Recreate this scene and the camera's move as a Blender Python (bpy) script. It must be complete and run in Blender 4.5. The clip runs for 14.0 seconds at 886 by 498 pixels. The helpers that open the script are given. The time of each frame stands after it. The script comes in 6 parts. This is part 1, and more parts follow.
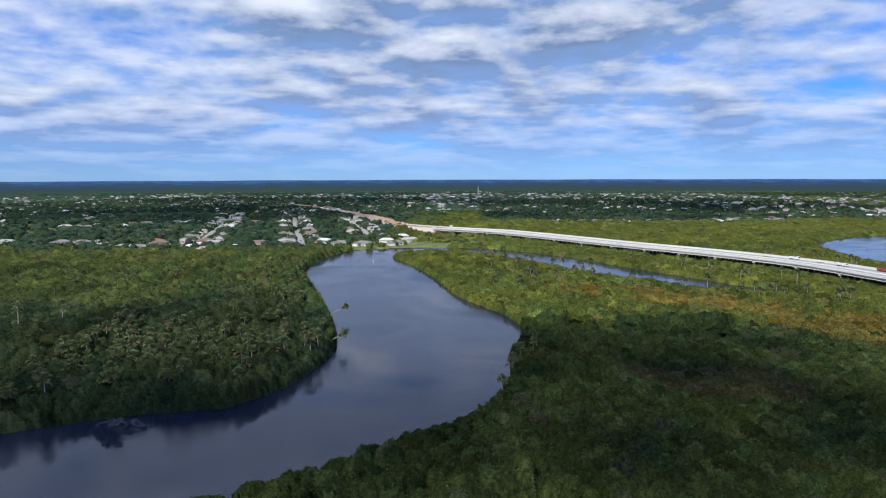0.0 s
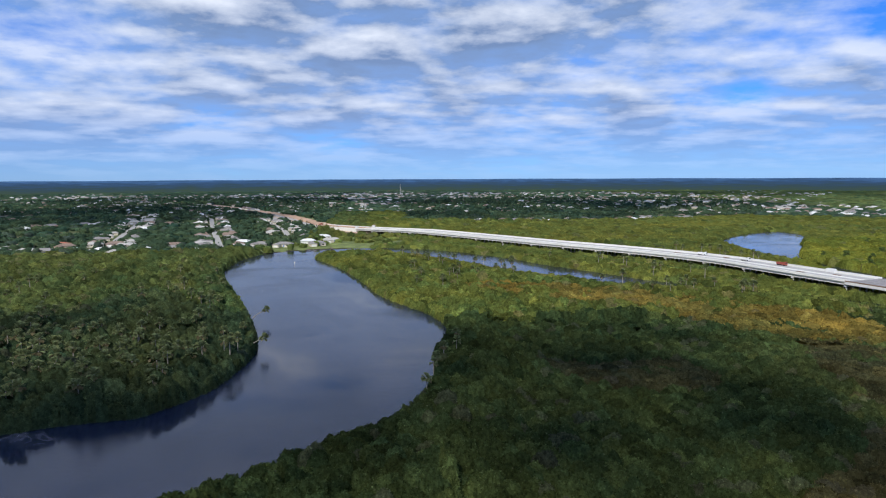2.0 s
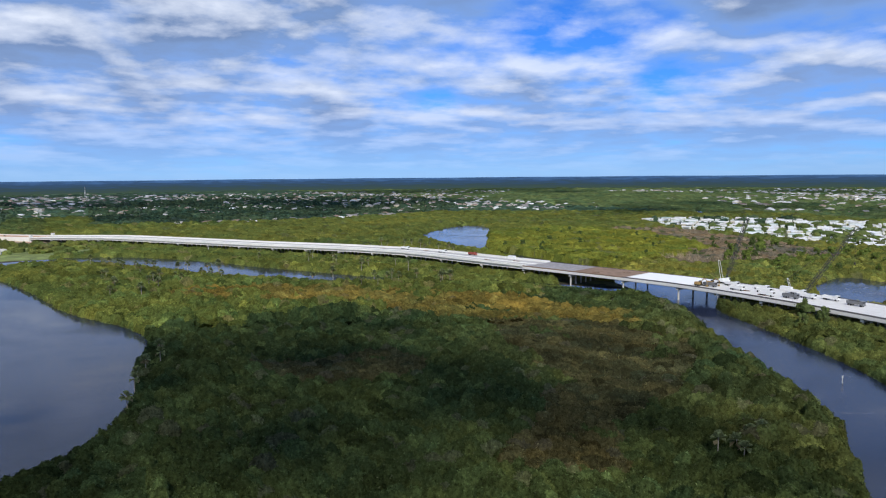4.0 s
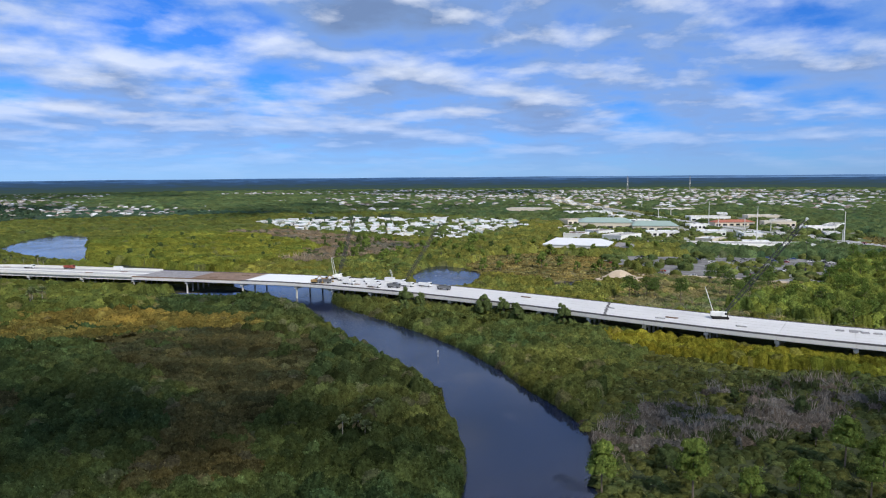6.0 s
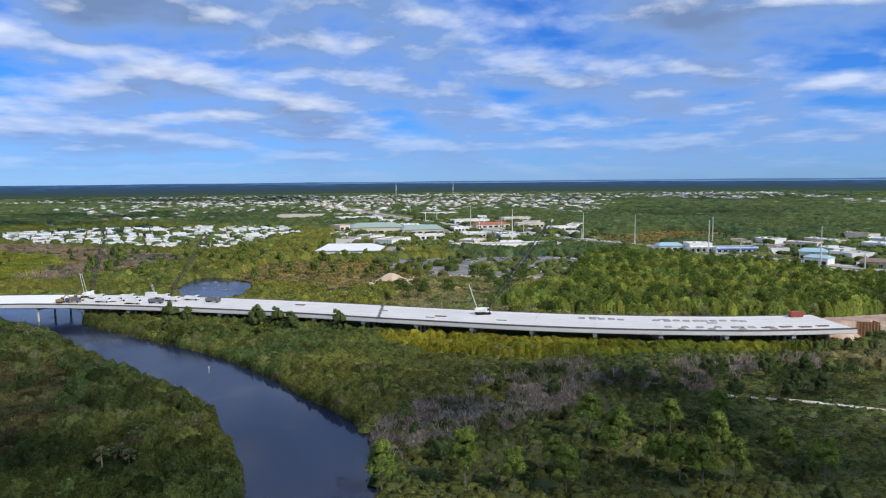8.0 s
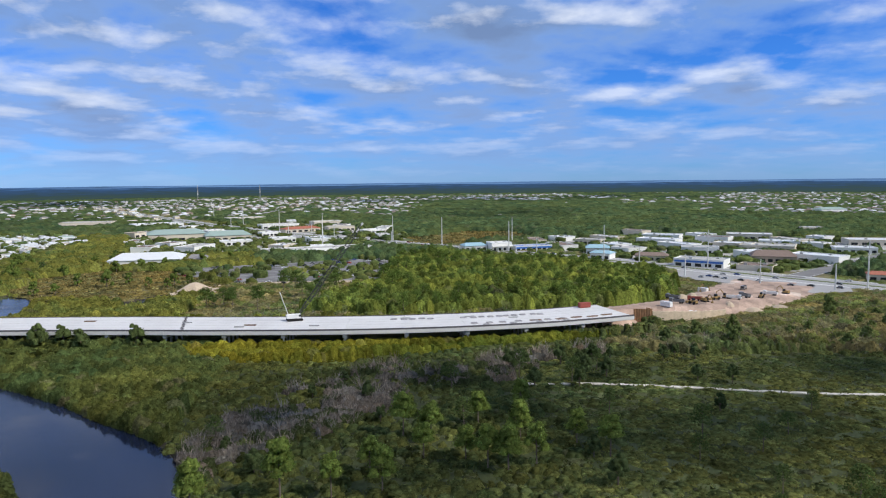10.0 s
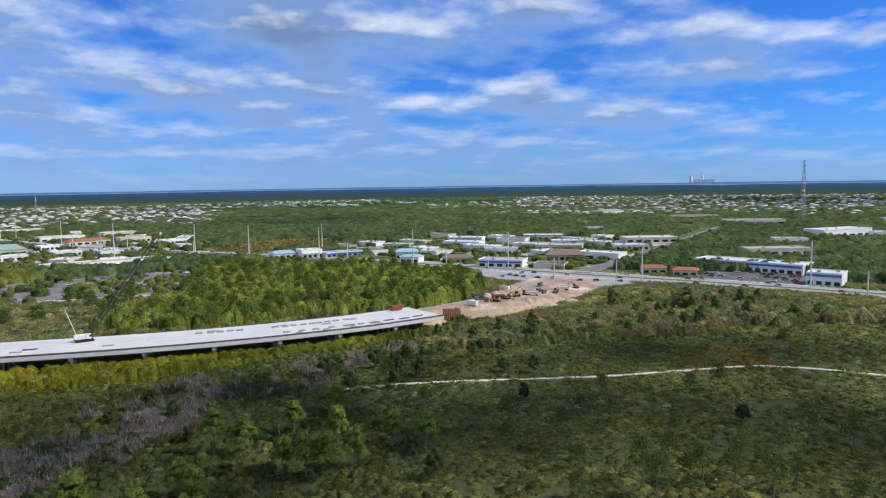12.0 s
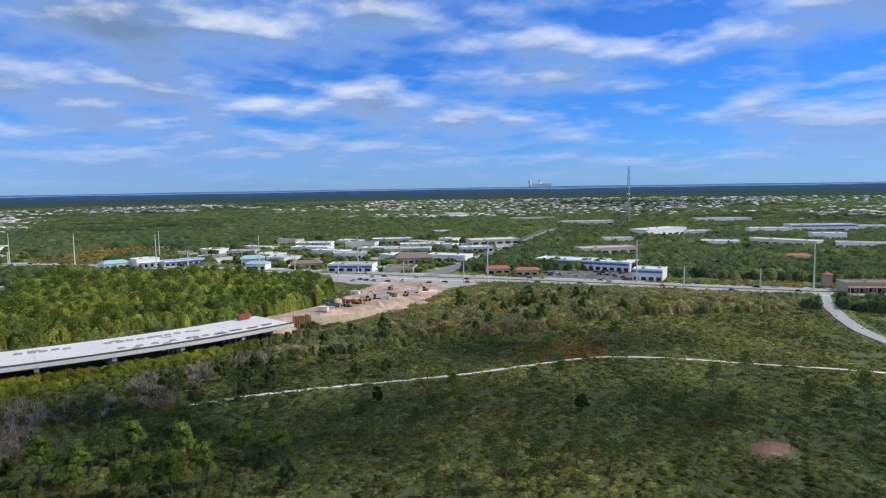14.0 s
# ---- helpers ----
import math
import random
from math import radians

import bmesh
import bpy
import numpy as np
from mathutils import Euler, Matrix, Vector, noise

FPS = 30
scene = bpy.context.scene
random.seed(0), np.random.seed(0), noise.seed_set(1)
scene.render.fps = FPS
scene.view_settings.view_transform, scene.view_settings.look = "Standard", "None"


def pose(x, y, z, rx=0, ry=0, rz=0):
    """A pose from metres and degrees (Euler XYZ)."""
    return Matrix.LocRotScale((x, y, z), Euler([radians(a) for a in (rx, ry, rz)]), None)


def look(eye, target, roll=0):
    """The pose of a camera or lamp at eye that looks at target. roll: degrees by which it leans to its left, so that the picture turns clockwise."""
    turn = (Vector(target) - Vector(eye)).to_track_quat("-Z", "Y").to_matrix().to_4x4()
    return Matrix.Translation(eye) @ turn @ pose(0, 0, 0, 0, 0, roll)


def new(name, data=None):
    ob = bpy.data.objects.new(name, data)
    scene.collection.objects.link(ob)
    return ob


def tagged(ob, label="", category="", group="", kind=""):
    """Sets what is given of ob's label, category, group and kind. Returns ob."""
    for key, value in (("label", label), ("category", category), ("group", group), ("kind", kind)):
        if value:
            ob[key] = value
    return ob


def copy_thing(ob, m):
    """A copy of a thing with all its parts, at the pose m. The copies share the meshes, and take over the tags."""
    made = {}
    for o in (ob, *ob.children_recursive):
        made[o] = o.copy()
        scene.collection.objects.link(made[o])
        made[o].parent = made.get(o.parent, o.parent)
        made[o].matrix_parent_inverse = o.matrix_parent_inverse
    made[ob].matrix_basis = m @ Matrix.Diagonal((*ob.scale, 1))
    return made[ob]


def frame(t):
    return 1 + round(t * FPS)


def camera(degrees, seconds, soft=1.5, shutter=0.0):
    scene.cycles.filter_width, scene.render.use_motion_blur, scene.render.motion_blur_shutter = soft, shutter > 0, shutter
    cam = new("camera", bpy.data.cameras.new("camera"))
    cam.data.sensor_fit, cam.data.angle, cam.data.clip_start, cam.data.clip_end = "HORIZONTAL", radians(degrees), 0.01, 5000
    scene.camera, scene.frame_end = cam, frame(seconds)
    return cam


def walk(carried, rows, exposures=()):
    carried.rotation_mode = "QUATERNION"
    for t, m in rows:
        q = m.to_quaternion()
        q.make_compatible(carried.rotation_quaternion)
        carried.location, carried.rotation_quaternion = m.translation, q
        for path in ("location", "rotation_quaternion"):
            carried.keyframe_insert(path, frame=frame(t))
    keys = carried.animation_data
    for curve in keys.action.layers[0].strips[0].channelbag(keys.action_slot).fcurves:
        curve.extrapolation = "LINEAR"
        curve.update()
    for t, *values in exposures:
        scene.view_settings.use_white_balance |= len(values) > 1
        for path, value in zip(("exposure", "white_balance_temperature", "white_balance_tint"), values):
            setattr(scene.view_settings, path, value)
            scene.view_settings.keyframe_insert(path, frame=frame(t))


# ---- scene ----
cam = camera(64.81, 14.0, 1.15)
PATH = [
    (0.0, 0.00, 0.00, 75.00, 0.122, -5.937, 0.183),
    (0.5, 0.09, -0.25, 75.10, -0.573, -5.946, 0.198),
    (1.0, 0.12, -0.38, 75.13, -1.730, -5.965, 0.204),
    (1.5, 0.17, -0.54, 75.16, -3.687, -5.971, 0.231),
    (2.0, 0.17, -0.53, 75.21, -6.217, -5.997, 0.250),
    (2.2, 0.22, -0.52, 75.23, -7.732, -6.004, 0.277),
    (4.3, 0.46, -1.02, 74.28, -33.892, -6.158, 0.490),
    (4.5, 0.13, -1.10, 74.30, -36.646, -6.199, 0.472),
    (5.0, -0.63, -1.26, 74.32, -45.164, -6.235, 0.422),
    (5.5, -1.37, -1.53, 74.36, -53.429, -6.229, 0.399),
    (6.0, -1.80, -1.63, 74.41, -60.768, -6.131, 0.457),
    (6.5, -2.26, -1.87, 74.61, -67.698, -6.024, 0.479),
    (7.0, -2.62, -2.00, 74.61, -71.936, -5.938, 0.477),
    (7.5, -3.00, -2.13, 74.71, -75.560, -5.872, 0.514),
    (8.0, -3.34, -2.23, 74.81, -79.345, -5.816, 0.555),
    (8.2, -3.52, -2.23, 74.85, -80.886, -5.805, 0.560),
    (10.3, -4.65, -2.62, 75.18, -97.203, -5.650, 0.666),
    (10.5, -4.80, -2.45, 75.15, -98.800, -5.600, 0.699),
    (11.0, -5.24, -2.20, 75.09, -102.667, -5.525, 0.763),
    (11.5, -5.31, -2.09, 74.87, -106.494, -5.451, 0.833),
    (12.0, -5.33, -1.96, 74.86, -110.381, -5.408, 0.886),
    (12.5, -5.63, -1.75, 74.90, -114.092, -5.384, 0.879),
    (13.0, -5.85, -1.58, 75.03, -117.263, -5.369, 0.907),
    (13.5, -5.84, -1.26, 75.10, -120.363, -5.317, 0.921),
    (14.0, -5.80, -1.07, 75.10, -122.791, -5.263, 0.926),
]


def aim(x, y, z, yaw, pitch, lean):
    return pose(x, y, z, 0, 0, yaw) @ pose(0, 0, 0, 90 + pitch) @ pose(0, 0, 0, 0, 0, -lean)


walk(cam, [(t, aim(*row)) for t, *row in PATH])

# ---- world and sun ----
SUN_YAW, SUN_UP = 154.0, 43.0
toward_sun = Vector((-math.sin(radians(SUN_YAW)) * math.cos(radians(SUN_UP)), math.cos(radians(SUN_YAW)) * math.cos(radians(SUN_UP)), math.sin(radians(SUN_UP))))
sun = new("sun", bpy.data.lights.new("sun", "SUN"))
sun.data.energy, sun.data.angle, sun.data.color = 4.2, radians(0.6), (1.0, 0.94, 0.84)
sun.matrix_world = look((0, 0, 0), -toward_sun)
scene.view_settings.exposure = 0.0


class Nodes:
    """A small hand for node trees."""

    def __init__(self, tree):
        self.tree = tree
        tree.nodes.clear()

    def add(self, kind, **sets):
        n = self.tree.nodes.new(kind)
        for key, value in sets.items():
            if key == "op":
                n.operation = value
            elif key == "blend":
                n.blend_type = value
            elif key == "sky":
                n.sky_type = value
            elif key == "attr":
                n.attribute_name = value
        return n

    def put(self, socket, value):
        if hasattr(value, "is_linked"):
            self.tree.links.new(value, socket)
        else:
            socket.default_value = value

    def math(self, op, a, b=0.0, c=0.0):
        n = self.add("ShaderNodeMath", op=op)
        for s, v in zip(n.inputs, (a, b, c)):
            self.put(s, v)
        return n.outputs[0]

    def vmath(self, op, a, b=(0, 0, 0)):
        n = self.add("ShaderNodeVectorMath", op=op)
        self.put(n.inputs[0], a)
        self.put(n.inputs[1], b)
        return n.outputs[0]

    def noise(self, vector, scale, detail=4.0, rough=0.55, warp=0.0):
        n = self.add("ShaderNodeTexNoise")
        self.put(n.inputs["Vector"], vector)
        self.put(n.inputs["Scale"], scale)
        self.put(n.inputs["Detail"], detail)
        self.put(n.inputs["Roughness"], rough)
        self.put(n.inputs["Distortion"], warp)
        return n.outputs[0]

    def ramp(self, value, stops):
        n = self.add("ShaderNodeValToRGB")
        self.put(n.inputs[0], value)
        while len(n.color_ramp.elements) < len(stops):
            n.color_ramp.elements.new(0.5)
        for e, (at, c) in zip(n.color_ramp.elements, stops):
            e.position = at
            e.color = (c, c, c, 1) if not isinstance(c, tuple) else (*c, 1)
        return n.outputs[0]

    def mix(self, fac, a, b, blend="MIX"):
        n = self.add("ShaderNodeMix")
        n.data_type, n.blend_type = "RGBA", blend
        self.put(n.inputs[0], fac)
        for s, v in ((n.inputs[6], a), (n.inputs[7], b)):
            self.put(s, (*v, 1) if isinstance(v, tuple) and len(v) == 3 else v)
        return n.outputs[2]


# where the cloud sheet tears open: yaw, height, half width in degrees, how far
SKY_GAPS = ((26, 13, 9, 0.16), (-26, 9, 7, 0.09), (-43, 12, 8, 0.12), (-50, 6, 6, 0.06), (-84, 13, 9, 0.12), (-110, 11, 8, 0.10), (-140, 8, 16, 0.10), (-124, 2, 22, 0.04), (-123, 12, 7, 0.09), (-92, 12, 6, 0.07))


def build_world():
    world = bpy.data.worlds.new("sky")
    world.use_nodes = True
    scene.world = world
    n = Nodes(world.node_tree)
    out = n.add("ShaderNodeOutputWorld")
    bg = n.add("ShaderNodeBackground")
    n.tree.links.new(bg.outputs[0], out.inputs[0])
    sky = n.add("ShaderNodeTexSky", sky="NISHITA")
    sky.sun_disc, sky.sun_elevation, sky.sun_rotation = False, radians(SUN_UP), radians(-SUN_YAW)
    sky.air_density, sky.dust_density, sky.ozone_density, sky.altitude = 1.0, 0.0, 3.0, 80
    where = n.add("ShaderNodeTexCoord").outputs["Generated"]
    sep = n.add("ShaderNodeSeparateXYZ")
    n.put(sep.inputs[0], where)
    up = n.math("MAXIMUM", sep.outputs[2], 0.0)

    def layer(lift, rise):
        """How thick the cloud sheet is, seen along this direction."""
        flat = n.add("ShaderNodeCombineXYZ")
        n.put(flat.inputs[0], n.math("DIVIDE", sep.outputs[0], lift))
        n.put(flat.inputs[1], n.math("DIVIDE", sep.outputs[1], lift))
        plane = flat.outputs[0]
        big = n.noise(plane, 0.50, 2, 0.5, 0.0)
        heaps = n.noise(plane, 1.45, 8, 0.54, 0.12)
        cells = n.add("ShaderNodeTexVoronoi")
        cells.feature, cells.distance = "SMOOTH_F1", "EUCLIDEAN"
        n.put(cells.inputs["Vector"], plane)
        n.put(cells.inputs["Scale"], 3.0)
        n.put(cells.inputs["Detail"], 2.0)
        n.put(cells.inputs["Smoothness"], 0.5)
        lobes = n.math("SUBTRACT", 0.55, cells.outputs["Distance"])
        billow = n.noise(n.vmath("MULTIPLY", n.vmath("ADD", where, (0.0, 0.0, rise)), (1.0, 1.0, 2.1)), 7.5, 7, 0.58, 0.0)
        lobes = n.math("ADD", lobes, n.math("MULTIPLY", n.math("SUBTRACT", billow, 0.5), 3.2))
        return n.math("ADD", n.math("ADD", n.math("MULTIPLY", big, 0.40), n.math("MULTIPLY", heaps, 0.62)), n.math("MULTIPLY", lobes, 0.10))

    def toward(yaw, rise):
        return (-math.sin(radians(yaw)) * math.cos(radians(rise)), math.cos(radians(yaw)) * math.cos(radians(rise)), math.sin(radians(rise)))

    thin = 0.0
    for yaw, rise, wide, much in SKY_GAPS:
        near = n.add("ShaderNodeVectorMath", op="DOT_PRODUCT")
        n.put(near.inputs[0], where)
        n.put(near.inputs[1], toward(yaw, rise))
        hole = n.math("MULTIPLY", n.ramp(n.math("DIVIDE", n.math("SUBTRACT", 1.0, near.outputs["Value"]), 1.0 - math.cos(radians(wide))), ((0.0, 1.0), (0.35, 0.7), (1.0, 0.0))), much)
        thin = n.math("ADD", hole, thin)
    side = n.add("ShaderNodeVectorMath", op="DOT_PRODUCT")
    n.put(side.inputs[0], where)
    n.put(side.inputs[1], (0.040, -0.045, 0.0))
    thin = n.math("ADD", n.math("SUBTRACT", thin, 0.15), side.outputs["Value"])
    lift = n.math("ADD", up, 0.13)
    here = n.math("SUBTRACT", layer(lift, 0.0), thin)
    over = n.math("SUBTRACT", layer(n.math("ADD", n.math("MULTIPLY", lift, 1.06), 0.004), 0.022), thin)
    veil = n.ramp(here, ((0.41, 0.0), (0.49, 0.42), (0.57, 0.80), (0.68, 1.0)))
    light = n.math("ADD", n.math("MULTIPLY", n.math("SUBTRACT", here, over), 3.6), n.math("MULTIPLY", n.math("SUBTRACT", 0.66, here), 1.6))
    light = n.math("SUBTRACT", light, n.math("MULTIPLY", side.outputs["Value"], 3.8))
    grey = n.ramp(here, ((0.50, (0.28, 0.46, 0.83)), (0.60, (0.235, 0.38, 0.69)), (0.72, (0.18, 0.28, 0.51))))
    tone = n.mix(n.ramp(light, ((-0.05, 0.0), (0.25, 0.5), (0.6, 1.0))), grey, (0.83, 0.90, 1.05))
    far = n.ramp(up, ((0.0, 0.25), (0.03, 0.6), (0.09, 1.0)))
    haze = n.ramp(up, ((0.0, 0.8), (0.08, 0.35), (0.20, 0.0)))
    tone = n.mix(haze, tone, (0.33, 0.47, 0.81))
    blue = n.ramp(up, ((0.0, (0.028, 0.058, 0.140)), (0.10, (0.022, 0.060, 0.138)), (0.35, (0.020, 0.060, 0.138))))
    scaled = n.mix(1.0, sky.outputs[0], blue, "MULTIPLY")
    n.put(bg.inputs[0], n.mix(n.math("MULTIPLY", veil, far), scaled, tone))
    bg.inputs[1].default_value = 1.0


build_world()


# ---- materials ----
def material(name, color, rough=0.8, metal=0.0, vary=0.25, scale=1.0, fine=8.0, bump=0.15, tint=False, spec=0.3):
    """A procedural surface: a base colour that drifts at two scales, with fine relief. tint: multiplied by the mesh's own colours."""
    m = bpy.data.materials.new(name)
    m.use_nodes = True
    n = Nodes(m.node_tree)
    out = n.add("ShaderNodeOutputMaterial")
    b = n.add("ShaderNodeBsdfPrincipled")
    n.tree.links.new(b.outputs[0], out.inputs[0])
    where = n.add("ShaderNodeTexCoord").outputs["Object"]
    g = n.noise(where, scale, 4)
    h = n.noise(where, scale * fine, 3)
    amount = n.math("ADD", n.math("MULTIPLY", g, 1.3), n.math("MULTIPLY", h, 0.7))
    k = n.math("ADD", n.math("MULTIPLY", n.math("SUBTRACT", amount, 1.0), vary * 2), 1.0)
    base = (*color, 1)
    if tint:
        base = n.mix(1.0, base, n.add("ShaderNodeAttribute", attr="tint").outputs["Color"], "MULTIPLY")
    grey = n.add("ShaderNodeCombineColor")
    for s in grey.inputs:
        n.put(s, k)
    n.put(b.inputs["Base Color"], n.mix(1.0, base, grey.outputs[0], "MULTIPLY"))
    n.put(b.inputs["Roughness"], rough)
    n.put(b.inputs["Metallic"], metal)
    n.put(b.inputs["Specular IOR Level"], spec)
    if bump:
        bn = n.add("ShaderNodeBump")
        n.put(bn.inputs["Strength"], bump)
        n.put(bn.inputs["Distance"], 0.3)
        n.put(bn.inputs["Height"], h)
        n.put(b.inputs["Normal"], bn.outputs[0])
    return m


def leaf_material(name, through_light=0.4):
    m = bpy.data.materials.new(name)
    m.use_nodes = True
    n = Nodes(m.node_tree)
    out = n.add("ShaderNodeOutputMaterial")
    where = n.add("ShaderNodeTexCoord").outputs["Object"]
    fleck = n.noise(where, 2.2, 5, 0.75)
    lump = n.noise(where, 0.75, 3, 0.65)
    k = n.math("MULTIPLY", n.ramp(fleck, ((0.3, 0.5), (0.5, 0.95), (0.7, 1.0))), n.ramp(lump, ((0.36, 0.55), (0.5, 0.78), (0.64, 1.0))))
    k = n.math("MULTIPLY", k, 1.46)
    grey = n.add("ShaderNodeCombineColor")
    for s in grey.inputs:
        n.put(s, k)
    col = n.mix(1.0, n.add("ShaderNodeAttribute", attr="tint").outputs["Color"], grey.outputs[0], "MULTIPLY")
    bn = n.add("ShaderNodeBump")
    n.put(bn.inputs["Strength"], 0.9)
    n.put(bn.inputs["Distance"], 0.5)
    n.put(bn.inputs["Height"], fleck)
    d = n.add("ShaderNodeBsdfDiffuse")
    n.put(d.inputs[0], col)
    n.put(d.inputs["Normal"], bn.outputs[0])
    t = n.add("ShaderNodeBsdfTranslucent")
    n.put(t.inputs[0], col)
    mx = n.add("ShaderNodeMixShader")
    n.put(mx.inputs[0], through_light)
    n.tree.links.new(d.outputs[0], mx.inputs[1])
    n.tree.links.new(t.outputs[0], mx.inputs[2])
    n.tree.links.new(mx.outputs[0], out.inputs[0])
    return m


def water_material():
    m = bpy.data.materials.new("water")
    m.use_nodes = True
    n = Nodes(m.node_tree)
    out = n.add("ShaderNodeOutputMaterial")
    b = n.add("ShaderNodeBsdfPrincipled")
    n.tree.links.new(b.outputs[0], out.inputs[0])
    where = n.add("ShaderNodeTexCoord").outputs["Object"]
    calm = n.noise(where, 0.011, 4, 0.5, 1.5)
    ripple = n.noise(where, 1.4, 3)
    swell = n.noise(where, 0.35, 2)
    line = n.math("ABSOLUTE", n.math("SUBTRACT", n.noise(where, 0.016, 3, 0.55, 2.2), 0.5))
    foam = n.math("MULTIPLY", n.ramp(line, ((0.0, 1.0), (0.012, 0.5), (0.028, 0.0))), n.ramp(n.noise(where, 0.011, 2), ((0.53, 0.0), (0.62, 1.0))))
    foam = n.math("MULTIPLY", foam, n.ramp(n.noise(where, 0.07, 6, 0.7), ((0.38, 0.05), (0.62, 0.42))))
    n.put(b.inputs["Base Color"], n.mix(foam, (0.012, 0.018, 0.042), (0.20, 0.20, 0.23)))
    n.put(b.inputs["Roughness"], n.math("ADD", n.ramp(calm, ((0.35, 0.06), (0.55, 0.16), (0.7, 0.24))), n.math("MULTIPLY", foam, 0.4)))
    n.put(b.inputs["IOR"], 1.333)
    n.put(b.inputs["Specular IOR Level"], 0.5)
    bn = n.add("ShaderNodeBump")
    n.put(bn.inputs["Strength"], n.ramp(calm, ((0.38, 0.04), (0.6, 0.34))))
    n.put(bn.inputs["Distance"], 0.12)
    n.put(bn.inputs["Height"], n.math("ADD", ripple, n.math("MULTIPLY", swell, 1.5)))
    n.put(b.inputs["Normal"], bn.outputs[0])
    return m


LEAF = leaf_material("leaves")
WATER = water_material()
GROUND = material("soil and scrub", (1, 1, 1), 0.95, 0, 0.5, 0.07, 14, 0.5, tint=True)
CONCRETE = material("new concrete", (0.64, 0.635, 0.61), 0.75, 0, 0.10, 0.06, 14, 0.1)
DECKTOP = material("brushed deck concrete", (0.56, 0.555, 0.545), 0.8, 0, 0.12, 0.05, 20, 0.1)
PIERS = material("grey pier concrete", (0.50, 0.49, 0.46), 0.8, 0, 0.2, 0.2, 10, 0.15)
GIRDER = material("precast girder concrete", (0.52, 0.51, 0.48), 0.85, 0, 0.2, 0.3, 8, 0.1)
FORMWORK = material("weathered formwork timber", (0.20, 0.135, 0.095), 0.9, 0, 0.45, 0.25, 9, 0.3)
TARP = material("white curing sheet", (0.72, 0.73, 0.73), 0.6, 0, 0.05, 0.3, 6, 0.25)
SAND = material("bare pale sand", (0.46, 0.37, 0.27), 0.95, 0, 0.3, 0.05, 14, 0.4)
CLAY = material("reddish graded earth", (0.40, 0.27, 0.19), 0.95, 0, 0.3, 0.04, 14, 0.4)
ASPHALT = material("worn grey asphalt", (0.17, 0.165, 0.16), 0.9, 0, 0.2, 0.08, 20, 0.2)
PAVING = material("sun-bleached road concrete", (0.32, 0.315, 0.305), 0.85, 0, 0.15, 0.06, 20, 0.15)
PAINTLINE = material("white road paint", (0.75, 0.75, 0.72), 0.7, 0, 0.2, 0.5, 8, 0)
WHITE = material("white painted wall", (0.76, 0.76, 0.73), 0.75, 0, 0.08, 0.3, 10, 0.08)
CREAM = material("cream stucco wall", (0.62, 0.56, 0.46), 0.85, 0, 0.1, 0.3, 10, 0.1)
TANWALL = material("tan stucco wall", (0.45, 0.36, 0.27), 0.85, 0, 0.1, 0.3, 10, 0.1)
METALROOF = material("white metal roof", (0.64, 0.65, 0.65), 0.45, 0, 0.06, 0.2, 12, 0.05)
GREYROOF = material("grey shingle roof", (0.23, 0.22, 0.215), 0.9, 0, 0.2, 0.5, 14, 0.3)
BROWNROOF = material("brown shingle roof", (0.21, 0.155, 0.125), 0.9, 0, 0.2, 0.5, 14, 0.3)
TILEROOF = material("terracotta tile roof", (0.36, 0.13, 0.08), 0.8, 0, 0.2, 0.5, 14, 0.3)
GREENROOF = material("pale green metal roof", (0.29, 0.375, 0.32), 0.5, 0, 0.08, 0.2, 12, 0.05)
BLUEPAINT = material("blue painted wall", (0.06, 0.17, 0.50), 0.6, 0, 0.08, 0.3, 10, 0.05)
AQUA = material("aqua painted metal roof", (0.30, 0.46, 0.52), 0.5, 0, 0.08, 0.3, 10, 0.05)
FLATROOF = material("grey gravel flat roof", (0.40, 0.39, 0.37), 0.9, 0, 0.2, 0.2, 14, 0.3)
GLASS = material("dark window glass", (0.02, 0.025, 0.03), 0.12, 0, 0.1, 0.5, 4, 0, spec=0.6)
BARK = material("grey-brown bark", (0.17, 0.135, 0.105), 0.95, 0, 0.3, 1.5, 8, 0.4)
DEADWOOD = material("bleached dead wood", (0.33, 0.30, 0.26), 0.9, 0, 0.25, 1.5, 8, 0.3)
STEEL = material("galvanised steel", (0.42, 0.42, 0.41), 0.55, 0.4, 0.1, 0.5, 8, 0.05)
DARKSTEEL = material("dark painted steel", (0.05, 0.05, 0.055), 0.6, 0.2, 0.2, 0.6, 8, 0.05)
YELLOW = material("yellow machine paint", (0.32, 0.21, 0.08), 0.7, 0, 0.15, 0.8, 8, 0.05)
RED = material("red container paint", (0.30, 0.075, 0.055), 0.7, 0, 0.15, 0.6, 8, 0.05)
RUBBER = material("black rubber", (0.02, 0.02, 0.02), 0.9, 0, 0.2, 1.0, 8, 0.1)
ORANGE = material("weathered sheet pile steel", (0.36, 0.20, 0.10), 0.8, 0.1, 0.4, 0.4, 9, 0.2)
CARPAINT = [material("car paint " + w, c, 0.3, 0.1, 0.05, 1, 6, 0, spec=0.5) for w, c in
            (("white", (0.75, 0.75, 0.74)), ("silver", (0.45, 0.46, 0.47)), ("black", (0.02, 0.02, 0.022)), ("red", (0.35, 0.03, 0.03)), ("blue", (0.05, 0.10, 0.28)), ("grey", (0.16, 0.165, 0.17)))]


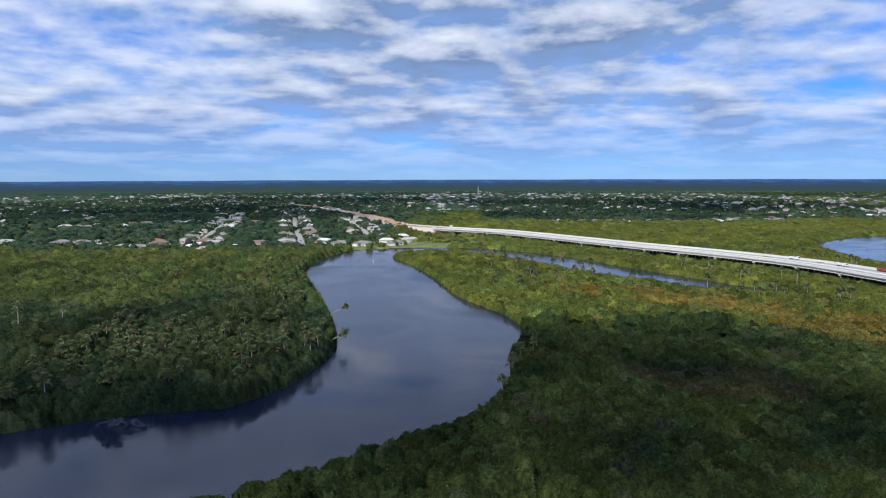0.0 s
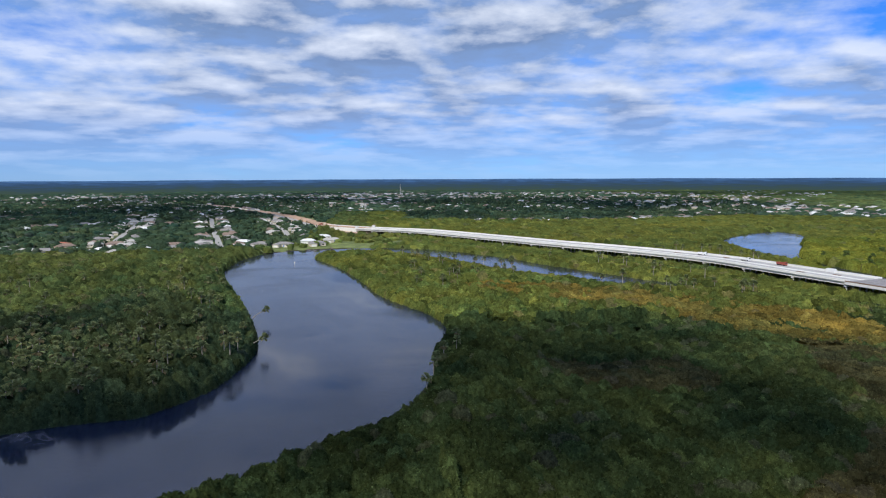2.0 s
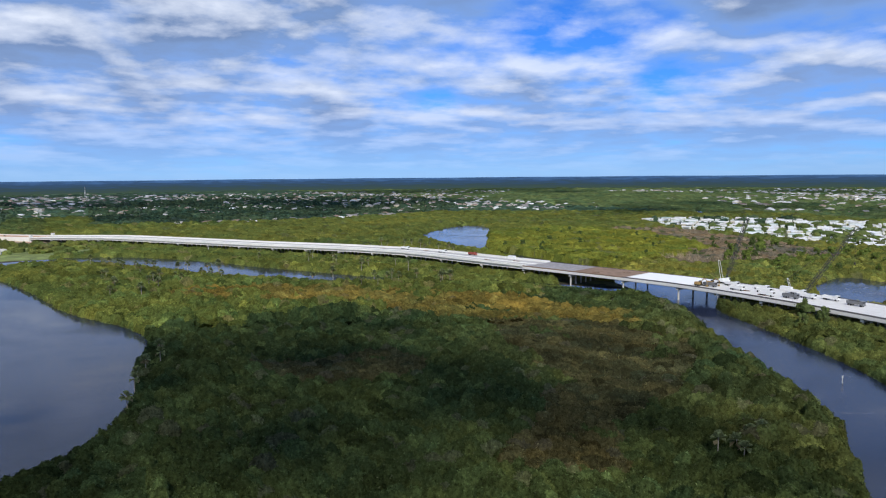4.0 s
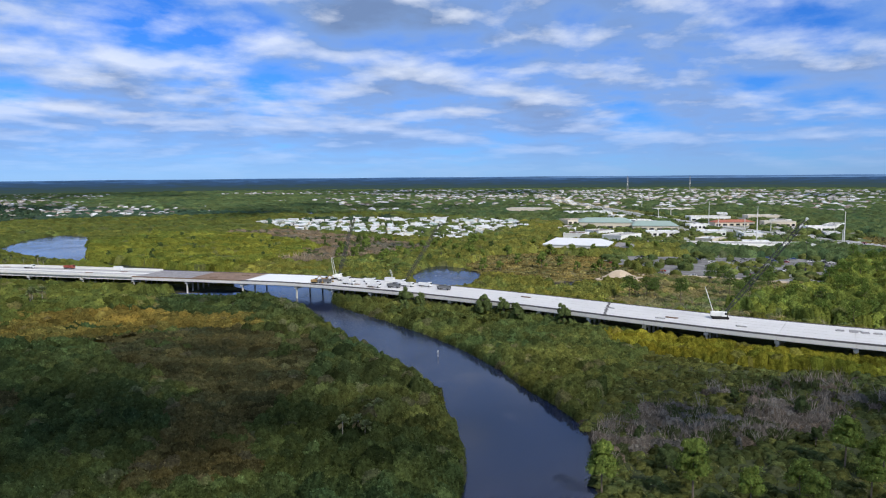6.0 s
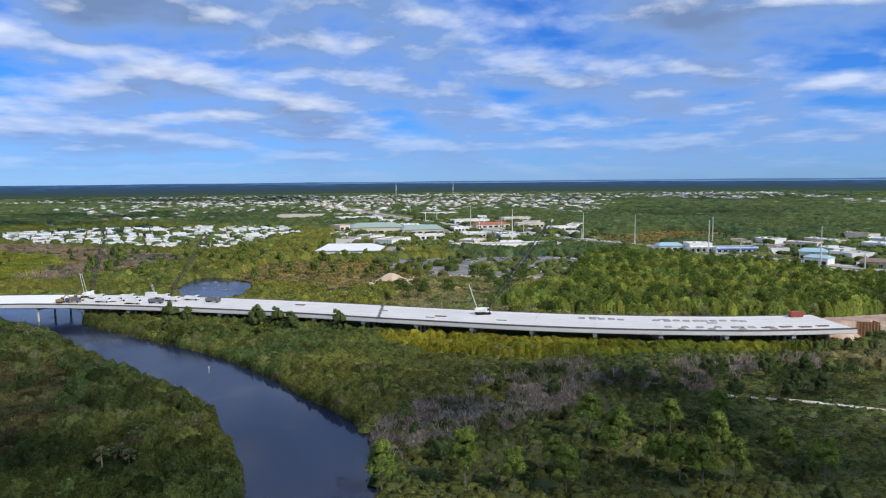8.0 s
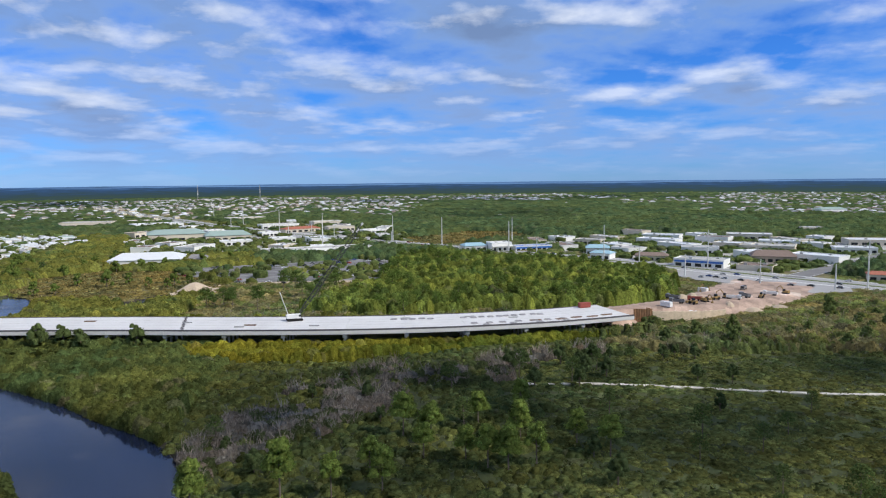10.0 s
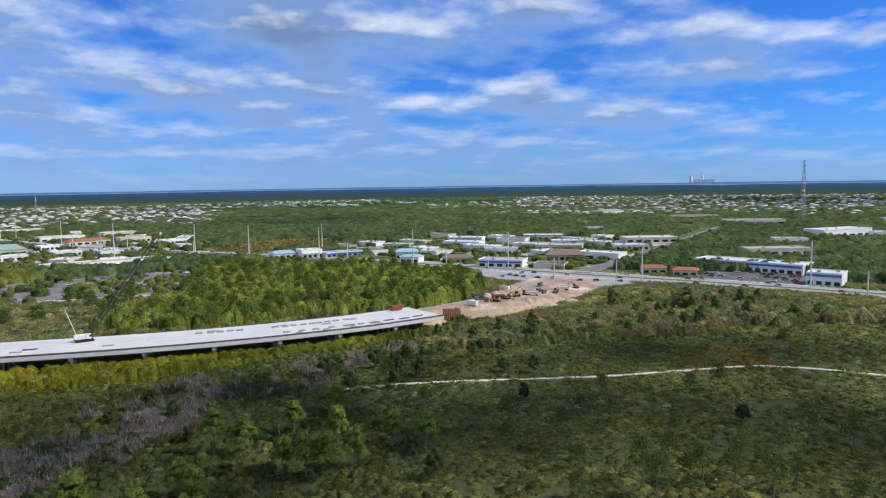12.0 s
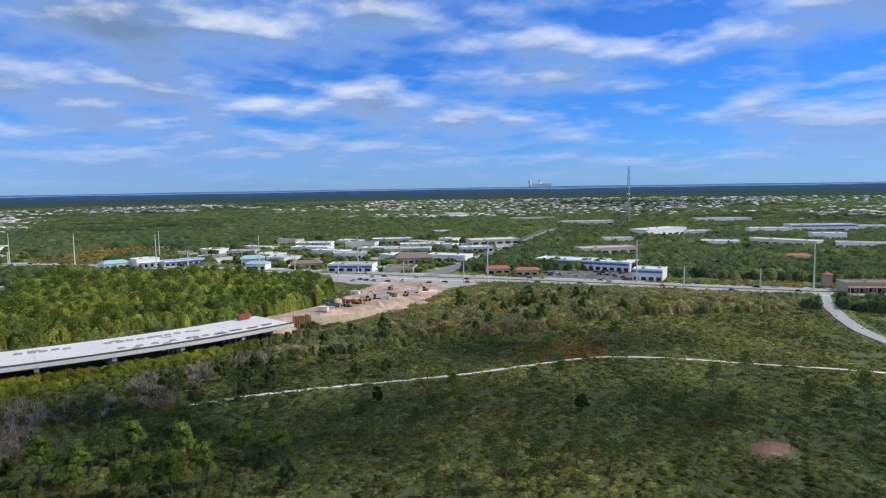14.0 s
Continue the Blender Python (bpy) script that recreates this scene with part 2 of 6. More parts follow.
# ---- mesh building ----
class Build:
    """Collects simple solids into one mesh."""

    def __init__(self):
        self.v, self.f = [], []

    def add(self, verts, faces):
        k = len(self.v)
        self.v += [tuple(p) for p in verts]
        self.f += [tuple(i + k for i in f) for f in faces]
        return self

    def box(self, x, y, z, sx, sy, sz, turn=0.0, taper=1.0):
        """A box that stands on z, centred on x, y."""
        c, s = math.cos(turn), math.sin(turn)
        pts = []
        for h, t in ((0, 1.0), (sz, taper)):
            for a, b in ((-1, -1), (1, -1), (1, 1), (-1, 1)):
                u, w = a * sx / 2 * t, b * sy / 2 * t
                pts.append((x + u * c - w * s, y + u * s + w * c, z + h))
        return self.add(pts, ((3, 2, 1, 0), (4, 5, 6, 7), (0, 1, 5, 4), (1, 2, 6, 5), (2, 3, 7, 6), (3, 0, 4, 7)))

    def beam(self, p, q, r, r2=None, sides=6):
        """A round bar from p to q, radius r to r2."""
        p, q = Vector(p), Vector(q)
        r2 = r if r2 is None else r2
        d = (q - p).normalized()
        a = d.orthogonal().normalized()
        b = d.cross(a)
        pts = []
        for o, rr in ((p, r), (q, r2)):
            for i in range(sides):
                w = 2 * math.pi * i / sides
                pts.append(o + (a * math.cos(w) + b * math.sin(w)) * rr)
        faces = [(i, (i + 1) % sides, sides + (i + 1) % sides, sides + i) for i in range(sides)]
        return self.add(pts, faces + [tuple(range(sides))[::-1], tuple(range(sides, 2 * sides))])

    def hip(self, x, y, z, sx, sy, h, turn=0.0, over=0.5, ridge=0.5):
        """A hip roof over a rectangle: ridge is the ridge's share of the length."""
        c, s = math.cos(turn), math.sin(turn)
        a, b, r = sx / 2 + over, sy / 2 + over, sx / 2 * ridge
        loc = [(-a, -b, 0), (a, -b, 0), (a, b, 0), (-a, b, 0), (-a, -b, 0.18), (a, -b, 0.18), (a, b, 0.18), (-a, b, 0.18), (-r, 0, h), (r, 0, h)]
        pts = [(x + u * c - w * s, y + u * s + w * c, z + k) for u, w, k in loc]
        return self.add(pts, ((3, 2, 1, 0), (0, 1, 5, 4), (1, 2, 6, 5), (2, 3, 7, 6), (3, 0, 4, 7), (4, 5, 9, 8), (5, 6, 9), (6, 7, 8, 9), (7, 4, 8)))

    def mesh(self, name, mat):
        me = bpy.data.meshes.new(name)
        me.from_pydata(self.v, [], self.f)
        me.materials.append(mat)
        me.update()
        return me


def part(name, build, mat, parent, label=""):
    ob = new(name, build.mesh(name, mat))
    ob.parent = parent
    return tagged(ob, label)


def thing(name, label, category, group="", kind="", at=None):
    ob = new(name)
    if at is not None:
        ob.matrix_basis = at
    return tagged(ob, label, category, group, kind)


def arrays_mesh(name, verts, faces, mat, tint=None, smooth=False):
    """A mesh from arrays: verts n x 3, faces m x k, tint m x 3 (one colour a face)."""
    me = bpy.data.meshes.new(name)
    m, k = faces.shape
    me.vertices.add(len(verts))
    me.vertices.foreach_set("co", np.ascontiguousarray(verts, np.float32).ravel())
    me.loops.add(m * k)
    me.loops.foreach_set("vertex_index", np.ascontiguousarray(faces, np.int32).ravel())
    me.polygons.add(m)
    me.polygons.foreach_set("loop_start", np.arange(0, m * k, k, dtype=np.int32))
    me.polygons.foreach_set("loop_total", np.full(m, k, np.int32))
    if tint is not None:
        at = me.attributes.new("tint", "FLOAT_COLOR", "FACE")
        at.data.foreach_set("color", np.concatenate([tint, np.ones((m, 1))], 1).astype(np.float32).ravel())
    me.materials.append(mat)
    me.update(calc_edges=True)
    if smooth is not False:
        me.polygons.foreach_set("use_smooth", np.ones(m, bool) if smooth is True else smooth)
    return me


# ---- the plan ----
rng = np.random.default_rng(7)


def glide(points, steps=6):
    """A smooth line (Catmull-Rom) through rows of numbers."""
    p = np.array(points, float)
    p = np.vstack([2 * p[0] - p[1], p, 2 * p[-1] - p[-2]])
    out = []
    for i in range(1, len(p) - 2):
        for j in range(steps):
            t = j / steps
            a, b, c, d = p[i - 1:i + 3]
            out.append(0.5 * (2 * b + (c - a) * t + (2 * a - 5 * b + 4 * c - d) * t * t + (3 * b - a - 3 * c + d) * t ** 3))
    out.append(p[-2])
    return np.array(out)


def near_line(x, y, line):
    """Distance to a line whose rows are x, y and maybe a half width, which is taken off. Also the side (+1: left of its way) and the place along it."""
    x, y = np.asarray(x, np.float32), np.asarray(y, np.float32)
    best, side, along = np.full(x.shape, 1e9, np.float32), np.zeros(x.shape, np.float32), np.zeros(x.shape, np.float32)
    run = 0.0
    for a, b in zip(line[:-1], line[1:]):
        d = b[:2] - a[:2]
        n = np.hypot(*d)
        t = np.clip(((x - a[0]) * d[0] + (y - a[1]) * d[1]) / n ** 2, 0, 1)
        dist = np.hypot(x - a[0] - t * d[0], y - a[1] - t * d[1])
        if len(a) > 2:
            dist = dist - (a[2] + (b[2] - a[2]) * t)
        hit = dist < best
        best = np.where(hit, dist, best)
        side = np.where(hit, np.sign(d[0] * (y - a[1]) - d[1] * (x - a[0])), side)
        along = np.where(hit, run + t * n, along)
        run += n
    return best, side, along


WAVES = rng.normal(size=(24, 2)), rng.uniform(0, 6.28, 24)


def drift(x, y, size, seed=0):
    """Smooth noise from -1 to 1 whose patches are about size metres across."""
    out = 0
    for k in range(6):
        (a, b), c = WAVES[0][(k + seed * 5) % 24], WAVES[1][(k + seed * 7) % 24]
        out = out + np.sin((x * a + y * b) * 2.2 / size + c + seed)
    return out / 3.0


def inside(x, y, corners):
    """Which points lie in a polygon, with a wavering outline."""
    x = x + 5 * drift(x, y, 30, 1) + 2.5 * drift(x, y, 9, 2)
    y = y + 5 * drift(x, y, 30, 3) + 2.5 * drift(x, y, 9, 4)
    res = np.zeros(x.shape, bool)
    for (ax, ay), (bx, by) in zip(corners, corners[1:] + corners[:1]):
        cut = (ay > y) != (by > y)
        res ^= cut & (x < (bx - ax) * (y - ay) / ((by - ay) if by != ay else 1e-9) + ax)
    return res


# rows: x, y, half width
RIVERS = [glide(r) for r in (
    [(-330, 60, 45), (-190, 115, 46), (-92, 171, 44), (-56, 189, 36), (-26, 222, 39), (-15, 251, 40), (-10, 296, 40), (-8, 344, 48), (-32, 420, 44), (-50, 494, 47), (-67, 563, 47), (-80, 638, 35), (-66, 684, 30), (-10, 706, 24), (42, 690, 28), (96, 614, 33), (122, 560, 30), (154, 505, 29), (190, 456, 21), (232, 426, 14), (285, 372, 9), (322, 300, 12)],
    [(535, 850, 10), (505, 815, 34), (450, 750, 42), (412, 680, 36), (382, 605, 17), (370, 550, 12), (362, 440, 16), (358, 345, 24), (334, 290, 24), (306, 256, 13), (276, 203, 17), (249, 158, 20), (227, 123, 18), (206, 99, 17), (190, 84, 20), (174, 71, 20), (150, 60, 17), (110, 42, 20), (50, 20, 22), (-40, 40, 25), (-150, 90, 40)],
    [(-340, 384, 30), (-280, 362, 28), (-246, 350, 14)],
    [(402, 224, 20), (446, 246, 27), (477, 268, 14)],
    [(398, 185, 8), (424, 160, 8), (470, 140, 5)],
    [(1010, 830, 12), (1120, 960, 16)],
)]

BRIDGE = glide([(-2, 945), (27, 905), (92, 815), (143, 735), (185, 668), (222, 616), (252, 568), (277, 516), (295, 445), (313, 375), (329, 310), (335, 277), (338, 224), (337, 175), (333, 125), (327, 75), (321, 20), (320, -27), (324, -72), (330, -100), (335, -118)], 8)
B_LEN = np.concatenate([[0], np.cumsum(np.hypot(*np.diff(BRIDGE, axis=0).T))])
B_END = float(B_LEN[-1])
EAST = glide([(335, -118), (362, -170), (392, -210), (430, -255), (470, -290), (498, -325), (552, -395), (660, -525), (860, -760)], 6)
WEST = glide([(-2, 945), (-38, 1000), (-78, 1080), (-125, 1240), (-190, 1420), (-290, 1640), (-420, 1900)], 6)
HIGHWAY = glide([(-330, -880), (60, -590), (216, -478), (243, -456), (316, -405), (405, -346), (470, -297), (535, -255), (615, -195), (700, -125), (780, -55), (860, 15), (960, 105), (1110, 215), (1400, 400), (2100, 820)], 6)
SIDE_ROAD = glide([(236, -448), (216, -416), (199, -393), (178, -367), (155, -345), (110, -318), (40, -300)], 6)
TRAIL = glide([(248, -30), (240, -55), (237, -80), (227, -116), (217, -150), (211, -186), (205, -213), (188, -235), (158, -258), (123, -284), (70, -310)], 5)
STREETS = [glide(s, 3) for s in (
    [(-148, 728), (-190, 905), (-240, 1120), (-302, 1400), (-360, 1650)],
    [(-262, 735), (-300, 880), (-359, 1140), (-420, 1380)],
    [(-120, 745), (-180, 755), (-330, 752), (-520, 770)],
    [(-560, 1010), (-360, 1150), (-240, 1120), (-95, 1150)],
    [(-95, 850), (-110, 960), (-150, 1150), (-182, 1500)],
    [(120, 1120), (230, 1105), (420, 1120), (600, 1180)],
    [(690, 640), (830, 520), (955, 457), (1010, 380), (1030, 340), (985, 300), (940, 240), (905, 130)],
    [(1030, 340), (1175, 325), (1400, 420)],
    [(478, -300), (510, -343), (545, -392), (590, -452), (700, -590), (860, -790)],
    [(780, 720), (900, 620), (1010, 520), (1130, 420)],
)]


def water_gap(x, y):
    """Metres to the nearest water's edge (negative on water)."""
    return np.min([near_line(x, y, r)[0] for r in RIVERS], axis=0)


PLANS = dict(
    brown=[(190, 292), (236, 234), (235, 205), (200, 172), (162, 145), (120, 120), (100, 136), (128, 160), (150, 183), (162, 225)],
    brown_small=[(66, 262), (120, 250), (128, 225), (100, 215), (70, 235)],
    gold=[(60, 470), (110, 455), (160, 418), (222, 345), (258, 250), (240, 224), (222, 258), (190, 292), (141, 350), (90, 402), (66, 420)],
    dead=[(171, 46), (177, 57), (202, 55), (223, 43), (244, 26), (270, 0), (277, -32), (284, -63), (284, -95), (252, -78), (243, -42), (235, -5), (210, 10), (188, 28)],
    yellow=[(300, 90), (316, 64), (312, 0), (314, -60), (318, -105), (300, -70), (290, -40), (282, 5), (280, 50)],
    prairie=[(268, -62), (285, -120), (262, -160), (255, -200), (268, -240), (262, -300), (225, -390), (150, -420), (-60, -350), (-60, -90), (100, -90), (150, -52), (200, -62), (232, -40)],
    brush=[(300, -95), (330, -142), (350, -180), (385, -240), (420, -285), (385, -340), (300, -400), (236, -440), (215, -400), (225, -360), (262, -300), (262, -200), (280, -130)],
    woods=[(362, 5), (372, -60), (372, -140), (385, -150), (402, -168), (446, -200), (500, -208), (560, -170), (660, -60), (645, -20), (560, -5), (470, 2), (420, 30), (380, 40)],
    clearing=[(462, 238), (500, 258), (575, 262), (600, 240), (600, 165), (566, 150), (505, 112), (462, 108), (442, 135), (446, 190)],
    car_park=[(508, 105), (580, 165), (615, 168), (660, 25), (640, -10), (555, -8), (498, 0)],
    car_park_two=[(450, -385), (404, -455), (345, -432), (330, -412), (405, -365)],
    deadbeyond=[(660, 700), (720, 640), (640, 420), (600, 340), (500, 340), (430, 370), (450, 440), (560, 560)],
    yellowbeyond=[(390, 640), (440, 700), (600, 760), (640, 640), (560, 450), (420, 400), (352, 400), (345, 500)],
    field=[(790, -10), (880, -20), (985, -118), (960, -190), (860, -190), (800, -100)],
    commerce=[(700, 250), (960, 340), (1240, 320), (1250, 100), (960, -40), (840, -40), (700, 60)],
    corner=[(500, -300), (560, -240), (640, -205), (800, -160), (900, -330), (760, -560), (560, -420)],
    mobile=[(808, 790), (885, 782), (962, 701), (1005, 585), (1020, 437), (890, 360), (719, 360), (665, 345), (655, 415), (695, 485), (712, 615), (775, 752)],
    apron=[(500, -222), (478, -226), (444, -252), (411, -272), (412, -300), (440, -316), (480, -300), (545, -258), (530, -235)],
    lawn=[(-122, 735), (-112, 690), (-70, 690), (-20, 722), (30, 735), (60, 770), (20, 860), (-60, 860), (-80, 775)],
    suburb=[(-60, 722), (-120, 690), (-340, 655), (-560, 668), (-900, 760), (-1500, 1500), (-900, 2400), (-60, 2300), (-40, 1400), (-70, 1000)],
    suburb_north=[(60, 1130), (160, 1100), (420, 1090), (700, 1180), (900, 1500), (1100, 2100), (500, 2400), (100, 2000)],
)


EAST_FILL = (0, 25, 80, 170, 240), (7.0, 6.2, 4.0, 0.8, 0)  # height of the graded earth along the east roadway


def spread_east(x, y):
    """Metres to the edge of the graded earth at the east end (negative on it)."""
    gap, side, along = near_line(x, y, EAST)
    return gap - np.where(side > 0, np.interp(along, (0, 60, 130, 210, 280, 520), (22, 27, 31, 38, 12, 9)), np.interp(along, (0, 14, 25, 50, 80, 130, 210, 280, 520), (9, 4, 8, 14, 20, 26, 28, 12, 9)))


def town(x, y):
    return inside(x, y, PLANS["suburb"]) | inside(x, y, PLANS["suburb_north"]) | inside(x, y, PLANS["mobile"]) | inside(x, y, PLANS["commerce"]) | inside(x, y, PLANS["corner"])


# paved yards of far halls in the woods: x, y, radius
YARDS = ((633, -780, 52), (532, -993, 54), (448, -750, 44), (450, -855, 36), (510, -541, 38), (683, -523, 40), (767, -1095, 50), (879, -872, 50), (1065, -908, 46), (1307, -892, 36), (350, -618, 22), (484, -690, 30), (372, -770, 32), (560, -905, 40), (590, -640, 30), (1233, 506, 44), (881, -574, 22))


def yards(x, y):
    return np.min([np.hypot(x - a, y - b) - c for a, b, c in YARDS], axis=0) < 0


def open_ground(x, y):
    """Roads, graded earth and paving, where nothing grows."""
    bare = inside(x, y, PLANS["apron"]) | (np.hypot((x - 104) / 5.5, (y + 179) / 8) < 1.0 + 0.2 * drift(x, y, 5, 3)) | (np.hypot(x + 4, y - 925) < 52) | (spread_east(x, y) < 0) | (near_line(x, y, WEST)[0] < 26) | (near_line(x, y, HIGHWAY)[0] < 15) | (near_line(x, y, SIDE_ROAD)[0] < 5) | (near_line(x, y, TRAIL)[0] < 0.9)
    for s in STREETS:
        bare |= near_line(x, y, s)[0] < 9
    bare |= inside(x, y, PLANS["car_park_two"]) | yards(x, y)
    return bare


def lands(x, y):
    """What covers the ground at each place: a code, its height and its colour."""
    r = np.hypot(x, y)
    _, side, along = near_line(x, y, BRIDGE)
    beyond = (side > 0) & (along > 1)
    code = np.zeros(x.shape, int)  # 0: mangrove
    code[beyond] = 1
    main = near_line(x, y, RIVERS[0][:80])
    code[(x < 0) & (main[1] > 0) & (y > 100)] = 2  # left bank with palms
    code[r > 1250 + 200 * drift(x, y, 400, 5)] = 9
    code[(y < 120) & (x > 640)] = 9
    code[(y < -330)] = 9
    for name, c in (("gold", 3), ("brown", 4), ("brown_small", 4), ("yellow", 5), ("dead", 6), ("prairie", 7), ("brush", 8), ("woods", 10), ("clearing", 12), ("deadbeyond", 11), ("yellowbeyond", 5), ("field", 12)):
        hit = inside(x, y, PLANS[name])
        if c in (3, 4, 6):
            hit &= drift(x, y, 17, 3) + 0.8 * drift(x, y, 5, 1) > (-0.3 if c == 6 else -1.7 if c == 4 else -1.2)
        code[hit] = c
    code[(near_line(x, y, HIGHWAY)[0] < 42) & (code == 9)] = 8
    verge = beyond & (near_line(x, y, BRIDGE)[0] < 34 + 8 * drift(x, y, 20, 2)) & (y < 150)
    code[verge] = 5
    code[beyond & (code == 1) & (y < 110) & (x > 360)] = 8
    near_pines = (code == 0) & (y < 62) & (x > 130)
    code[near_pines] = 13
    code[(code == 0) & (y < 60)] = 7
    code[(y < -90) & (code == 0)] = 7
    code[town(x, y) | inside(x, y, PLANS["car_park"])] = 14
    code[inside(x, y, PLANS["lawn"])] = 15
    return code


# kinds that lie in sunlight carry some of it in these colours
PALETTE = np.array([
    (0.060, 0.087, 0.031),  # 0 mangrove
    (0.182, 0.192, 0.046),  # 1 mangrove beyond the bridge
    (0.060, 0.085, 0.038),  # 2 left bank
    (0.180, 0.148, 0.040),  # 3 golden leather fern
    (0.080, 0.078, 0.035),  # 4 brown marsh
    (0.176, 0.198, 0.036),  # 5 yellow-green
    (0.255, 0.215, 0.170),  # 6 bare grey brush
    (0.120, 0.138, 0.046),  # 7 palmetto prairie
    (0.215, 0.200, 0.090),  # 8 mixed brush
    (0.106, 0.150, 0.060),  # 9 far woods
    (0.162, 0.206, 0.046),  # 10 pine wood
    (0.285, 0.225, 0.150),  # 11 bare trees beyond
    (0.225, 0.190, 0.070),  # 12 dry field
    (0.098, 0.115, 0.038),  # 13 scrub below pines
    (0.098, 0.132, 0.050),  # 14 town trees
    (0.130, 0.165, 0.050),  # 15 lawn
])
TALL = np.array([7.0, 6.0, 8.0, 4.6, 3.6, 5.2, 4.0, 0.5, 4.6, 7.0, 9.5, 5.0, 0.8, 1.4, 6.0, 5.0])


def built(x, y):
    """How thickly houses stand far off, 0 to 1."""
    r, yaw = np.hypot(x, y), np.degrees(np.arctan2(-x, y))
    dense = 0.3 * drift(x, y, 600, 2) + 0.3 * drift(x, y, 220, 4)
    west = np.where(r > 2900, 0.15, 0.55)
    yaw = yaw + 5 * drift(x, y, 420, 3) + 2 * drift(x, y, 130, 1)
    r = r + 120 * drift(x, y, 260, 2)
    share = np.where(yaw > -32, west, np.where(yaw > -50, 0.06, np.where(yaw > -89, 0.75 * (np.abs(r - 2250) < 800), np.where(yaw > -106, 0.8 * (np.abs(r - 2800) < 480), np.where(yaw > -113, 0.04, 0.6 * (r > 1600)))))) + 0.6 * dense - 0.1
    return np.clip(share, 0, 1)


# ---- ground and water ----
def make_ground():
    yaw = np.radians(np.concatenate([np.arange(-180, -166, 4), np.arange(-166, 46, 0.46), np.arange(46, 180, 4)]))
    dist = np.concatenate([[0.02, 12, 40, 80], np.exp(np.linspace(np.log(110), np.log(3345), 270))])
    a, d = np.meshgrid(yaw, dist, indexing="ij")
    x, y = -np.sin(a) * d, np.cos(a) * d
    gap = water_gap(x, y)
    z = np.clip(0.5 + gap * 0.35, -1.6, 0.55) + 0.12 * drift(x, y, 14, 2) * (gap > 2)
    lift = np.clip(-spread_east(x, y) / 9, 0, 1) * np.interp(near_line(x, y, EAST)[2], *EAST_FILL)
    z = z + lift
    na, nd = a.shape
    k = np.arange(na * nd).reshape(na, nd)
    nxt = np.roll(k, -1, 0)
    f = np.stack([k[:, :-1], k[:, 1:], nxt[:, 1:], nxt[:, :-1]], -1).reshape(-1, 4)
    pts = np.stack([x, y, z], -1).reshape(-1, 3)
    mid = pts[f].mean(1)
    code = lands(mid[:, 0], mid[:, 1])
    col = PALETTE[code] * 0.62 + np.array((0.02, 0.014, 0.006))
    thin = np.isin(code, (7, 12, 13))
    col[thin] = PALETTE[code[thin]] * 0.6
    col[code == 15] = PALETTE[15]
    wet = water_gap(mid[:, 0], mid[:, 1]) < 1.5
    col[wet] = (0.035, 0.028, 0.018)
    gone = (spread_east(mid[:, 0], mid[:, 1]) < 0) & (near_line(mid[:, 0], mid[:, 1], EAST)[2] < 235)
    col[gone] = np.where(drift(mid[:, 0], mid[:, 1], 16, 3)[gone][:, None] > 0.35, np.array((0.47, 0.38, 0.31)), np.array((0.36, 0.26, 0.20)))
    col[near_line(mid[:, 0], mid[:, 1], WEST)[0] < 27] = (0.42, 0.28, 0.21)
    scrape = np.hypot((mid[:, 0] - 104) / 5.5, (mid[:, 1] + 179) / 8) + 0.25 * drift(mid[:, 0], mid[:, 1], 5, 3) < 1
    col[scrape] = (0.20, 0.11, 0.07)
    for name, c in (("car_park", (0.17, 0.167, 0.165)), ("car_park_two", (0.13, 0.127, 0.125))):
        col[inside(mid[:, 0], mid[:, 1], PLANS[name])] = c
    paved = inside(mid[:, 0], mid[:, 1], PLANS["commerce"]) | inside(mid[:, 0], mid[:, 1], PLANS["corner"])
    col[paved | yards(mid[:, 0], mid[:, 1])] = (0.34, 0.33, 0.31)
    lawn = (code == 14) & ~inside(mid[:, 0], mid[:, 1], PLANS["car_park"]) & (drift(mid[:, 0], mid[:, 1], 40, 6) > 0.1)
    col[lawn] = (0.10, 0.125, 0.04)
    col *= (1 + 0.18 * drift(mid[:, 0], mid[:, 1], 11, 1) + 0.1 * rng.normal(size=len(col)))[:, None].clip(0.4, 1.7)
    ob = new("ground", arrays_mesh("ground", pts, f, GROUND, col, True))
    tagged(ob, "low wet ground of mud, scrub and grass", "ground", kind="structure")


def make_water():
    b = Build()
    pts = [(-math.sin(w) * 1500, math.cos(w) * 1500, 0) for w in np.linspace(0, 2 * math.pi, 48, endpoint=False)]
    b.add(pts, [tuple(range(48))])
    ob = new("water", b.mesh("water", WATER))
    tagged(ob, "dark tannin-brown river mirroring the cloudy sky", "river", kind="structure")


make_ground()
make_water()


# ---- plants ----
def unit(v):
    return v / np.maximum(np.linalg.norm(v, axis=-1, keepdims=True), 1e-9)


def leaves(centre, out, size, tint, loose=0.45):
    """One small three-cornered leaf clump for each centre, facing about out."""
    n = len(centre)
    nrm = unit(out + rng.normal(size=(n, 3)) * loose)
    t = unit(np.cross(nrm, rng.normal(size=(n, 3))))
    b = np.cross(nrm, t)
    v = np.empty((n, 3, 3))
    for i in range(3):
        w = 2.0944 * i + rng.uniform(-0.4, 0.4, n)
        r = size * rng.uniform(0.65, 1.25, n)
        v[:, i] = centre + t * (np.cos(w) * r)[:, None] + b * (np.sin(w) * r)[:, None]
    return v.reshape(-1, 3), np.arange(3 * n).reshape(-1, 3), tint, np.zeros(n, bool)


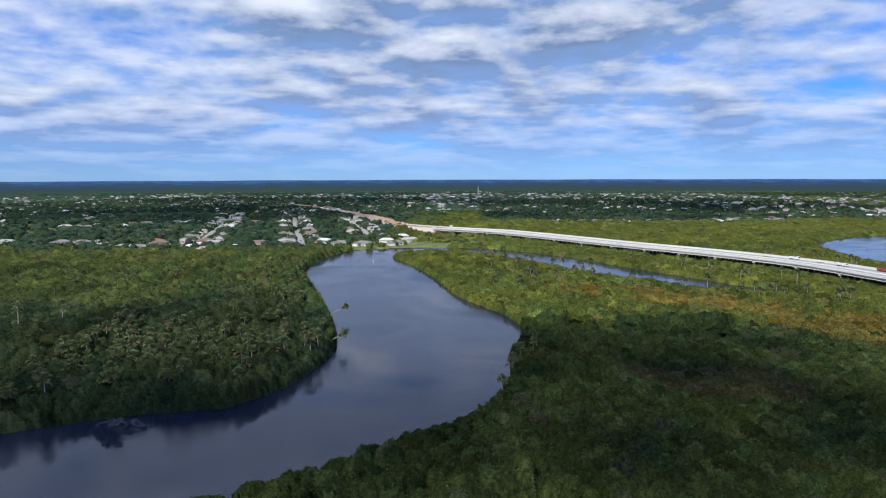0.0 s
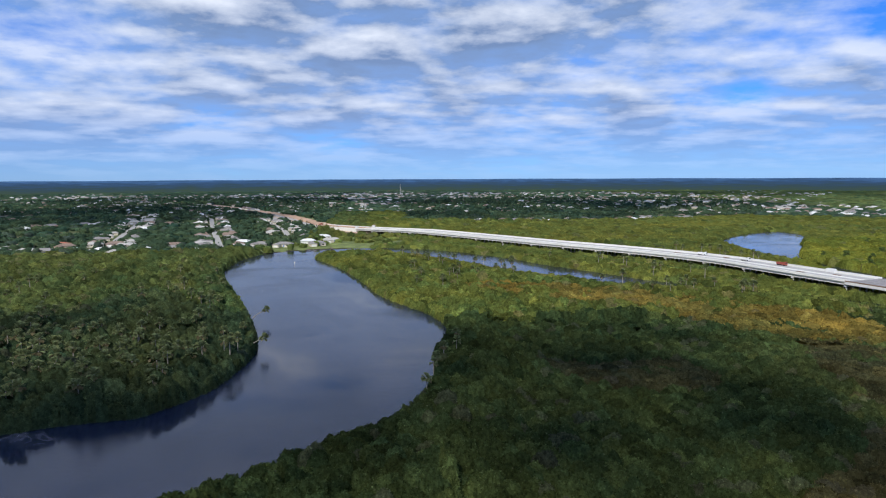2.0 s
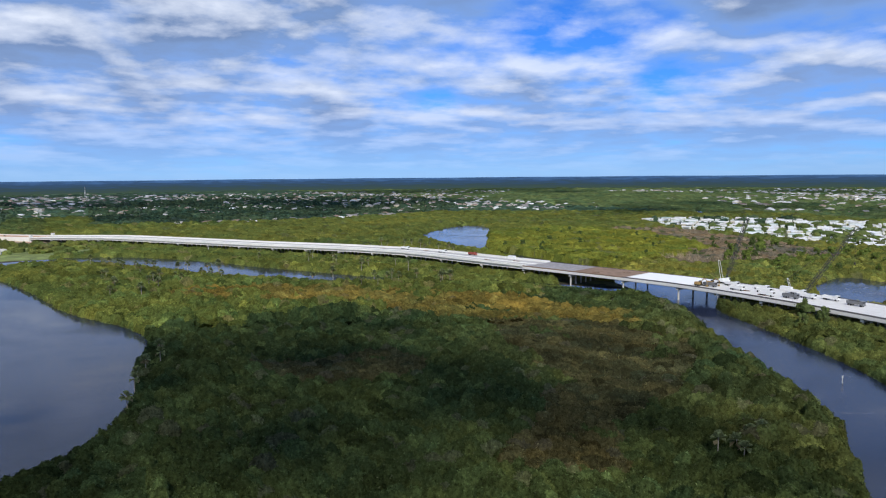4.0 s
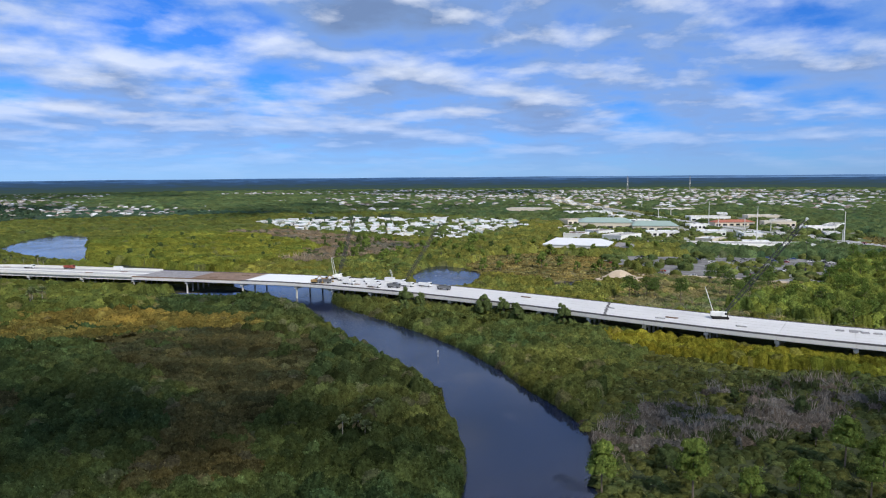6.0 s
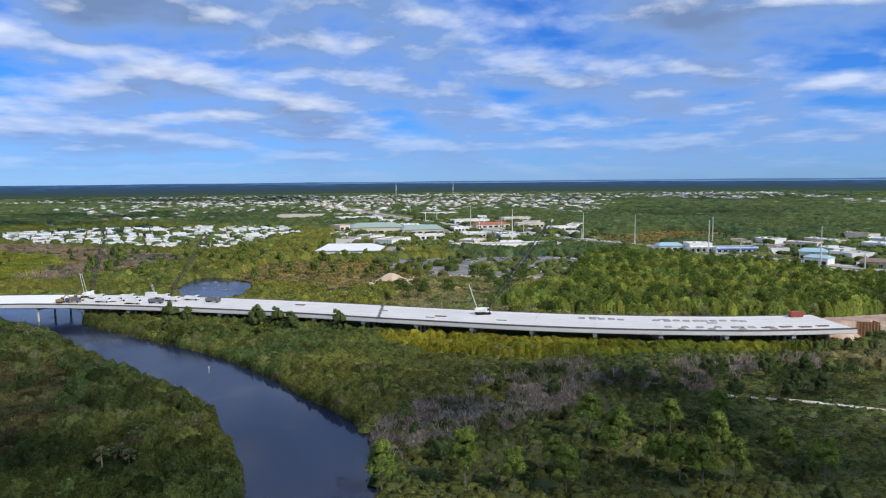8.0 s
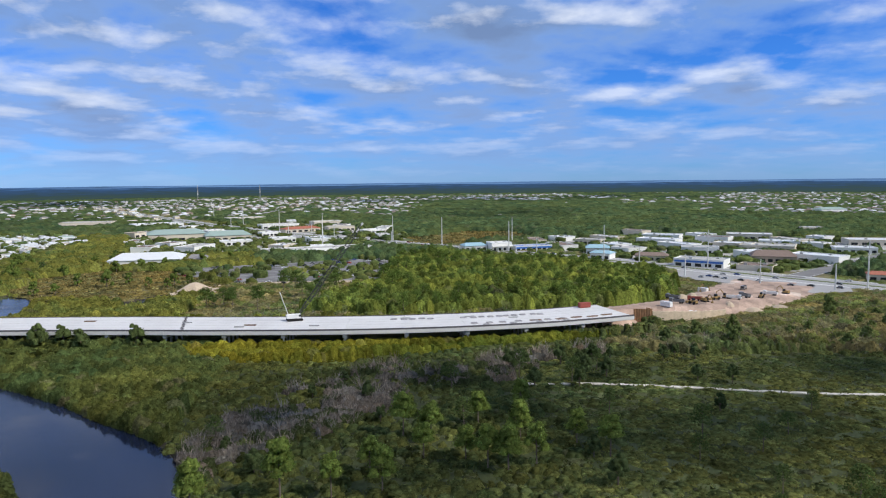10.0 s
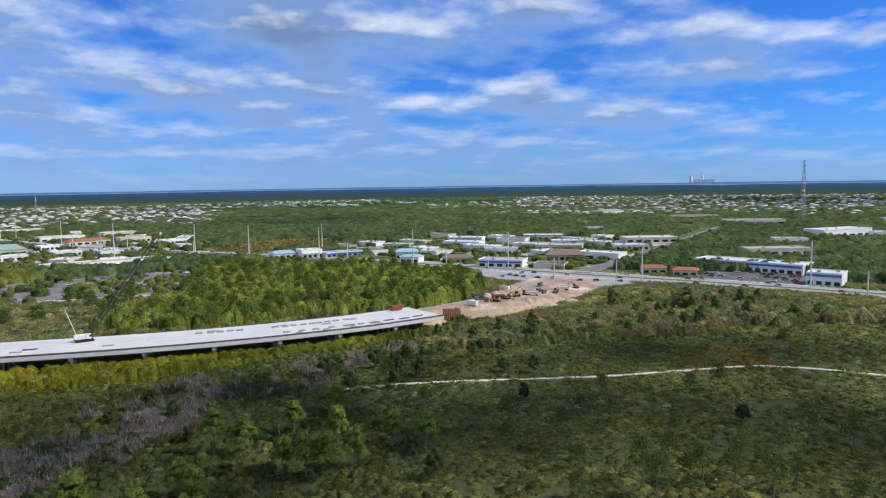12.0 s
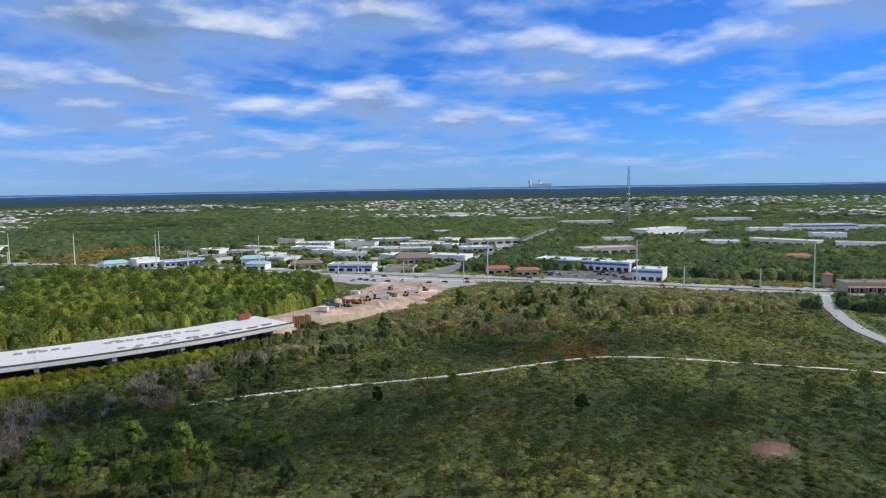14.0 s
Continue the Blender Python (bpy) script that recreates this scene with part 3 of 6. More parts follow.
def shells(x, y, z, tall, wide, rings, sides, tint, rough=0.13):
    """The leafy outside of each crown: an uneven dome, open below."""
    n = len(x)
    ups = np.linspace(-0.35, 1.05, rings) if rings > 1 else np.array([0.1])
    spin = rng.uniform(0, 6.28, n)
    v = np.empty((n, rings * sides + 1, 3))
    base = np.maximum(tall * 0.4, tall - wide * 0.85)
    for i, e in enumerate(ups):
        for j in range(sides):
            w = spin + 2 * np.pi * (j + 0.5 * (i % 2)) / sides
            k = 1 + rng.normal(size=n) * rough
            v[:, i * sides + j, 0] = x + np.cos(w) * np.cos(e) * wide * k
            v[:, i * sides + j, 1] = y + np.sin(w) * np.cos(e) * wide * k
            v[:, i * sides + j, 2] = z + np.maximum(0.05, base + np.sin(e) * (tall - base) * k - (base * 0.55 if i == 0 else 0))
    v[:, -1] = np.stack([x, y, z + tall * (1 + rng.normal(size=n) * rough * 0.5)], -1)
    f = []
    for i in range(rings - 1):
        for j in range(sides):
            a, c = i * sides + j, i * sides + (j + 1) % sides
            f += [(a, c, c + sides), (a, c + sides, a + sides)]
    top = rings * sides
    f += [(top - sides + j, top - sides + (j + 1) % sides, top) for j in range(sides)]
    f = np.array(f)
    faces = (f[None] + (np.arange(n) * (top + 1))[:, None, None]).reshape(-1, 3)
    col = np.repeat(tint, len(f), 0) * (1 + rng.normal(size=(len(f) * n, 1)) * 0.07)
    return v.reshape(-1, 3), faces, col.clip(0.005, 1), np.ones(len(faces), bool)


def crowns(x, y, z, tall, wide, count, size, tint, low=0.15, jitter=0.16, shell=None):
    """Rounded, lumpy crowns: count leaf clumps each, standing out of a dome tall x wide."""
    n = len(x)
    tree = np.repeat(np.arange(n), count)
    m = len(tree)
    d = unit(rng.normal(size=(m, 3)))
    d[:, 2] = np.abs(d[:, 2]) * 1.05 - low
    d = unit(d)
    rad = 1.05 + rng.normal(size=m) * 0.13
    base = np.maximum(tall * 0.4, tall - wide * 0.85)
    c = np.stack([x[tree] + d[:, 0] * wide[tree] * rad, y[tree] + d[:, 1] * wide[tree] * rad, z[tree] + base[tree] + d[:, 2] * (tall - base)[tree] * rad], -1)
    c[:, 2] = np.maximum(c[:, 2], z[tree] + 0.1)
    shade = (1 + rng.normal(size=m) * jitter).clip(0.4, 1.8)
    col = tint[tree] * shade[:, None]
    col[:, 0] *= 1 + rng.normal(size=m) * 0.08
    pale = rng.random(m) < 0.025
    col[pale] = col[pale] * 1.3 + np.array((0.07, 0.065, 0.04))
    out = [leaves(c, d + np.array((0, 0, 0.2)), size[tree], col)]
    if shell:
        out.append(shells(x, y, z, tall * 0.97, wide * 0.97, *shell, tint))
    return out


def sticks(x, y, z, tall, count, width, tint, lean=0.5):
    """Bare upright twigs, thin and three-cornered, fanning from each foot."""
    n = len(x)
    tree = np.repeat(np.arange(n), count)
    m = len(tree)
    d = unit(np.stack([rng.normal(size=m) * lean, rng.normal(size=m) * lean, np.ones(m)], -1))
    start = np.stack([x[tree] + rng.normal(size=m) * 0.5, y[tree] + rng.normal(size=m) * 0.5, z[tree] + rng.uniform(0, 0.4, m) * tall[tree]], -1)
    end = start + d * (tall[tree] * rng.uniform(0.4, 0.8, m))[:, None]
    s = unit(np.cross(d, rng.normal(size=(m, 3)))) * width[tree][:, None]
    v = np.stack([start - s, start + s, end], 1).reshape(-1, 3)
    return [(v, np.arange(3 * m).reshape(-1, 3), tint[tree] * (1 + rng.normal(size=m) * 0.2).clip(0.4, 1.7)[:, None], np.zeros(m, bool))]


def joined(name, pieces):
    """One mesh of many leaf and shell pieces."""
    shift = np.cumsum([0] + [len(p[0]) for p in pieces])
    v = np.concatenate([p[0] for p in pieces])
    f = np.concatenate([p[1] + s for p, s in zip(pieces, shift)])
    return arrays_mesh(name, v, f, LEAF, np.concatenate([p[2] for p in pieces]), np.concatenate([p[3] for p in pieces]))


def stuff(name, pieces, label, category):
    return tagged(new(name, joined(name, pieces)), label, category, kind="stuff")


def scatter(r0, r1, grain, per, low=-164.0, high=42.0):
    """Random places in a ring between r0 and r1, spaced so that one stands for each (grain x distance, at least per) square."""
    got_x, got_y = [], []
    edges = np.exp(np.linspace(np.log(r0), np.log(r1), 24))
    for a, b in zip(edges[:-1], edges[1:]):
        step = max(per, grain * (a + b) / 2)
        n = int(radians(high - low) * (b * b - a * a) / 2 / step ** 2)
        r = np.sqrt(rng.uniform(a * a, b * b, n))
        w = np.radians(rng.uniform(low, high, n))
        got_x.append(-np.sin(w) * r)
        got_y.append(np.cos(w) * r)
    return np.concatenate(got_x), np.concatenate(got_y)


def floor_at(x, y):
    g = water_gap(x, y)
    return np.clip(0.5 + g * 0.35, -0.5, 0.5)


def tints(x, y, code, seed, q):
    """The colour of each crown; q holds rows of even random numbers, one set a crown."""
    c = PALETTE[code].copy()
    hue = 0.65 * drift(x, y, 45, seed) + 0.65 * drift(x, y, 16, seed + 1) + (q[0] - 0.5) * 1.7
    c[:, 0] *= 1 + 0.20 * hue
    c[:, 1] *= 1 + 0.10 * hue
    calm = np.where(np.hypot(x, y) > 600, 0.55, 0.8)
    kind = np.where(q[1] < 0.14, 0.58 + q[2] * 0.2, 1) * np.where(q[1] > 0.87, 1.25 + q[2] * 0.4, 1)
    out = c * ((1 + (kind - 1) * calm) * (1 + calm * (0.22 * drift(x, y, 19, seed + 2) + 0.5 * (q[3] - 0.5))))[:, None].clip(0.35, 2.0)
    dusty = q[4] < 0.05
    out[dusty] = out[dusty] * 0.7 + np.array((0.045, 0.042, 0.032))
    return out


NAMES = {0: ("mangrove_thicket", "dense dark green mangrove thicket along the river"), 1: ("mangrove_belt", "sunlit green mangrove belt beyond the bridge"), 2: ("riverside_forest", "green riverside forest of mangrove and cabbage palm"),
         3: ("golden_fern_bed", "golden-yellow leather fern bed in the marsh"), 4: ("brown_marsh", "low brown marsh reeds among mangroves"), 5: ("yellow_mangrove", "yellow-green young mangrove beside the bridge"),
         6: ("bare_brush", "grey leafless brush in front of pines"), 7: ("palmetto_prairie", "low green saw palmetto and grass prairie"), 8: ("mixed_brush", "mixed green and grey brush along the prairie"),
         9: ("far_woodland", "dark green woodland reaching to the horizon"), 10: ("pine_wood", "dense bright green pine wood beyond the bridge"), 11: ("bare_swamp_trees", "tan leafless swamp trees beyond the bridge"),
         12: ("dry_field", "dry ochre grass field beside the highway"), 13: ("pine_scrub", "low scrub and palmetto below the pines"), 14: ("town_trees", "dark green garden trees between the houses"), 15: ("shore_shrubs", "loose green shrubs on the lawns by the river")}


def rules(c, xs, ys, q):
    """Height and colour of the plants of kind c at each place."""
    n, rs, gap = len(xs), np.hypot(xs, ys), water_gap(xs, ys)
    span, bridge_side, _ = near_line(xs, ys, BRIDGE)
    tint = tints(xs, ys, np.full(n, c), c % 4, q)
    tall = TALL[c] * (1 + 0.15 * drift(xs, ys, 26, 3) + 0.13 * drift(xs, ys, 8, 4) + (q[5] - 0.5) * 0.5).clip(0.4, 1.75)
    if c in (0, 1, 2):
        tall *= 0.6 + 0.4 * np.clip((gap + 1.5) / 10, 0, 1)
    if c in (0, 1):
        tall *= np.where(rs > 380, 0.72 + 0.28 * np.clip(gap / 45, 0, 1), 1)
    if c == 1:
        # shade over the farther belt painted in: darker, slightly bluer tint
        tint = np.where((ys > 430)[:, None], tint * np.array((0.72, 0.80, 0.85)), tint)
    if c in (0, 1, 5):
        tall *= np.where(ys > 300, np.clip(span / 75, 0.5, 1), 1)
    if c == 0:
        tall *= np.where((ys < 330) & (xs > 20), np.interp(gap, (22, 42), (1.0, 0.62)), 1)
        # sunlight on the thicket past y 335, put into its tint
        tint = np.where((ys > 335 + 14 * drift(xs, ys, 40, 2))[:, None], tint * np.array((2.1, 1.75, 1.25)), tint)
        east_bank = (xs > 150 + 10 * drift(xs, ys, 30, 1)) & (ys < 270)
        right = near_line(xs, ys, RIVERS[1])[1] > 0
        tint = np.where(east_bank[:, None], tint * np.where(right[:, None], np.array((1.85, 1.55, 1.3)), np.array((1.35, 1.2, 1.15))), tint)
        tall = np.where(east_bank & right, tall * 0.72, tall)
    if c == 8:
        tall *= np.clip((near_line(xs, ys, HIGHWAY)[0] - 10) / 70, 0.35, 1) * np.clip(spread_east(xs, ys) / 45, 0.12, 1) * np.where((xs > 380) & (ys > -30), 0.5, 1)
        leafy = drift(xs, ys, 22, 1) + 2.0 * (q[6] - 0.5) > 0.25
        tint = np.where(leafy[:, None], tint * np.array((0.74, 0.95, 0.68)), tint)
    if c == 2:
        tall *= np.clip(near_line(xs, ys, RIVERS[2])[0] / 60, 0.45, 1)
        # the far left bank's sunlight is painted into the leaf tint too
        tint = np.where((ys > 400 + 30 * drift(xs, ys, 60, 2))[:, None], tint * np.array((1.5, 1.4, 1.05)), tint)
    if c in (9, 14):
        # distance haze put into the leaf colour: darker and bluer
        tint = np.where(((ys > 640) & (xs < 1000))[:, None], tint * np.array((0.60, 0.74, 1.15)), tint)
    if c == 5:
        tall *= np.interp(ys, (-120, -10), (0.5, 1.0)) * np.clip(span / 42, 0.6, 1)
        tint = np.where((xs < 345)[:, None], tint * np.array((1.14, 1.03, 0.8)), tint)
    if c in (6, 11):
        tall *= 0.65
        tint = np.where((q[6] < (0.4 if c == 6 else 0.22))[:, None], np.array((0.085, 0.105, 0.042)), tint * 0.8)
    if c == 7:
        rusty = np.hypot((xs - 222) / 16, (ys + 212) / 22) + 1.2 * (q[6] - 0.5) < 0.9
        tint = np.where(rusty[:, None], tint * np.array((1.5, 0.85, 0.7)), tint)
    if c == 14:
        tall *= np.where((ys < 260) & (xs > 400), 0.72, 1)
        tint = np.where(((ys < 640) & (xs > 400))[:, None], tint * np.array((1.3, 1.25, 1.1)), tint)
    if c in (7, 13):
        tint = tint * 1.25
    if c == 9:
        tall *= 1 - 0.4 * built(xs, ys)
    tall = np.where(span < 22, np.clip(tall, np.where(ys < 110, 4.2, 5.5), np.where(ys < 110, 5.2, 6.3)), tall)
    return tall, tint


def lot(i, j, seed):
    """An even random number for each whole-numbered place."""
    with np.errstate(over="ignore"):
        v = i.astype(np.int64).astype(np.uint32) * np.uint32(73856093) ^ j.astype(np.int64).astype(np.uint32) * np.uint32(19349663) ^ np.uint32(seed * 83492791 % 4294967296)
        v = (v ^ (v >> np.uint32(16))) * np.uint32(0x7feb352d)
        v = (v ^ (v >> np.uint32(15))) * np.uint32(0x846ca68b)
    return (v ^ (v >> np.uint32(16))).astype(np.float64) / 4294967296.0


def nearest_crown(x, y, size, seed):
    """Crowns stand on a shaken grid: how far the nearest one is, in grid steps, and its whole-numbered place."""
    u, w = x / size, y / size
    gi, gj = np.floor(u), np.floor(w)
    best, bi, bj = np.full(x.shape, 9.0), gi.copy(), gj.copy()
    for di in (-1, 0, 1):
        for dj in (-1, 0, 1):
            ci, cj = gi + di, gj + dj
            d = np.hypot(ci + 0.5 + 0.85 * (lot(ci, cj, seed) - 0.5) - u, cj + 0.5 + 0.85 * (lot(ci, cj, seed + 1) - 0.5) - w)
            hit = d < best
            best, bi, bj = np.where(hit, d, best), np.where(hit, ci, bi), np.where(hit, cj, bj)
    return best, bi, bj


# closed leaf canopies: how deep the clefts between the crowns of each kind are
CLEFT = {0: 2.4, 1: 2.6, 2: 3.0, 3: 1.3, 4: 0.8, 5: 2.0, 6: 1.4, 8: 2.2, 9: 3.6, 10: 3.4, 11: 2.0}
# rows: from, to, steps across and along as shares of the distance, crown size, leaves a face, leaf size
CANOPY = ((126, 330, 0.0028, 0.0037, 4.2, 0.9, 0.33), (330, 620, 0.0031, 0.0042, 4.8, 0.7, 0.5), (620, 1500, 0.0036, 0.0052, 7.0, 0.35, 0.9), (1500, 3330, 0.0048, 0.0064, 12.0, 0.12, 1.6))


def grow_canopy(heaps, r0, r1, da, dr, crown, share, leaf):
    """The unbroken roof of leaves over thickets and woods: crowns, tufts and clefts, with loose leaf clumps standing out of it."""
    yaw, dist = np.arange(radians(-164), radians(42), da), np.exp(np.arange(math.log(r0), math.log(r1) + dr, dr))
    a, d = np.meshgrid(yaw, dist, indexing="ij")
    a, d = a + rng.uniform(-0.4, 0.4, a.shape) * da, d * (1 + rng.uniform(-0.4, 0.4, a.shape) * dr)
    na, nd = a.shape
    x, y = (-np.sin(a) * d).ravel(), (np.cos(a) * d).ravel()
    gap = water_gap(x, y) if r0 < 1500 else np.full(x.shape, 500.0)
    code = lands(x, y)
    grown = (gap > -1.2) & np.isin(code, list(CLEFT)) & ~open_ground(x, y) & (near_line(x, y, BRIDGE)[0] > 14.6)
    far, ci, cj = nearest_crown(x + 0.3 * crown * drift(x, y, 9, 2), y + 0.3 * crown * drift(x, y, 9, 3), crown, 3)
    tuft, ti, tj = nearest_crown(x, y, crown * 0.36, 9)
    grown &= ~((code == 9) & (lot(ci, cj, 17) < 0.75 * built(x, y) * (np.hypot(x, y) > 1200)))
    q = [lot(ci, cj, 31 + k) for k in range(7)]
    z = np.clip(0.5 + gap * 0.35, -0.5, 0.5) - 0.35
    tint = np.zeros((len(x), 3))
    for c, cleft in CLEFT.items():
        s = grown & (code == c)
        if not s.any():
            continue
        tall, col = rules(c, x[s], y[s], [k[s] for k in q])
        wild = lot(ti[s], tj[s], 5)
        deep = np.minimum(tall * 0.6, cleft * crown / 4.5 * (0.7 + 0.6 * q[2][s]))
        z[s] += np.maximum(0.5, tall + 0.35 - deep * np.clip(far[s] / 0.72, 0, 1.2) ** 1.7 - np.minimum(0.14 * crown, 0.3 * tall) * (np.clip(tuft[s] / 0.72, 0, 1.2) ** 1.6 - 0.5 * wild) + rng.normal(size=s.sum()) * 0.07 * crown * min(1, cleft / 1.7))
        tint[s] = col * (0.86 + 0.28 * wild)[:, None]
    k = np.arange(na * nd).reshape(na, nd)
    b0, b1, b2, b3 = (m.ravel() for m in (k[:-1, :-1], k[:-1, 1:], k[1:, 1:], k[1:, :-1]))
    f = np.concatenate([np.stack([b0, b1, b2], -1), np.stack([b0, b2, b3], -1)])
    f = f[grown[f].any(1)]
    top = f[np.arange(len(f)), np.where(grown[f], z[f], -9).argmax(1)]
    pts = np.stack([x, y, z], -1)
    for c in CLEFT:
        s = code[top] == c
        if not s.any():
            continue
        mine, col = f[s], tint[top[s]] * (1 + rng.normal(size=(s.sum(), 1)) * 0.06)
        used_points, flat = np.unique(mine, return_inverse=True)
        heap = heaps.setdefault(c, [])
        heap.append((pts[used_points], flat.reshape(-1, 3), col.clip(0.004, 1), np.ones(len(mine), bool)))
        steep = np.nonzero((np.ptp(z[mine], axis=1) > 1.6) & (r1 < 700))[0]
        on = np.concatenate([np.nonzero(rng.random(len(mine)) < share)[0], np.repeat(steep, 3)])
        tri, bary = pts[mine[on]], rng.dirichlet((1, 1, 1), len(on))
        out = unit(np.cross(tri[:, 1] - tri[:, 0], tri[:, 2] - tri[:, 0]))
        out *= np.sign(out[:, 2:3] + 1e-9)
        at = (tri * bary[:, :, None]).sum(1) + out * rng.uniform(0.0, leaf * 1.3, (len(tri), 1))
        hue = col[on] * (1.08 + rng.normal(size=(len(tri), 1)) * 0.26).clip(0.5, 1.6)
        pale = rng.random(len(tri)) < 0.02
        hue[pale] = hue[pale] * 1.25 + np.array((0.05, 0.047, 0.03))
        heap.append(leaves(at, out + np.array((0, 0, 0.3)), leaf * rng.uniform(0.6, 1.25, len(tri)), hue, 0.9))


# rows: from, to, step as a share of the distance, least step, leaves a crown, leaf size, rings and sides of the shell
BELTS = ((6, 128, 0.0, 4.2, 8, 0.2, (2, 6)), (128, 330, 0.0, 2.75, 30, 0.15, (2, 7)), (330, 620, 0.0088, 2.6, 12, 0.24, (3, 6)), (620, 1500, 0.0082, 3.0, 8, 0.30, (3, 6)), (1500, 3300, 0.0068, 3.0, 2, 0.4, (2, 5)))


def plant_all():
    heaps = {}
    for row in CANOPY:
        grow_canopy(heaps, *row)
    for r0, r1, grain, per, many, leaf, shell in BELTS:
        x, y = scatter(r0, r1, grain, per) if r0 > 100 else scatter(r0, r1, grain, per, -180.0, 180.0)
        r = np.hypot(x, y)
        keep = (water_gap(x, y) > -1.5) & ~open_ground(x, y) & (near_line(x, y, BRIDGE)[0] > 15)
        x, y, r = x[keep], y[keep], r[keep]
        code = lands(x, y)
        z = floor_at(x, y)
        step = np.maximum(per, grain * r)
        for c in range(16):
            s = code == c
            if r0 > 100 and c in CLEFT and (c not in (4, 6, 8, 11) or r0 > 600):
                continue
            if c == 15:
                s &= rng.random(len(x)) < 0.07
            if c == 14:
                s &= rng.random(len(x)) < np.where((y > 650) & (x < 600), np.where(r < 1300, 0.26, 0.4), np.where(inside(x, y, PLANS["car_park"]), 0.12, np.where(inside(x, y, PLANS["mobile"]), 0.09, 0.17)))
            if not s.any():
                continue
            xs, ys, zs, ss, rs = x[s], y[s], z[s], step[s], r[s]
            n = len(xs)
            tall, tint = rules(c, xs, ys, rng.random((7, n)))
            wide = ss * np.exp(rng.normal(size=n) * 0.28).clip(0.5, 1.8) * 0.92
            size = np.maximum(wide * leaf, 0.16)
            heap = heaps.setdefault(c, [])
            if c in (7, 12, 13):
                heap += crowns(xs, ys, zs, tall, wide * 0.9, many // 3 + 2, size * 0.9, tint, 0.0, 0.25, (2, 5))
            elif r0 < 100:
                heap += crowns(xs, ys, zs, tall, wide, many, size, tint, shell=shell)
            elif c == 4:
                heap += sticks(xs, ys, zs, tall * 1.5, 5, np.full(n, 0.08), tint * 1.3, 0.35)
            elif c in (6, 11):
                grey = np.tile(PALETTE[c] * 1.3, (n, 1)) * rng.uniform(0.7, 1.3, (n, 1))
                heap += sticks(xs, ys, zs, tall * 2.1, 14 if r1 <= 330 else 8, np.maximum(0.05, rs * 0.0004), grey, 0.42)
            elif c == 8:
                bare = rng.random(n) < 0.45
                heap += sticks(xs[bare], ys[bare], zs[bare], tall[bare] * 1.4, 9, np.full(bare.sum(), 0.09), np.tile(np.array((0.30, 0.26, 0.21)), (bare.sum(), 1)), 0.4)
            else:
                heap += crowns(xs, ys, zs, tall, wide, many, size, tint, shell=shell)
            if c in (7, 13) and r1 <= 330:
                tuft = np.repeat(np.arange(n), 4)
                at = np.stack([xs[tuft] + rng.normal(size=len(tuft)) * 1.4, ys[tuft] + rng.normal(size=len(tuft)) * 1.4, zs[tuft] + rng.uniform(0.1, 0.45, len(tuft))], -1)
                heap.append(leaves(at, np.tile(np.array((0, 0, 1.0)), (len(tuft), 1)), rng.uniform(0.2, 0.5, len(tuft)), tint[tuft] * rng.uniform(0.6, 1.9, (len(tuft), 1)), 0.9))
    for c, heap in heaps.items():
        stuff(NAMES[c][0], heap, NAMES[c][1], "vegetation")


plant_all()


# ---- the bridge ----
def deck_at(s):
    """The deck's middle at s metres from its west end, with its way and its height."""
    s = min(max(s, 0.0), B_END)
    x, y = np.interp(s, B_LEN, BRIDGE[:, 0]), np.interp(s, B_LEN, BRIDGE[:, 1])
    a, b = max(s - 4, 0), min(s + 4, B_END)
    d = Vector((np.interp(b, B_LEN, BRIDGE[:, 0]) - np.interp(a, B_LEN, BRIDGE[:, 0]), np.interp(b, B_LEN, BRIDGE[:, 1]) - np.interp(a, B_LEN, BRIDGE[:, 1]), 0)).normalized()
    z = float(np.interp(s, (0, 120, 520, 760, 960, B_END), (5.2, 8.4, 9.4, 9.4, 8.4, 8.3)))
    return Vector((float(x), float(y), z)), d, Vector((-d.y, d.x, 0))


def sweep(profile, s0, s1, step=6.0):
    """A closed profile of (across, up) carried along the bridge: across is + on its east side, up is from the deck's top."""
    b = Build()
    n = max(1, round((s1 - s0) / step))
    k = len(profile)
    for i in range(n + 1):
        p, _, left = deck_at(s0 + (s1 - s0) * i / n)
        b.v += [tuple(p + left * u + Vector((0, 0, w))) for u, w in profile]
    for i in range(n):
        for j in range(k):
            a, c = i * k + j, i * k + (j + 1) % k
            b.f.append((a, c, c + k, a + k))
    b.f.append(tuple(range(k))[::-1])
    b.f.append(tuple(range(n * k, n * k + k)))
    return b


def rect(u0, u1, w0, w1):
    return [(u0, w0), (u1, w0), (u1, w1), (u0, w1)]


OLDDECK = material("finished grey deck concrete", (0.37, 0.37, 0.365), 0.8, 0, 0.12, 0.05, 20, 0.1)
REBARMAT = material("grey mat of deck forms and bars", (0.25, 0.24, 0.245), 0.85, 0.1, 0.4, 0.35, 9, 0.3)
FORMEDGE = material("dark overhang forms", (0.10, 0.095, 0.10), 0.85, 0, 0.3, 0.3, 9, 0.2)
HALF = 16.2
PIER_AT = [36, 74, 112, 150, 190.5, 232, 274, 315.5, 355.5, 393, 430.5, 468, 508, 550, 594, 634, 674, 714, 753.5] + [780.5 + 26.8 * k for k in range(14)]
bridge = thing("bridge", "long white concrete road bridge under construction over the river", "bridge", kind="structure")


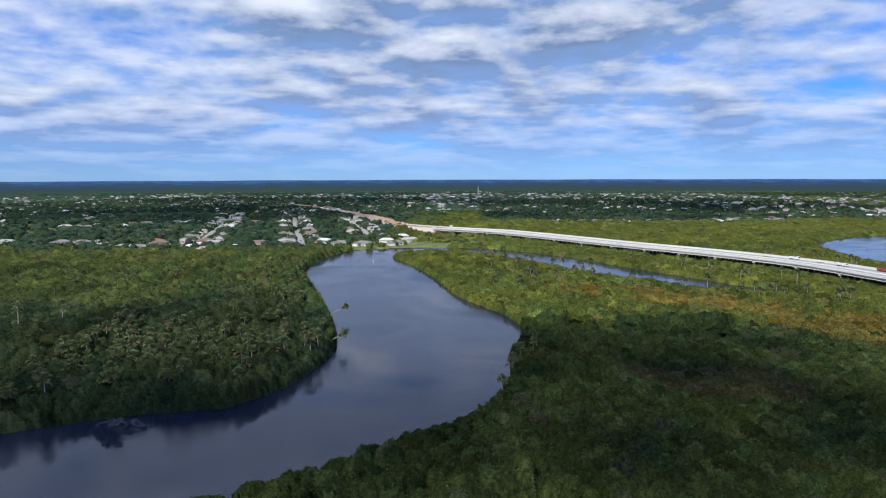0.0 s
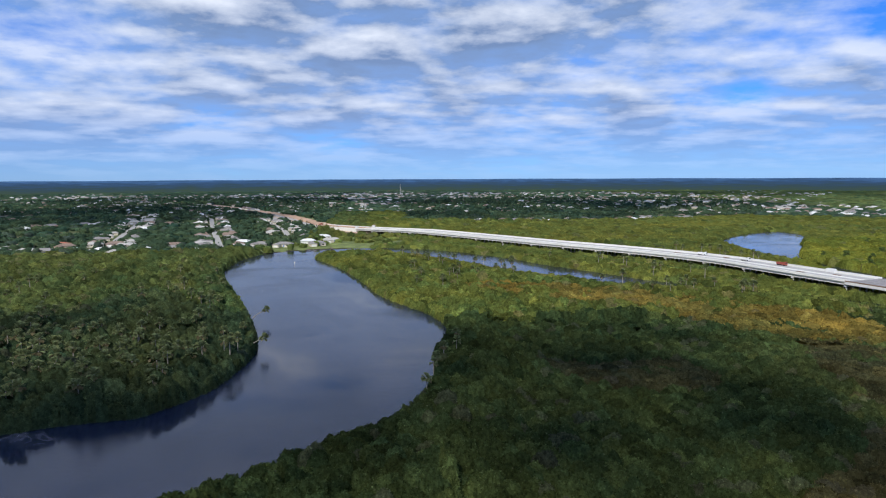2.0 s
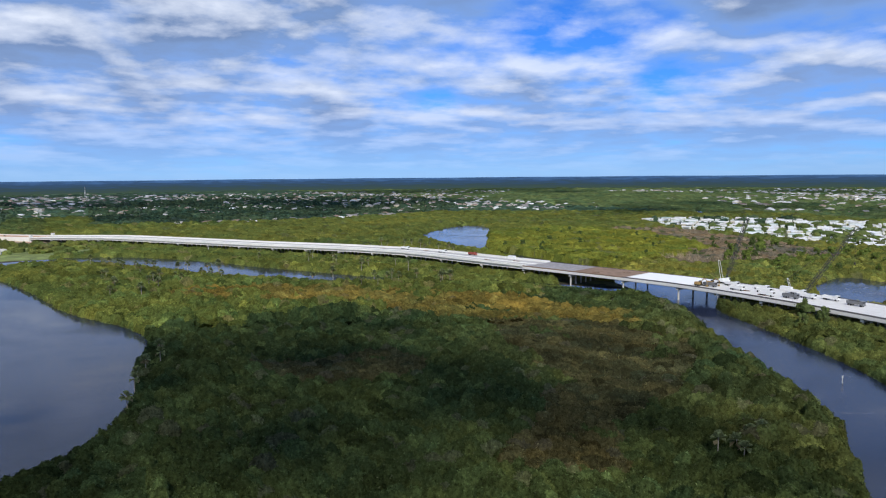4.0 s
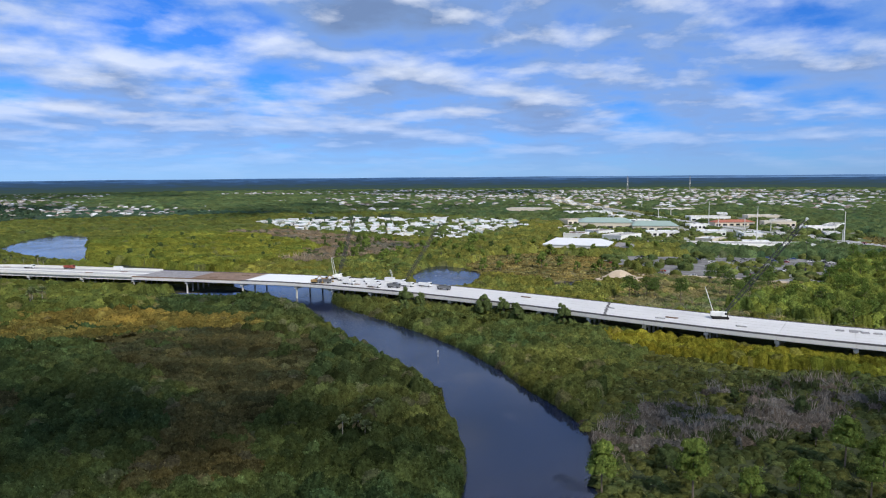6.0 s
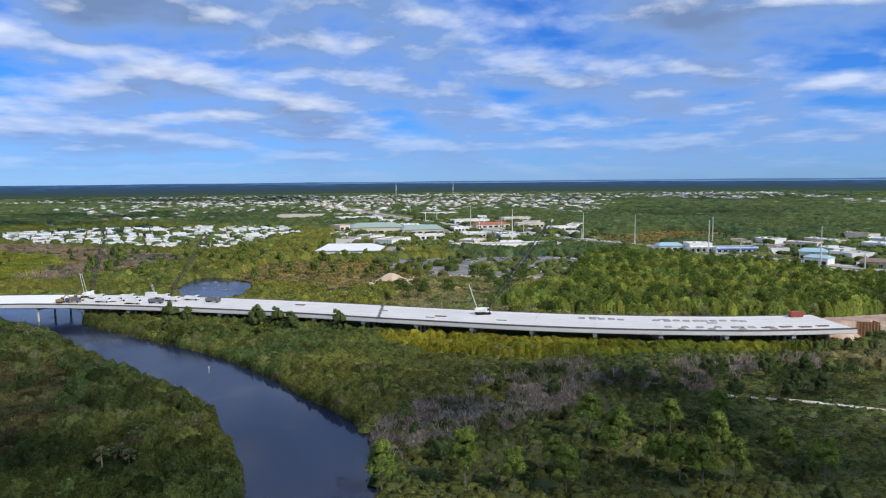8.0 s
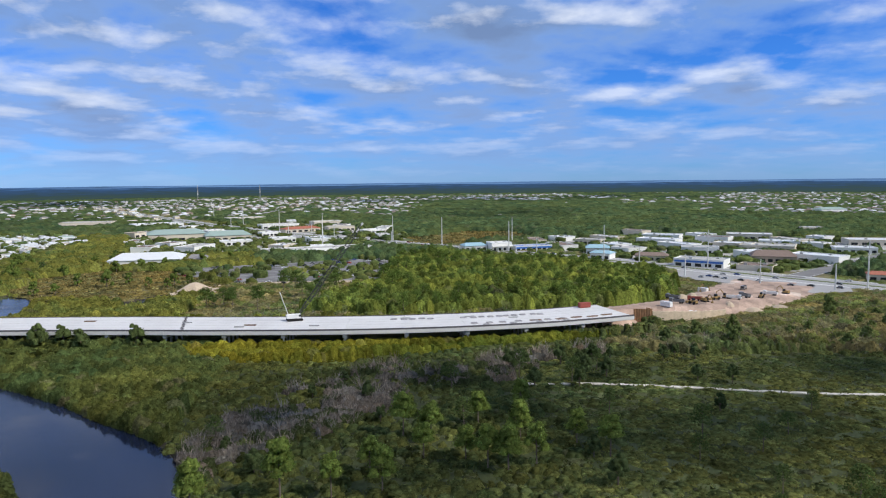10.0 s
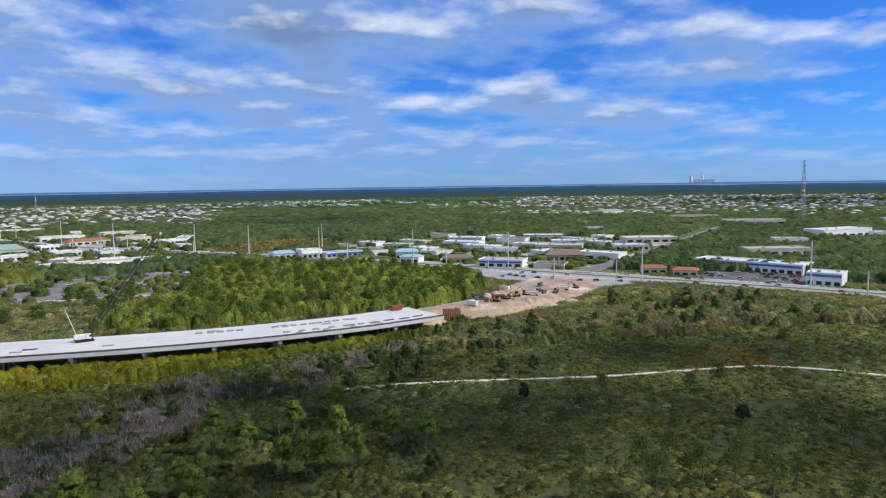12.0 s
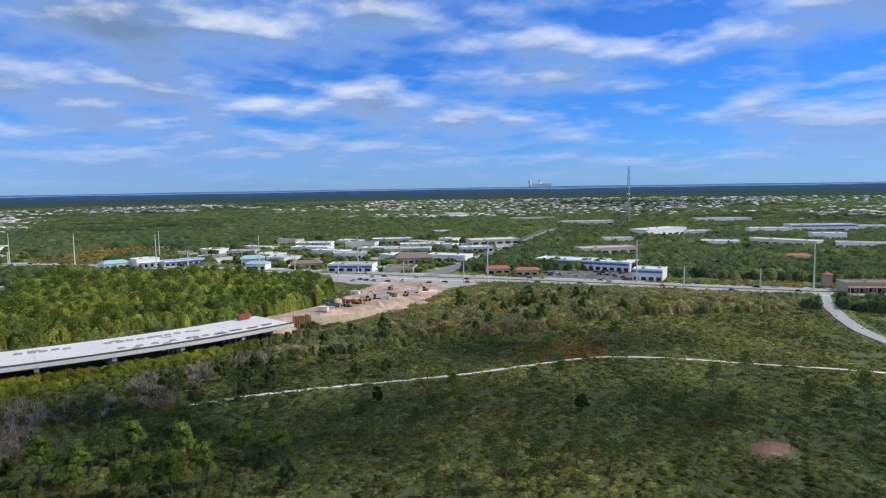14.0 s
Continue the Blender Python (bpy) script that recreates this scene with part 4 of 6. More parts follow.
def make_bridge():
    edges = [0.0] + PIER_AT + [B_END]
    for s0, s1 in zip(edges[:-1], edges[1:]):
        m = (s0 + s1) / 2
        if s1 - s0 < 3:
            continue
        mat_span, brown, east = 634 <= m < 692, 692 < m < 714, m > 753
        top = REBARMAT if mat_span else FORMWORK if brown else DECKTOP if m > 700 else OLDDECK
        part("deck_slab", sweep(rect(-HALF, HALF, -0.3, 0.0), s0 + 0.06, s1 - 0.06), top, bridge, "grey deck forms and bar mats" if mat_span else "rust-brown deck formwork" if brown else "")
        for u in (-15.0, -9.0, -3.0, 3.0, 9.0, 15.0):
            part("girder", sweep([(u - 0.6, -2.0), (u + 0.6, -2.0), (u + 0.3, -1.6), (u + 0.3, -0.75), (u + 0.7, -0.3), (u - 0.7, -0.3), (u - 0.3, -0.75), (u - 0.3, -1.6)], s0 + 0.3, s1 - 0.3, 19), GIRDER, bridge)
        if m < 634:
            for u, h in ((-HALF + 0.25, 1.05), (HALF - 0.25, 1.05), (-12.2, 0.85), (12.2, 0.85)):
                part("parapet", sweep([(u - 0.25, 0.0), (u + 0.25, 0.0), (u + 0.16, 0.35), (u + 0.1, h), (u - 0.1, h), (u - 0.16, 0.35)], s0 + 0.1, s1 - 0.1), CONCRETE, bridge)
            part("median_kerb", sweep([(-1.6, 0.0), (1.6, 0.0), (1.5, 0.22), (-1.5, 0.22)], s0 + 0.1, s1 - 0.1), CONCRETE, bridge)
        else:
            part("edge_form", sweep(rect(-HALF - 0.1, -HALF + 0.25, 0.004, 0.75), s0, s1), FORMWORK if m < 714 else FORMEDGE, bridge, "dark overhang form")
            part("fascia", sweep(rect(-HALF - 0.22, -HALF - 0.01, -1.6, 0.0), s0 + 0.05, s1 - 0.05), CONCRETE, bridge)
            part("edge_form", sweep(rect(HALF + 0.01, HALF + 0.5, -0.5, 0.25), s0, s1), FORMEDGE, bridge, "dark overhang form")
        if east:
            for u in (-9.0, -3.2, 2.6, 8.4):
                part("joint_strip", sweep(rect(u - 0.14, u + 0.14, 0.004, 0.03), s0 + 0.1, s1 - 0.1, 12), PIERS, bridge)
    part("curing_sheet", sweep(rect(-HALF + 0.6, HALF - 0.6, 0.004, 0.10), 716, 759), TARP, bridge, "white curing sheets over the fresh deck")
    for k in range(12):
        p, d, left = deck_at(949 - k * 0.95)
        q = p + left * (-15.5 + k * 2.8)
        part("closure_joint", Build().box(q.x, q.y, q.z + 0.004, 0.8 + 0.3 * (k % 3), 2.2 + 0.6 * (k % 2), 0.12, math.atan2(d.y, d.x)), FORMEDGE, bridge, "dark open closure joint across the deck")
    for s in PIER_AT:
        if s > B_END - 8:
            continue
        p, d, left = deck_at(s)
        turn = math.atan2(d.y, d.x)
        pier = part("pier_cap", Build().box(p.x, p.y, p.z - 3.3, 1.8, 2 * HALF - 1.0, 1.3, turn), PIERS, bridge)
        for u in (-14.5, 0.0, 14.5) if s in (714, 753.5) else (-14.5, -8.7, -2.9, 2.9, 8.7, 14.5):
            q = p + left * u
            part("column", Build().beam((q.x, q.y, -2.0), (q.x, q.y, p.z - 3.3), 0.55, sides=10), PIERS, pier)


make_bridge()


def make_approach():
    """The filled ramp between retaining walls that leads up to the bridge's west end."""
    ob = thing("approach_ramp", "earth-filled approach ramp between pale retaining walls", "ramp", kind="structure")
    run = np.concatenate([[0], np.cumsum(np.hypot(*np.diff(WEST, axis=0).T))])
    fill = Build()
    rows = []
    for s in np.arange(0, 165, 4.5):
        x, y = np.interp(s, run, WEST[:, 0]), np.interp(s, run, WEST[:, 1])
        x2, y2 = np.interp(s + 2, run, WEST[:, 0]), np.interp(s + 2, run, WEST[:, 1])
        d = Vector((x2 - x, y2 - y, 0)).normalized()
        rows.append((Vector((x, y, 0)), d, Vector((-d.y, d.x, 0)), 5.0 - 3.7 * s / 165))
    for o, d, left, z in rows:
        fill.v += [tuple(o + left * u + Vector((0, 0, h))) for u, h in ((-15, 0), (15, 0), (15, z), (-15, z))]
    for i in range(len(rows) - 1):
        for j in range(4):
            a, c = i * 4 + j, i * 4 + (j + 1) % 4
            fill.f.append((a, c, c + 4, a + 4))
    fill.f += [(3, 2, 1, 0), tuple(range(len(fill.v) - 4, len(fill.v)))]
    part("fill", fill, CLAY, ob, "reddish graded fill")
    for o, d, left, z in rows[:-1]:
        turn = math.atan2(d.y, d.x)
        for u in (-15.3, 15.3):
            q = o + left * u + d * 2.25
            part("wall_panel", Build().box(q.x, q.y, -0.4, 4.4, 0.35, z + 1.5, turn), CONCRETE, ob)
    for u in (-13.5, 13.5):
        q = rows[0][0] + rows[0][2] * u
        part("abutment_post", Build().box(q.x, q.y, -0.4, 3.0, 3.0, 9.0, math.atan2(rows[0][1].y, rows[0][1].x)), CONCRETE, ob)


make_approach()


# ---- roads and paths ----
def ribbon(line, u0, u1, z, thick=0.5):
    """A flat strip along a line, from u0 to u1 metres to its left."""
    b = Build()
    p = np.asarray(line)[:, :2]
    d = np.gradient(p, axis=0)
    d /= np.hypot(*d.T)[:, None]
    nrm = np.stack([-d[:, 1], d[:, 0]], -1)
    for (x, y), (nx, ny) in zip(p, nrm):
        b.v += [(x + nx * u0, y + ny * u0, z - thick), (x + nx * u1, y + ny * u1, z - thick), (x + nx * u1, y + ny * u1, z), (x + nx * u0, y + ny * u0, z)]
    for i in range(len(p) - 1):
        for j in range(4):
            a, c = i * 4 + j, i * 4 + (j + 1) % 4
            b.f.append((a, c, c + 4, a + 4))
    b.f += [(3, 2, 1, 0), tuple(range(len(b.v) - 4, len(b.v)))]
    return b


def road(name, line, strips, label, lines=()):
    ob = thing(name, label, "road", kind="structure")
    for word, u0, u1, z, mat in strips:
        part(word, ribbon(line, u0, u1, z), mat, ob)
    for u, dash in lines:
        if not dash:
            part("edge_line", ribbon(line, u - 0.12, u + 0.12, strips[0][3] + 0.02, 0.015), PAINTLINE, ob)
    return ob


GRASS = material("mown roadside grass", (0.10, 0.125, 0.04), 0.95, 0, 0.3, 0.1, 14, 0.3)
road("highway", HIGHWAY, [("carriageway", -13.5, -2.6, 1.0, PAVING), ("carriageway", 2.6, 13.5, 1.0, PAVING), ("median", -2.6, 2.6, 1.1, GRASS), ("sidewalk", -17.0, -15.0, 1.05, CONCRETE), ("sidewalk", 15.0, 17.0, 1.05, CONCRETE)],
     "pale six-lane highway with a grass median", ((-13.0, 0), (-3.1, 0), (3.1, 0), (13.0, 0)))
def slab(name, corners, z, thick, mat, label, category="road"):
    """A flat plate over a plan of corners."""
    n = len(corners)
    b = Build()
    b.v = [(x, y, z - thick) for x, y in corners] + [(x, y, z) for x, y in corners]
    b.f = [tuple(range(n))[::-1], tuple(range(n, 2 * n))] + [(i, (i + 1) % n, n + (i + 1) % n, n + i) for i in range(n)]
    return tagged(new(name, b.mesh(name, mat)), label, category, kind="structure")


slab("junction", PLANS["apron"][::-1], 0.985, 0.6, PAVING, "pale worn paving of the wide highway junction")
road("side_road", SIDE_ROAD, [("carriageway", -3.6, 3.6, 1.03, PAVING), ("verge", 3.8, 8.0, 0.98, GRASS)], "narrow pale concrete road leaving the highway")
road("cross_street", STREETS[8], [("carriageway", -8, 8, 1.04, ASPHALT)], "wide asphalt street crossing the highway", ((-7.6, 0), (7.6, 0)))
for line in STREETS[:8] + STREETS[9:]:
    road("street", line, [("carriageway", -3.6, 3.6, 0.95, PAVING)], "pale asphalt street between houses and trees")
road("trail", TRAIL, [("path", -1.05, 1.05, 0.78, material("white trail sand", (0.60, 0.55, 0.46), 0.95, 0, 0.45, 0.25, 6, 0.3))], "white sandy trail winding through the palmetto prairie")
road("haul_road", glide([(471, 141), (480, 118), (506, 109), (507, 79), (507, 2), (520, -40)], 4), [("path", -14, 9, 0.9, SAND)], "pale sandy haul road beside the pine wood")
west = road("west_roadway", WEST, [("carriageway", -12, -1.5, 1.3, CLAY), ("carriageway", 1.5, 12, 1.35, PAVING), ("shoulder", -24, -12, 1.0, CLAY), ("shoulder", 12, 22, 1.0, SAND)], "half-built roadway of reddish graded earth")
east = road("east_roadway", EAST[:19], [("carriageway", 2, 13, 1.15, CLAY)], "half-built roadway on graded earth at the junction")


# ---- houses ----
def house(roof, wall, w, d, wing, tall=2.9, steep=2.3):
    ob = thing("house", "", "house", "houses of the riverside suburb")
    k = part("wall", Build().box(0, 0, -0.6, w, d, tall + 0.6), wall, ob)
    r = Build().hip(0, 0, tall, w, d, steep, 0, 0.7, 0.5)
    if wing:
        part("wing_wall", Build().box(-w * 0.28, -d * 0.5 - wing / 2 + 0.1, -0.6, w * 0.4, wing, tall + 0.5), wall, ob)
        r.hip(-w * 0.28, -d * 0.5 - wing / 2 + 1.2, tall - 0.05, wing + 2.4, w * 0.4, steep * 0.7, math.pi / 2, 0.6, 0.55)
    part("roof", r, roof, ob)
    part("front_door", Build().box(w * 0.12, -d / 2 - 0.03, 0, 1.1, 0.12, 2.1), BLUEPAINT if wall is CREAM else GREYROOF, ob)
    for u, side in ((0.34, -1), (-0.2, 1)):
        part("window", Build().box(w * u, side * (d / 2 + 0.02), 0.9, 2.0, 0.1, 1.3), GLASS, k)
    part("garage_door", Build().box(-w * 0.28, -d / 2 - wing - 0.02, 0, 4.6, 0.1, 2.2), WHITE, ob)
    return ob


HOUSES = [house(GREYROOF, CREAM, 17, 12, 6), house(BROWNROOF, TANWALL, 18, 12, 5), house(METALROOF, WHITE, 16, 11, 0), house(FLATROOF, CREAM, 19, 12, 6), house(GREENROOF, WHITE, 17, 13, 0), house(TILEROOF, CREAM, 18, 13, 6)]
ROOFS = ("grey shingle", "brown shingle", "white metal", "pale grey", "pale green metal", "terracotta tile")
placed = [[] for _ in HOUSES]
taken = []


def free(x, y, gap):
    return all((x - a) ** 2 + (y - b) ** 2 > gap * gap for a, b in taken)


def set_house(k, x, y, turn):
    taken.append((x, y))
    ob = HOUSES[k]
    m = pose(x, y, 0.75, 0, 0, math.degrees(turn))
    if not placed[k]:
        ob.matrix_basis = m
    else:
        ob = copy_thing(ob, m)
    placed[k].append(ob)
    tagged(ob, ROOFS[k] + "-roofed stucco house among garden trees", "house", "houses of the riverside suburb")


def dry(x, y, gap=9):
    return float(water_gap(np.array([x]), np.array([y]))[0]) > gap


pick = random.Random(5)
for k, x, y, turn in ((4, -290, 724, 0.1), (2, -262, 722, 0.0), (3, -334, 726, 0.1), (2, -222, 722, 0.2), (2, -172, 704, 0.1), (0, -316, 722, 0.1), (3, -240, 700, 0.2), (0, -226, 778, 0.2), (1, -205, 768, 0.3), (1, -272, 790, 0.2), (0, -112, 762, -0.5), (2, -136, 790, -0.4), (0, -88, 756, -0.3), (2, -66, 790, 0.1), (0, -54, 762, 0.2), (3, -40, 800, 0.2), (2, -52, 845, 0.2), (5, -330, 790, 0.1)):
    set_house(k, x, y, turn)
for line in STREETS[:6]:
    run = np.concatenate([[0], np.cumsum(np.hypot(*np.diff(line[:, :2], axis=0).T))])
    for s in np.arange(12, run[-1], 23):
        for side in (-1, 1):
            x, y = np.interp(s, run, line[:, 0]), np.interp(s, run, line[:, 1])
            x2, y2 = np.interp(s + 2, run, line[:, 0]), np.interp(s + 2, run, line[:, 1])
            a = math.atan2(y2 - y, x2 - x)
            px, py = x - math.sin(a) * side * 19, y + math.cos(a) * side * 19
            spot = np.array([px]), np.array([py])
            if not free(px, py, 20) or not dry(px, py) or near_line(*spot, WEST)[0][0] < 32 or math.hypot(px, py) > 1560 or pick.random() < 0.25:
                continue
            set_house(pick.choice((0, 0, 0, 1, 1, 2, 3, 3)), px, py, a + (math.pi if side < 0 else 0) + pick.uniform(-0.1, 0.1))


def mobile_home(roof, wall):
    ob = thing("mobile_home", "", "mobile home", "mobile homes beyond the bridge")
    part("body", Build().box(0, 0, -0.4, 17, 5.6, 3.2), wall, ob)
    part("roof", Build().hip(0, 0, 2.8, 17, 5.6, 0.8, 0, 0.35, 0.92), roof, ob)
    part("carport", Build().box(3, -4.3, 2.35, 8, 3.2, 0.15).box(-0.8, -5.7, -0.4, 0.12, 0.12, 2.8).box(6.8, -5.7, -0.4, 0.12, 0.12, 2.8), METALROOF, ob)
    return ob


MOBILE = [mobile_home(METALROOF, WHITE), mobile_home(METALROOF, CREAM), mobile_home(FLATROOF, WHITE), mobile_home(GREENROOF, WHITE)]
used = [0] * 4
axis = math.atan2(-1.0, 0.75)
lots = np.array([(i * 21 + pick.uniform(-2, 2), j * 9.5 + (4 if i % 2 else 0) + pick.uniform(-1, 1)) for i in range(-18, 19) for j in range(-40, 41) if j % 5 != 4])
lot_x, lot_y = 880 + lots[:, 0] * math.cos(axis) - lots[:, 1] * math.sin(axis), 590 + lots[:, 0] * math.sin(axis) + lots[:, 1] * math.cos(axis)
keep_lot = inside(lot_x, lot_y, PLANS["mobile"]) & (water_gap(lot_x, lot_y) > 9)
for x, y in zip(lot_x[keep_lot].tolist(), lot_y[keep_lot].tolist()):
    if free(x, y, 9) and pick.random() > 0.16:
        k = pick.choice((0, 0, 0, 1, 1, 2, 3))
        m = pose(x, y, 0.8, 0, 0, math.degrees(axis) + 90 * pick.choice((0, 0, 1)) + pick.uniform(-4, 4))
        ob = MOBILE[k]
        if used[k]:
            ob = copy_thing(ob, m)
        else:
            ob.matrix_basis = m
        used[k] += 1
        taken.append((x, y))
        tagged(ob, ("white-roofed white", "white-roofed cream", "grey-roofed white", "green-roofed white")[k] + " mobile home in a dense park", "mobile home", "mobile homes beyond the bridge")


# ---- shops, halls and sheds ----
def hall(name, x, y, w, d, h, turn, wall, roof, label, pitched=False, band=None, bays=6, arcade=False):
    """A large low building whose front, w long, faces the river side at x, y."""
    ob = thing(name, label, "building", at=pose(x, y, 0.5, 0, 0, turn))
    taken.append((x, y))
    body = part("wall", Build().box(0, d / 2, 0, w, d, h), wall, ob)
    if pitched:
        part("roof", Build().hip(0, d / 2, h, w, d, min(d * 0.16, 5), 0, 0.8, 0.72), roof, ob)
    else:
        part("roof", Build().box(0, d / 2, h + 0.004, w - 0.8, d - 0.8, 0.15), roof, ob)
        edge = Build().box(0, -0.05, h - 0.3, w + 0.3, 0.35, 1.1).box(0, d + 0.05, h - 0.3, w + 0.3, 0.35, 1.1).box(-w / 2 - 0.05, d / 2, h - 0.3, 0.35, d, 1.1).box(w / 2 + 0.05, d / 2, h - 0.3, 0.35, d, 1.1)
        part("parapet", edge, wall, ob)
        for i in range(max(2, int(w / 26))):
            part("roof_unit", Build().box(-w / 2 + (i + 0.6) * w / max(2, int(w / 26)), d * (0.35 + 0.3 * (i % 2)), h + 0.15, 2.4, 1.8, 1.3), STEEL, ob)
    if band is not None:
        part("sign_band", Build().box(0, -0.3, h - 2.2, w * 0.98, 0.3, 1.6), band, ob)
    n = max(2, min(bays, int(w / 5)))
    for i in range(n):
        u = -w / 2 + (i + 0.5) * w / n
        part("window", Build().box(u, -0.06, 0.6, w / n * 0.62, 0.12, min(h * 0.5, 2.6)), GLASS, body)
    if arcade:
        a = Build().box(0, -2.2, h * 0.62, w * 0.98, 3.8, 0.4)
        for i in range(n + 1):
            a.box(-w / 2 * 0.97 + i * w * 0.97 / n, -3.9, 0, 0.5, 0.5, h * 0.62)
        part("canopy", a, wall, ob)
    return ob


hall("community_hall", 622, 207, 60, 40, 7.0, -82, WHITE, METALROOF, "large cream hall with a white metal roof", True, bays=9)
hall("community_hall_annex", 636, 166, 16, 22, 5.4, -82, CREAM, GREYROOF, "cream annex with a dark grey roof beside the hall", True)
hall("shopping_strip", 706, 63, 110, 24, 6.0, -72, WHITE, FLATROOF, "long white shopping strip with a flat roof", bays=16, arcade=True)
hall("sports_hall", 913, 262, 70, 60, 8, -72, CREAM, GREENROOF, "broad hall with a pale green metal roof", True)
hall("sports_hall_wing", 905, 195, 56, 50, 6, -72, CREAM, GREENROOF, "lower wing with a pale green metal roof", True)
hall("aqua_shop", 716, -98, 24, 18, 5, -80, WHITE, AQUA, "white shop with an aqua metal roof", True, bays=4)
hall("arched_shop", 708, -124, 22, 18, 8, -80, WHITE, METALROOF, "tall white shop front beside the highway", bays=4, arcade=True)
hall("blue_shop", 704, -157, 40, 14, 4.8, -80, WHITE, BLUEPAINT, "low shop with bright blue trim", band=BLUEPAINT, bays=7)
hall("red_roofed_shop", 1026, 115, 55, 20, 5, -58, CREAM, TILEROOF, "long cream shop with a red tile roof", True)
hall("white_store", 1177, 365, 77, 40, 6, -59, WHITE, METALROOF, "wide white store with a flat white roof")
hall("aqua_store", 655, -209, 22, 18, 6.5, -107, WHITE, AQUA, "shop with a pale aqua roof beside the highway", True)
hall("supermarket", 431, -423, 85, 25, 7.4, -155, WHITE, METALROOF, "long white store with a blue sign band", band=BLUEPAINT, bays=14)
hall("corner_store", 348, -411, 22, 20, 8.5, -150, WHITE, METALROOF, "white corner store with blue trim", band=BLUEPAINT, bays=4)
hall("restaurant", 451, -350, 19, 13, 4.6, -120, CREAM, TILEROOF, "cream restaurant with a red tile roof", True, bays=4)
hall("restaurant", 428, -361, 18, 13, 4.6, -130, CREAM, TILEROOF, "small cream restaurant with a red tile roof", True, bays=4)
hall("car_workshop", 547, -260, 40, 22, 6, -130, WHITE, FLATROOF, "white workshop with blue garage bays", band=BLUEPAINT, bays=5)
hall("small_office", 597, -240, 28, 16, 4.6, -113, CREAM, BROWNROOF, "tan office with a brown roof", True)
hall("warehouse", 744, -302, 44, 25, 5.6, -132, WHITE, METALROOF, "white warehouse with a white roof")
hall("warehouse", 653, -379, 50, 32, 5.2, -125, CREAM, FLATROOF, "cream warehouse with a grey roof")
hall("warehouse", 510, -541, 62, 22, 6, -110, CREAM, FLATROOF, "long cream warehouse with a grey roof")
hall("warehouse", 633, -780, 85, 30, 9, -88, WHITE, METALROOF, "large white warehouse among trees")
hall("warehouse", 532, -993, 91, 30, 9, -129, WHITE, FLATROOF, "long warehouse with a blue-grey roof", band=BLUEPAINT)
hall("warehouse", 448, -750, 73, 22, 6, -168, CREAM, METALROOF, "long low warehouse with a pale roof")
hall("villa", 350, -618, 22, 14, 4.4, -131, CREAM, TILEROOF, "cream villa with a terracotta roof", True, bays=4)
hall("shopping_plaza", 216, -482, 44, 16, 6.5, -130, TANWALL, BROWNROOF, "tan shopping plaza with an arcade", bays=8, arcade=True)
hall("warehouse", 683, -523, 62, 30, 5.6, -110, CREAM, METALROOF, "low cream warehouse with a pale roof")
hall("green_roofed_hall", 1307, -892, 60, 25, 7, -82, WHITE, GREENROOF, "far hall with a pale green roof", True)
hall("plaza_block", 565, -336, 35, 28, 5.4, -115, TANWALL, BROWNROOF, "tan plaza with a brown hip roof", True)
hall("shop_row", 644, -307, 34, 22, 5.8, -113, WHITE, FLATROOF, "white shop row with a flat roof")
hall("small_shop", 617, -199, 19, 14, 5.6, -130, WHITE, AQUA, "small white shop with a light blue roof", True, bays=4)
hall("warehouse", 767, -1095, 100, 20, 7, -121, WHITE, METALROOF, "far long white warehouse standing in the woods")
hall("warehouse", 450, -855, 38, 20, 8, -134, WHITE, METALROOF, "white warehouse with a metal roof")
hall("warehouse", 879, -872, 95, 25, 7, -119, CREAM, METALROOF, "far long pale warehouse in the woods")
hall("warehouse", 1065, -908, 90, 20, 6, -114, CREAM, FLATROOF, "far long cream warehouse in the woods")
hall("warehouse", 1233, 506, 83, 40, 7, -84, CREAM, FLATROOF, "far cream store with a grey roof")
hall("small_shop", 881, -574, 26, 20, 4.8, -109, CREAM, METALROOF, "small cream shop among trees", bays=4)
for x, y, w, d, h, a in ((1040, 60, 40, 24, 6, -70), (1120, 160, 60, 26, 6, -62), (980, 10, 34, 18, 5, -60), (860, 120, 30, 20, 5, -72), (830, 170, 36, 18, 5, -72), (1180, 90, 50, 26, 6, -66), (1320, 250, 70, 30, 7, -64), (960, 150, 26, 18, 5, -60), (1290, 420, 60, 26, 6, -60), (700, -420, 40, 24, 5, -120), (780, -430, 50, 26, 6, -118), (620, -450, 36, 20, 5, -110), (760, -230, 30, 20, 5, -125), (800, -330, 44, 24, 5.5, -125)):
    hall("warehouse", x, y, w, d, h, a, pick.choice((WHITE, CREAM)), pick.choice((METALROOF, FLATROOF, METALROOF)), "flat-roofed commercial building beside the highway")
for plan, n in (("corner", 18), ("commerce", 16)):
    c = np.array(PLANS[plan])
    spots_x, spots_y = rng.uniform(c[:, 0].min(), c[:, 0].max(), 260), rng.uniform(c[:, 1].min(), c[:, 1].max(), 260)
    good = inside(spots_x, spots_y, PLANS[plan]) & ~open_ground(spots_x, spots_y) & (near_line(spots_x, spots_y, HIGHWAY)[0] > 34)
    for x, y in zip(spots_x[good].tolist(), spots_y[good].tolist()):
        if n and free(x, y, 40):
            n -= 1
            taken.append((x, y))
            hall("shop", x, y, pick.uniform(20, 44), pick.uniform(14, 24), pick.uniform(4.2, 6), -math.degrees(math.atan2(x, -y)) + 90 + pick.uniform(-25, 25), pick.choice((WHITE, CREAM, WHITE)), pick.choice((METALROOF, FLATROOF, METALROOF, BROWNROOF)), "pale flat-roofed shop among car parks and trees", bays=4)
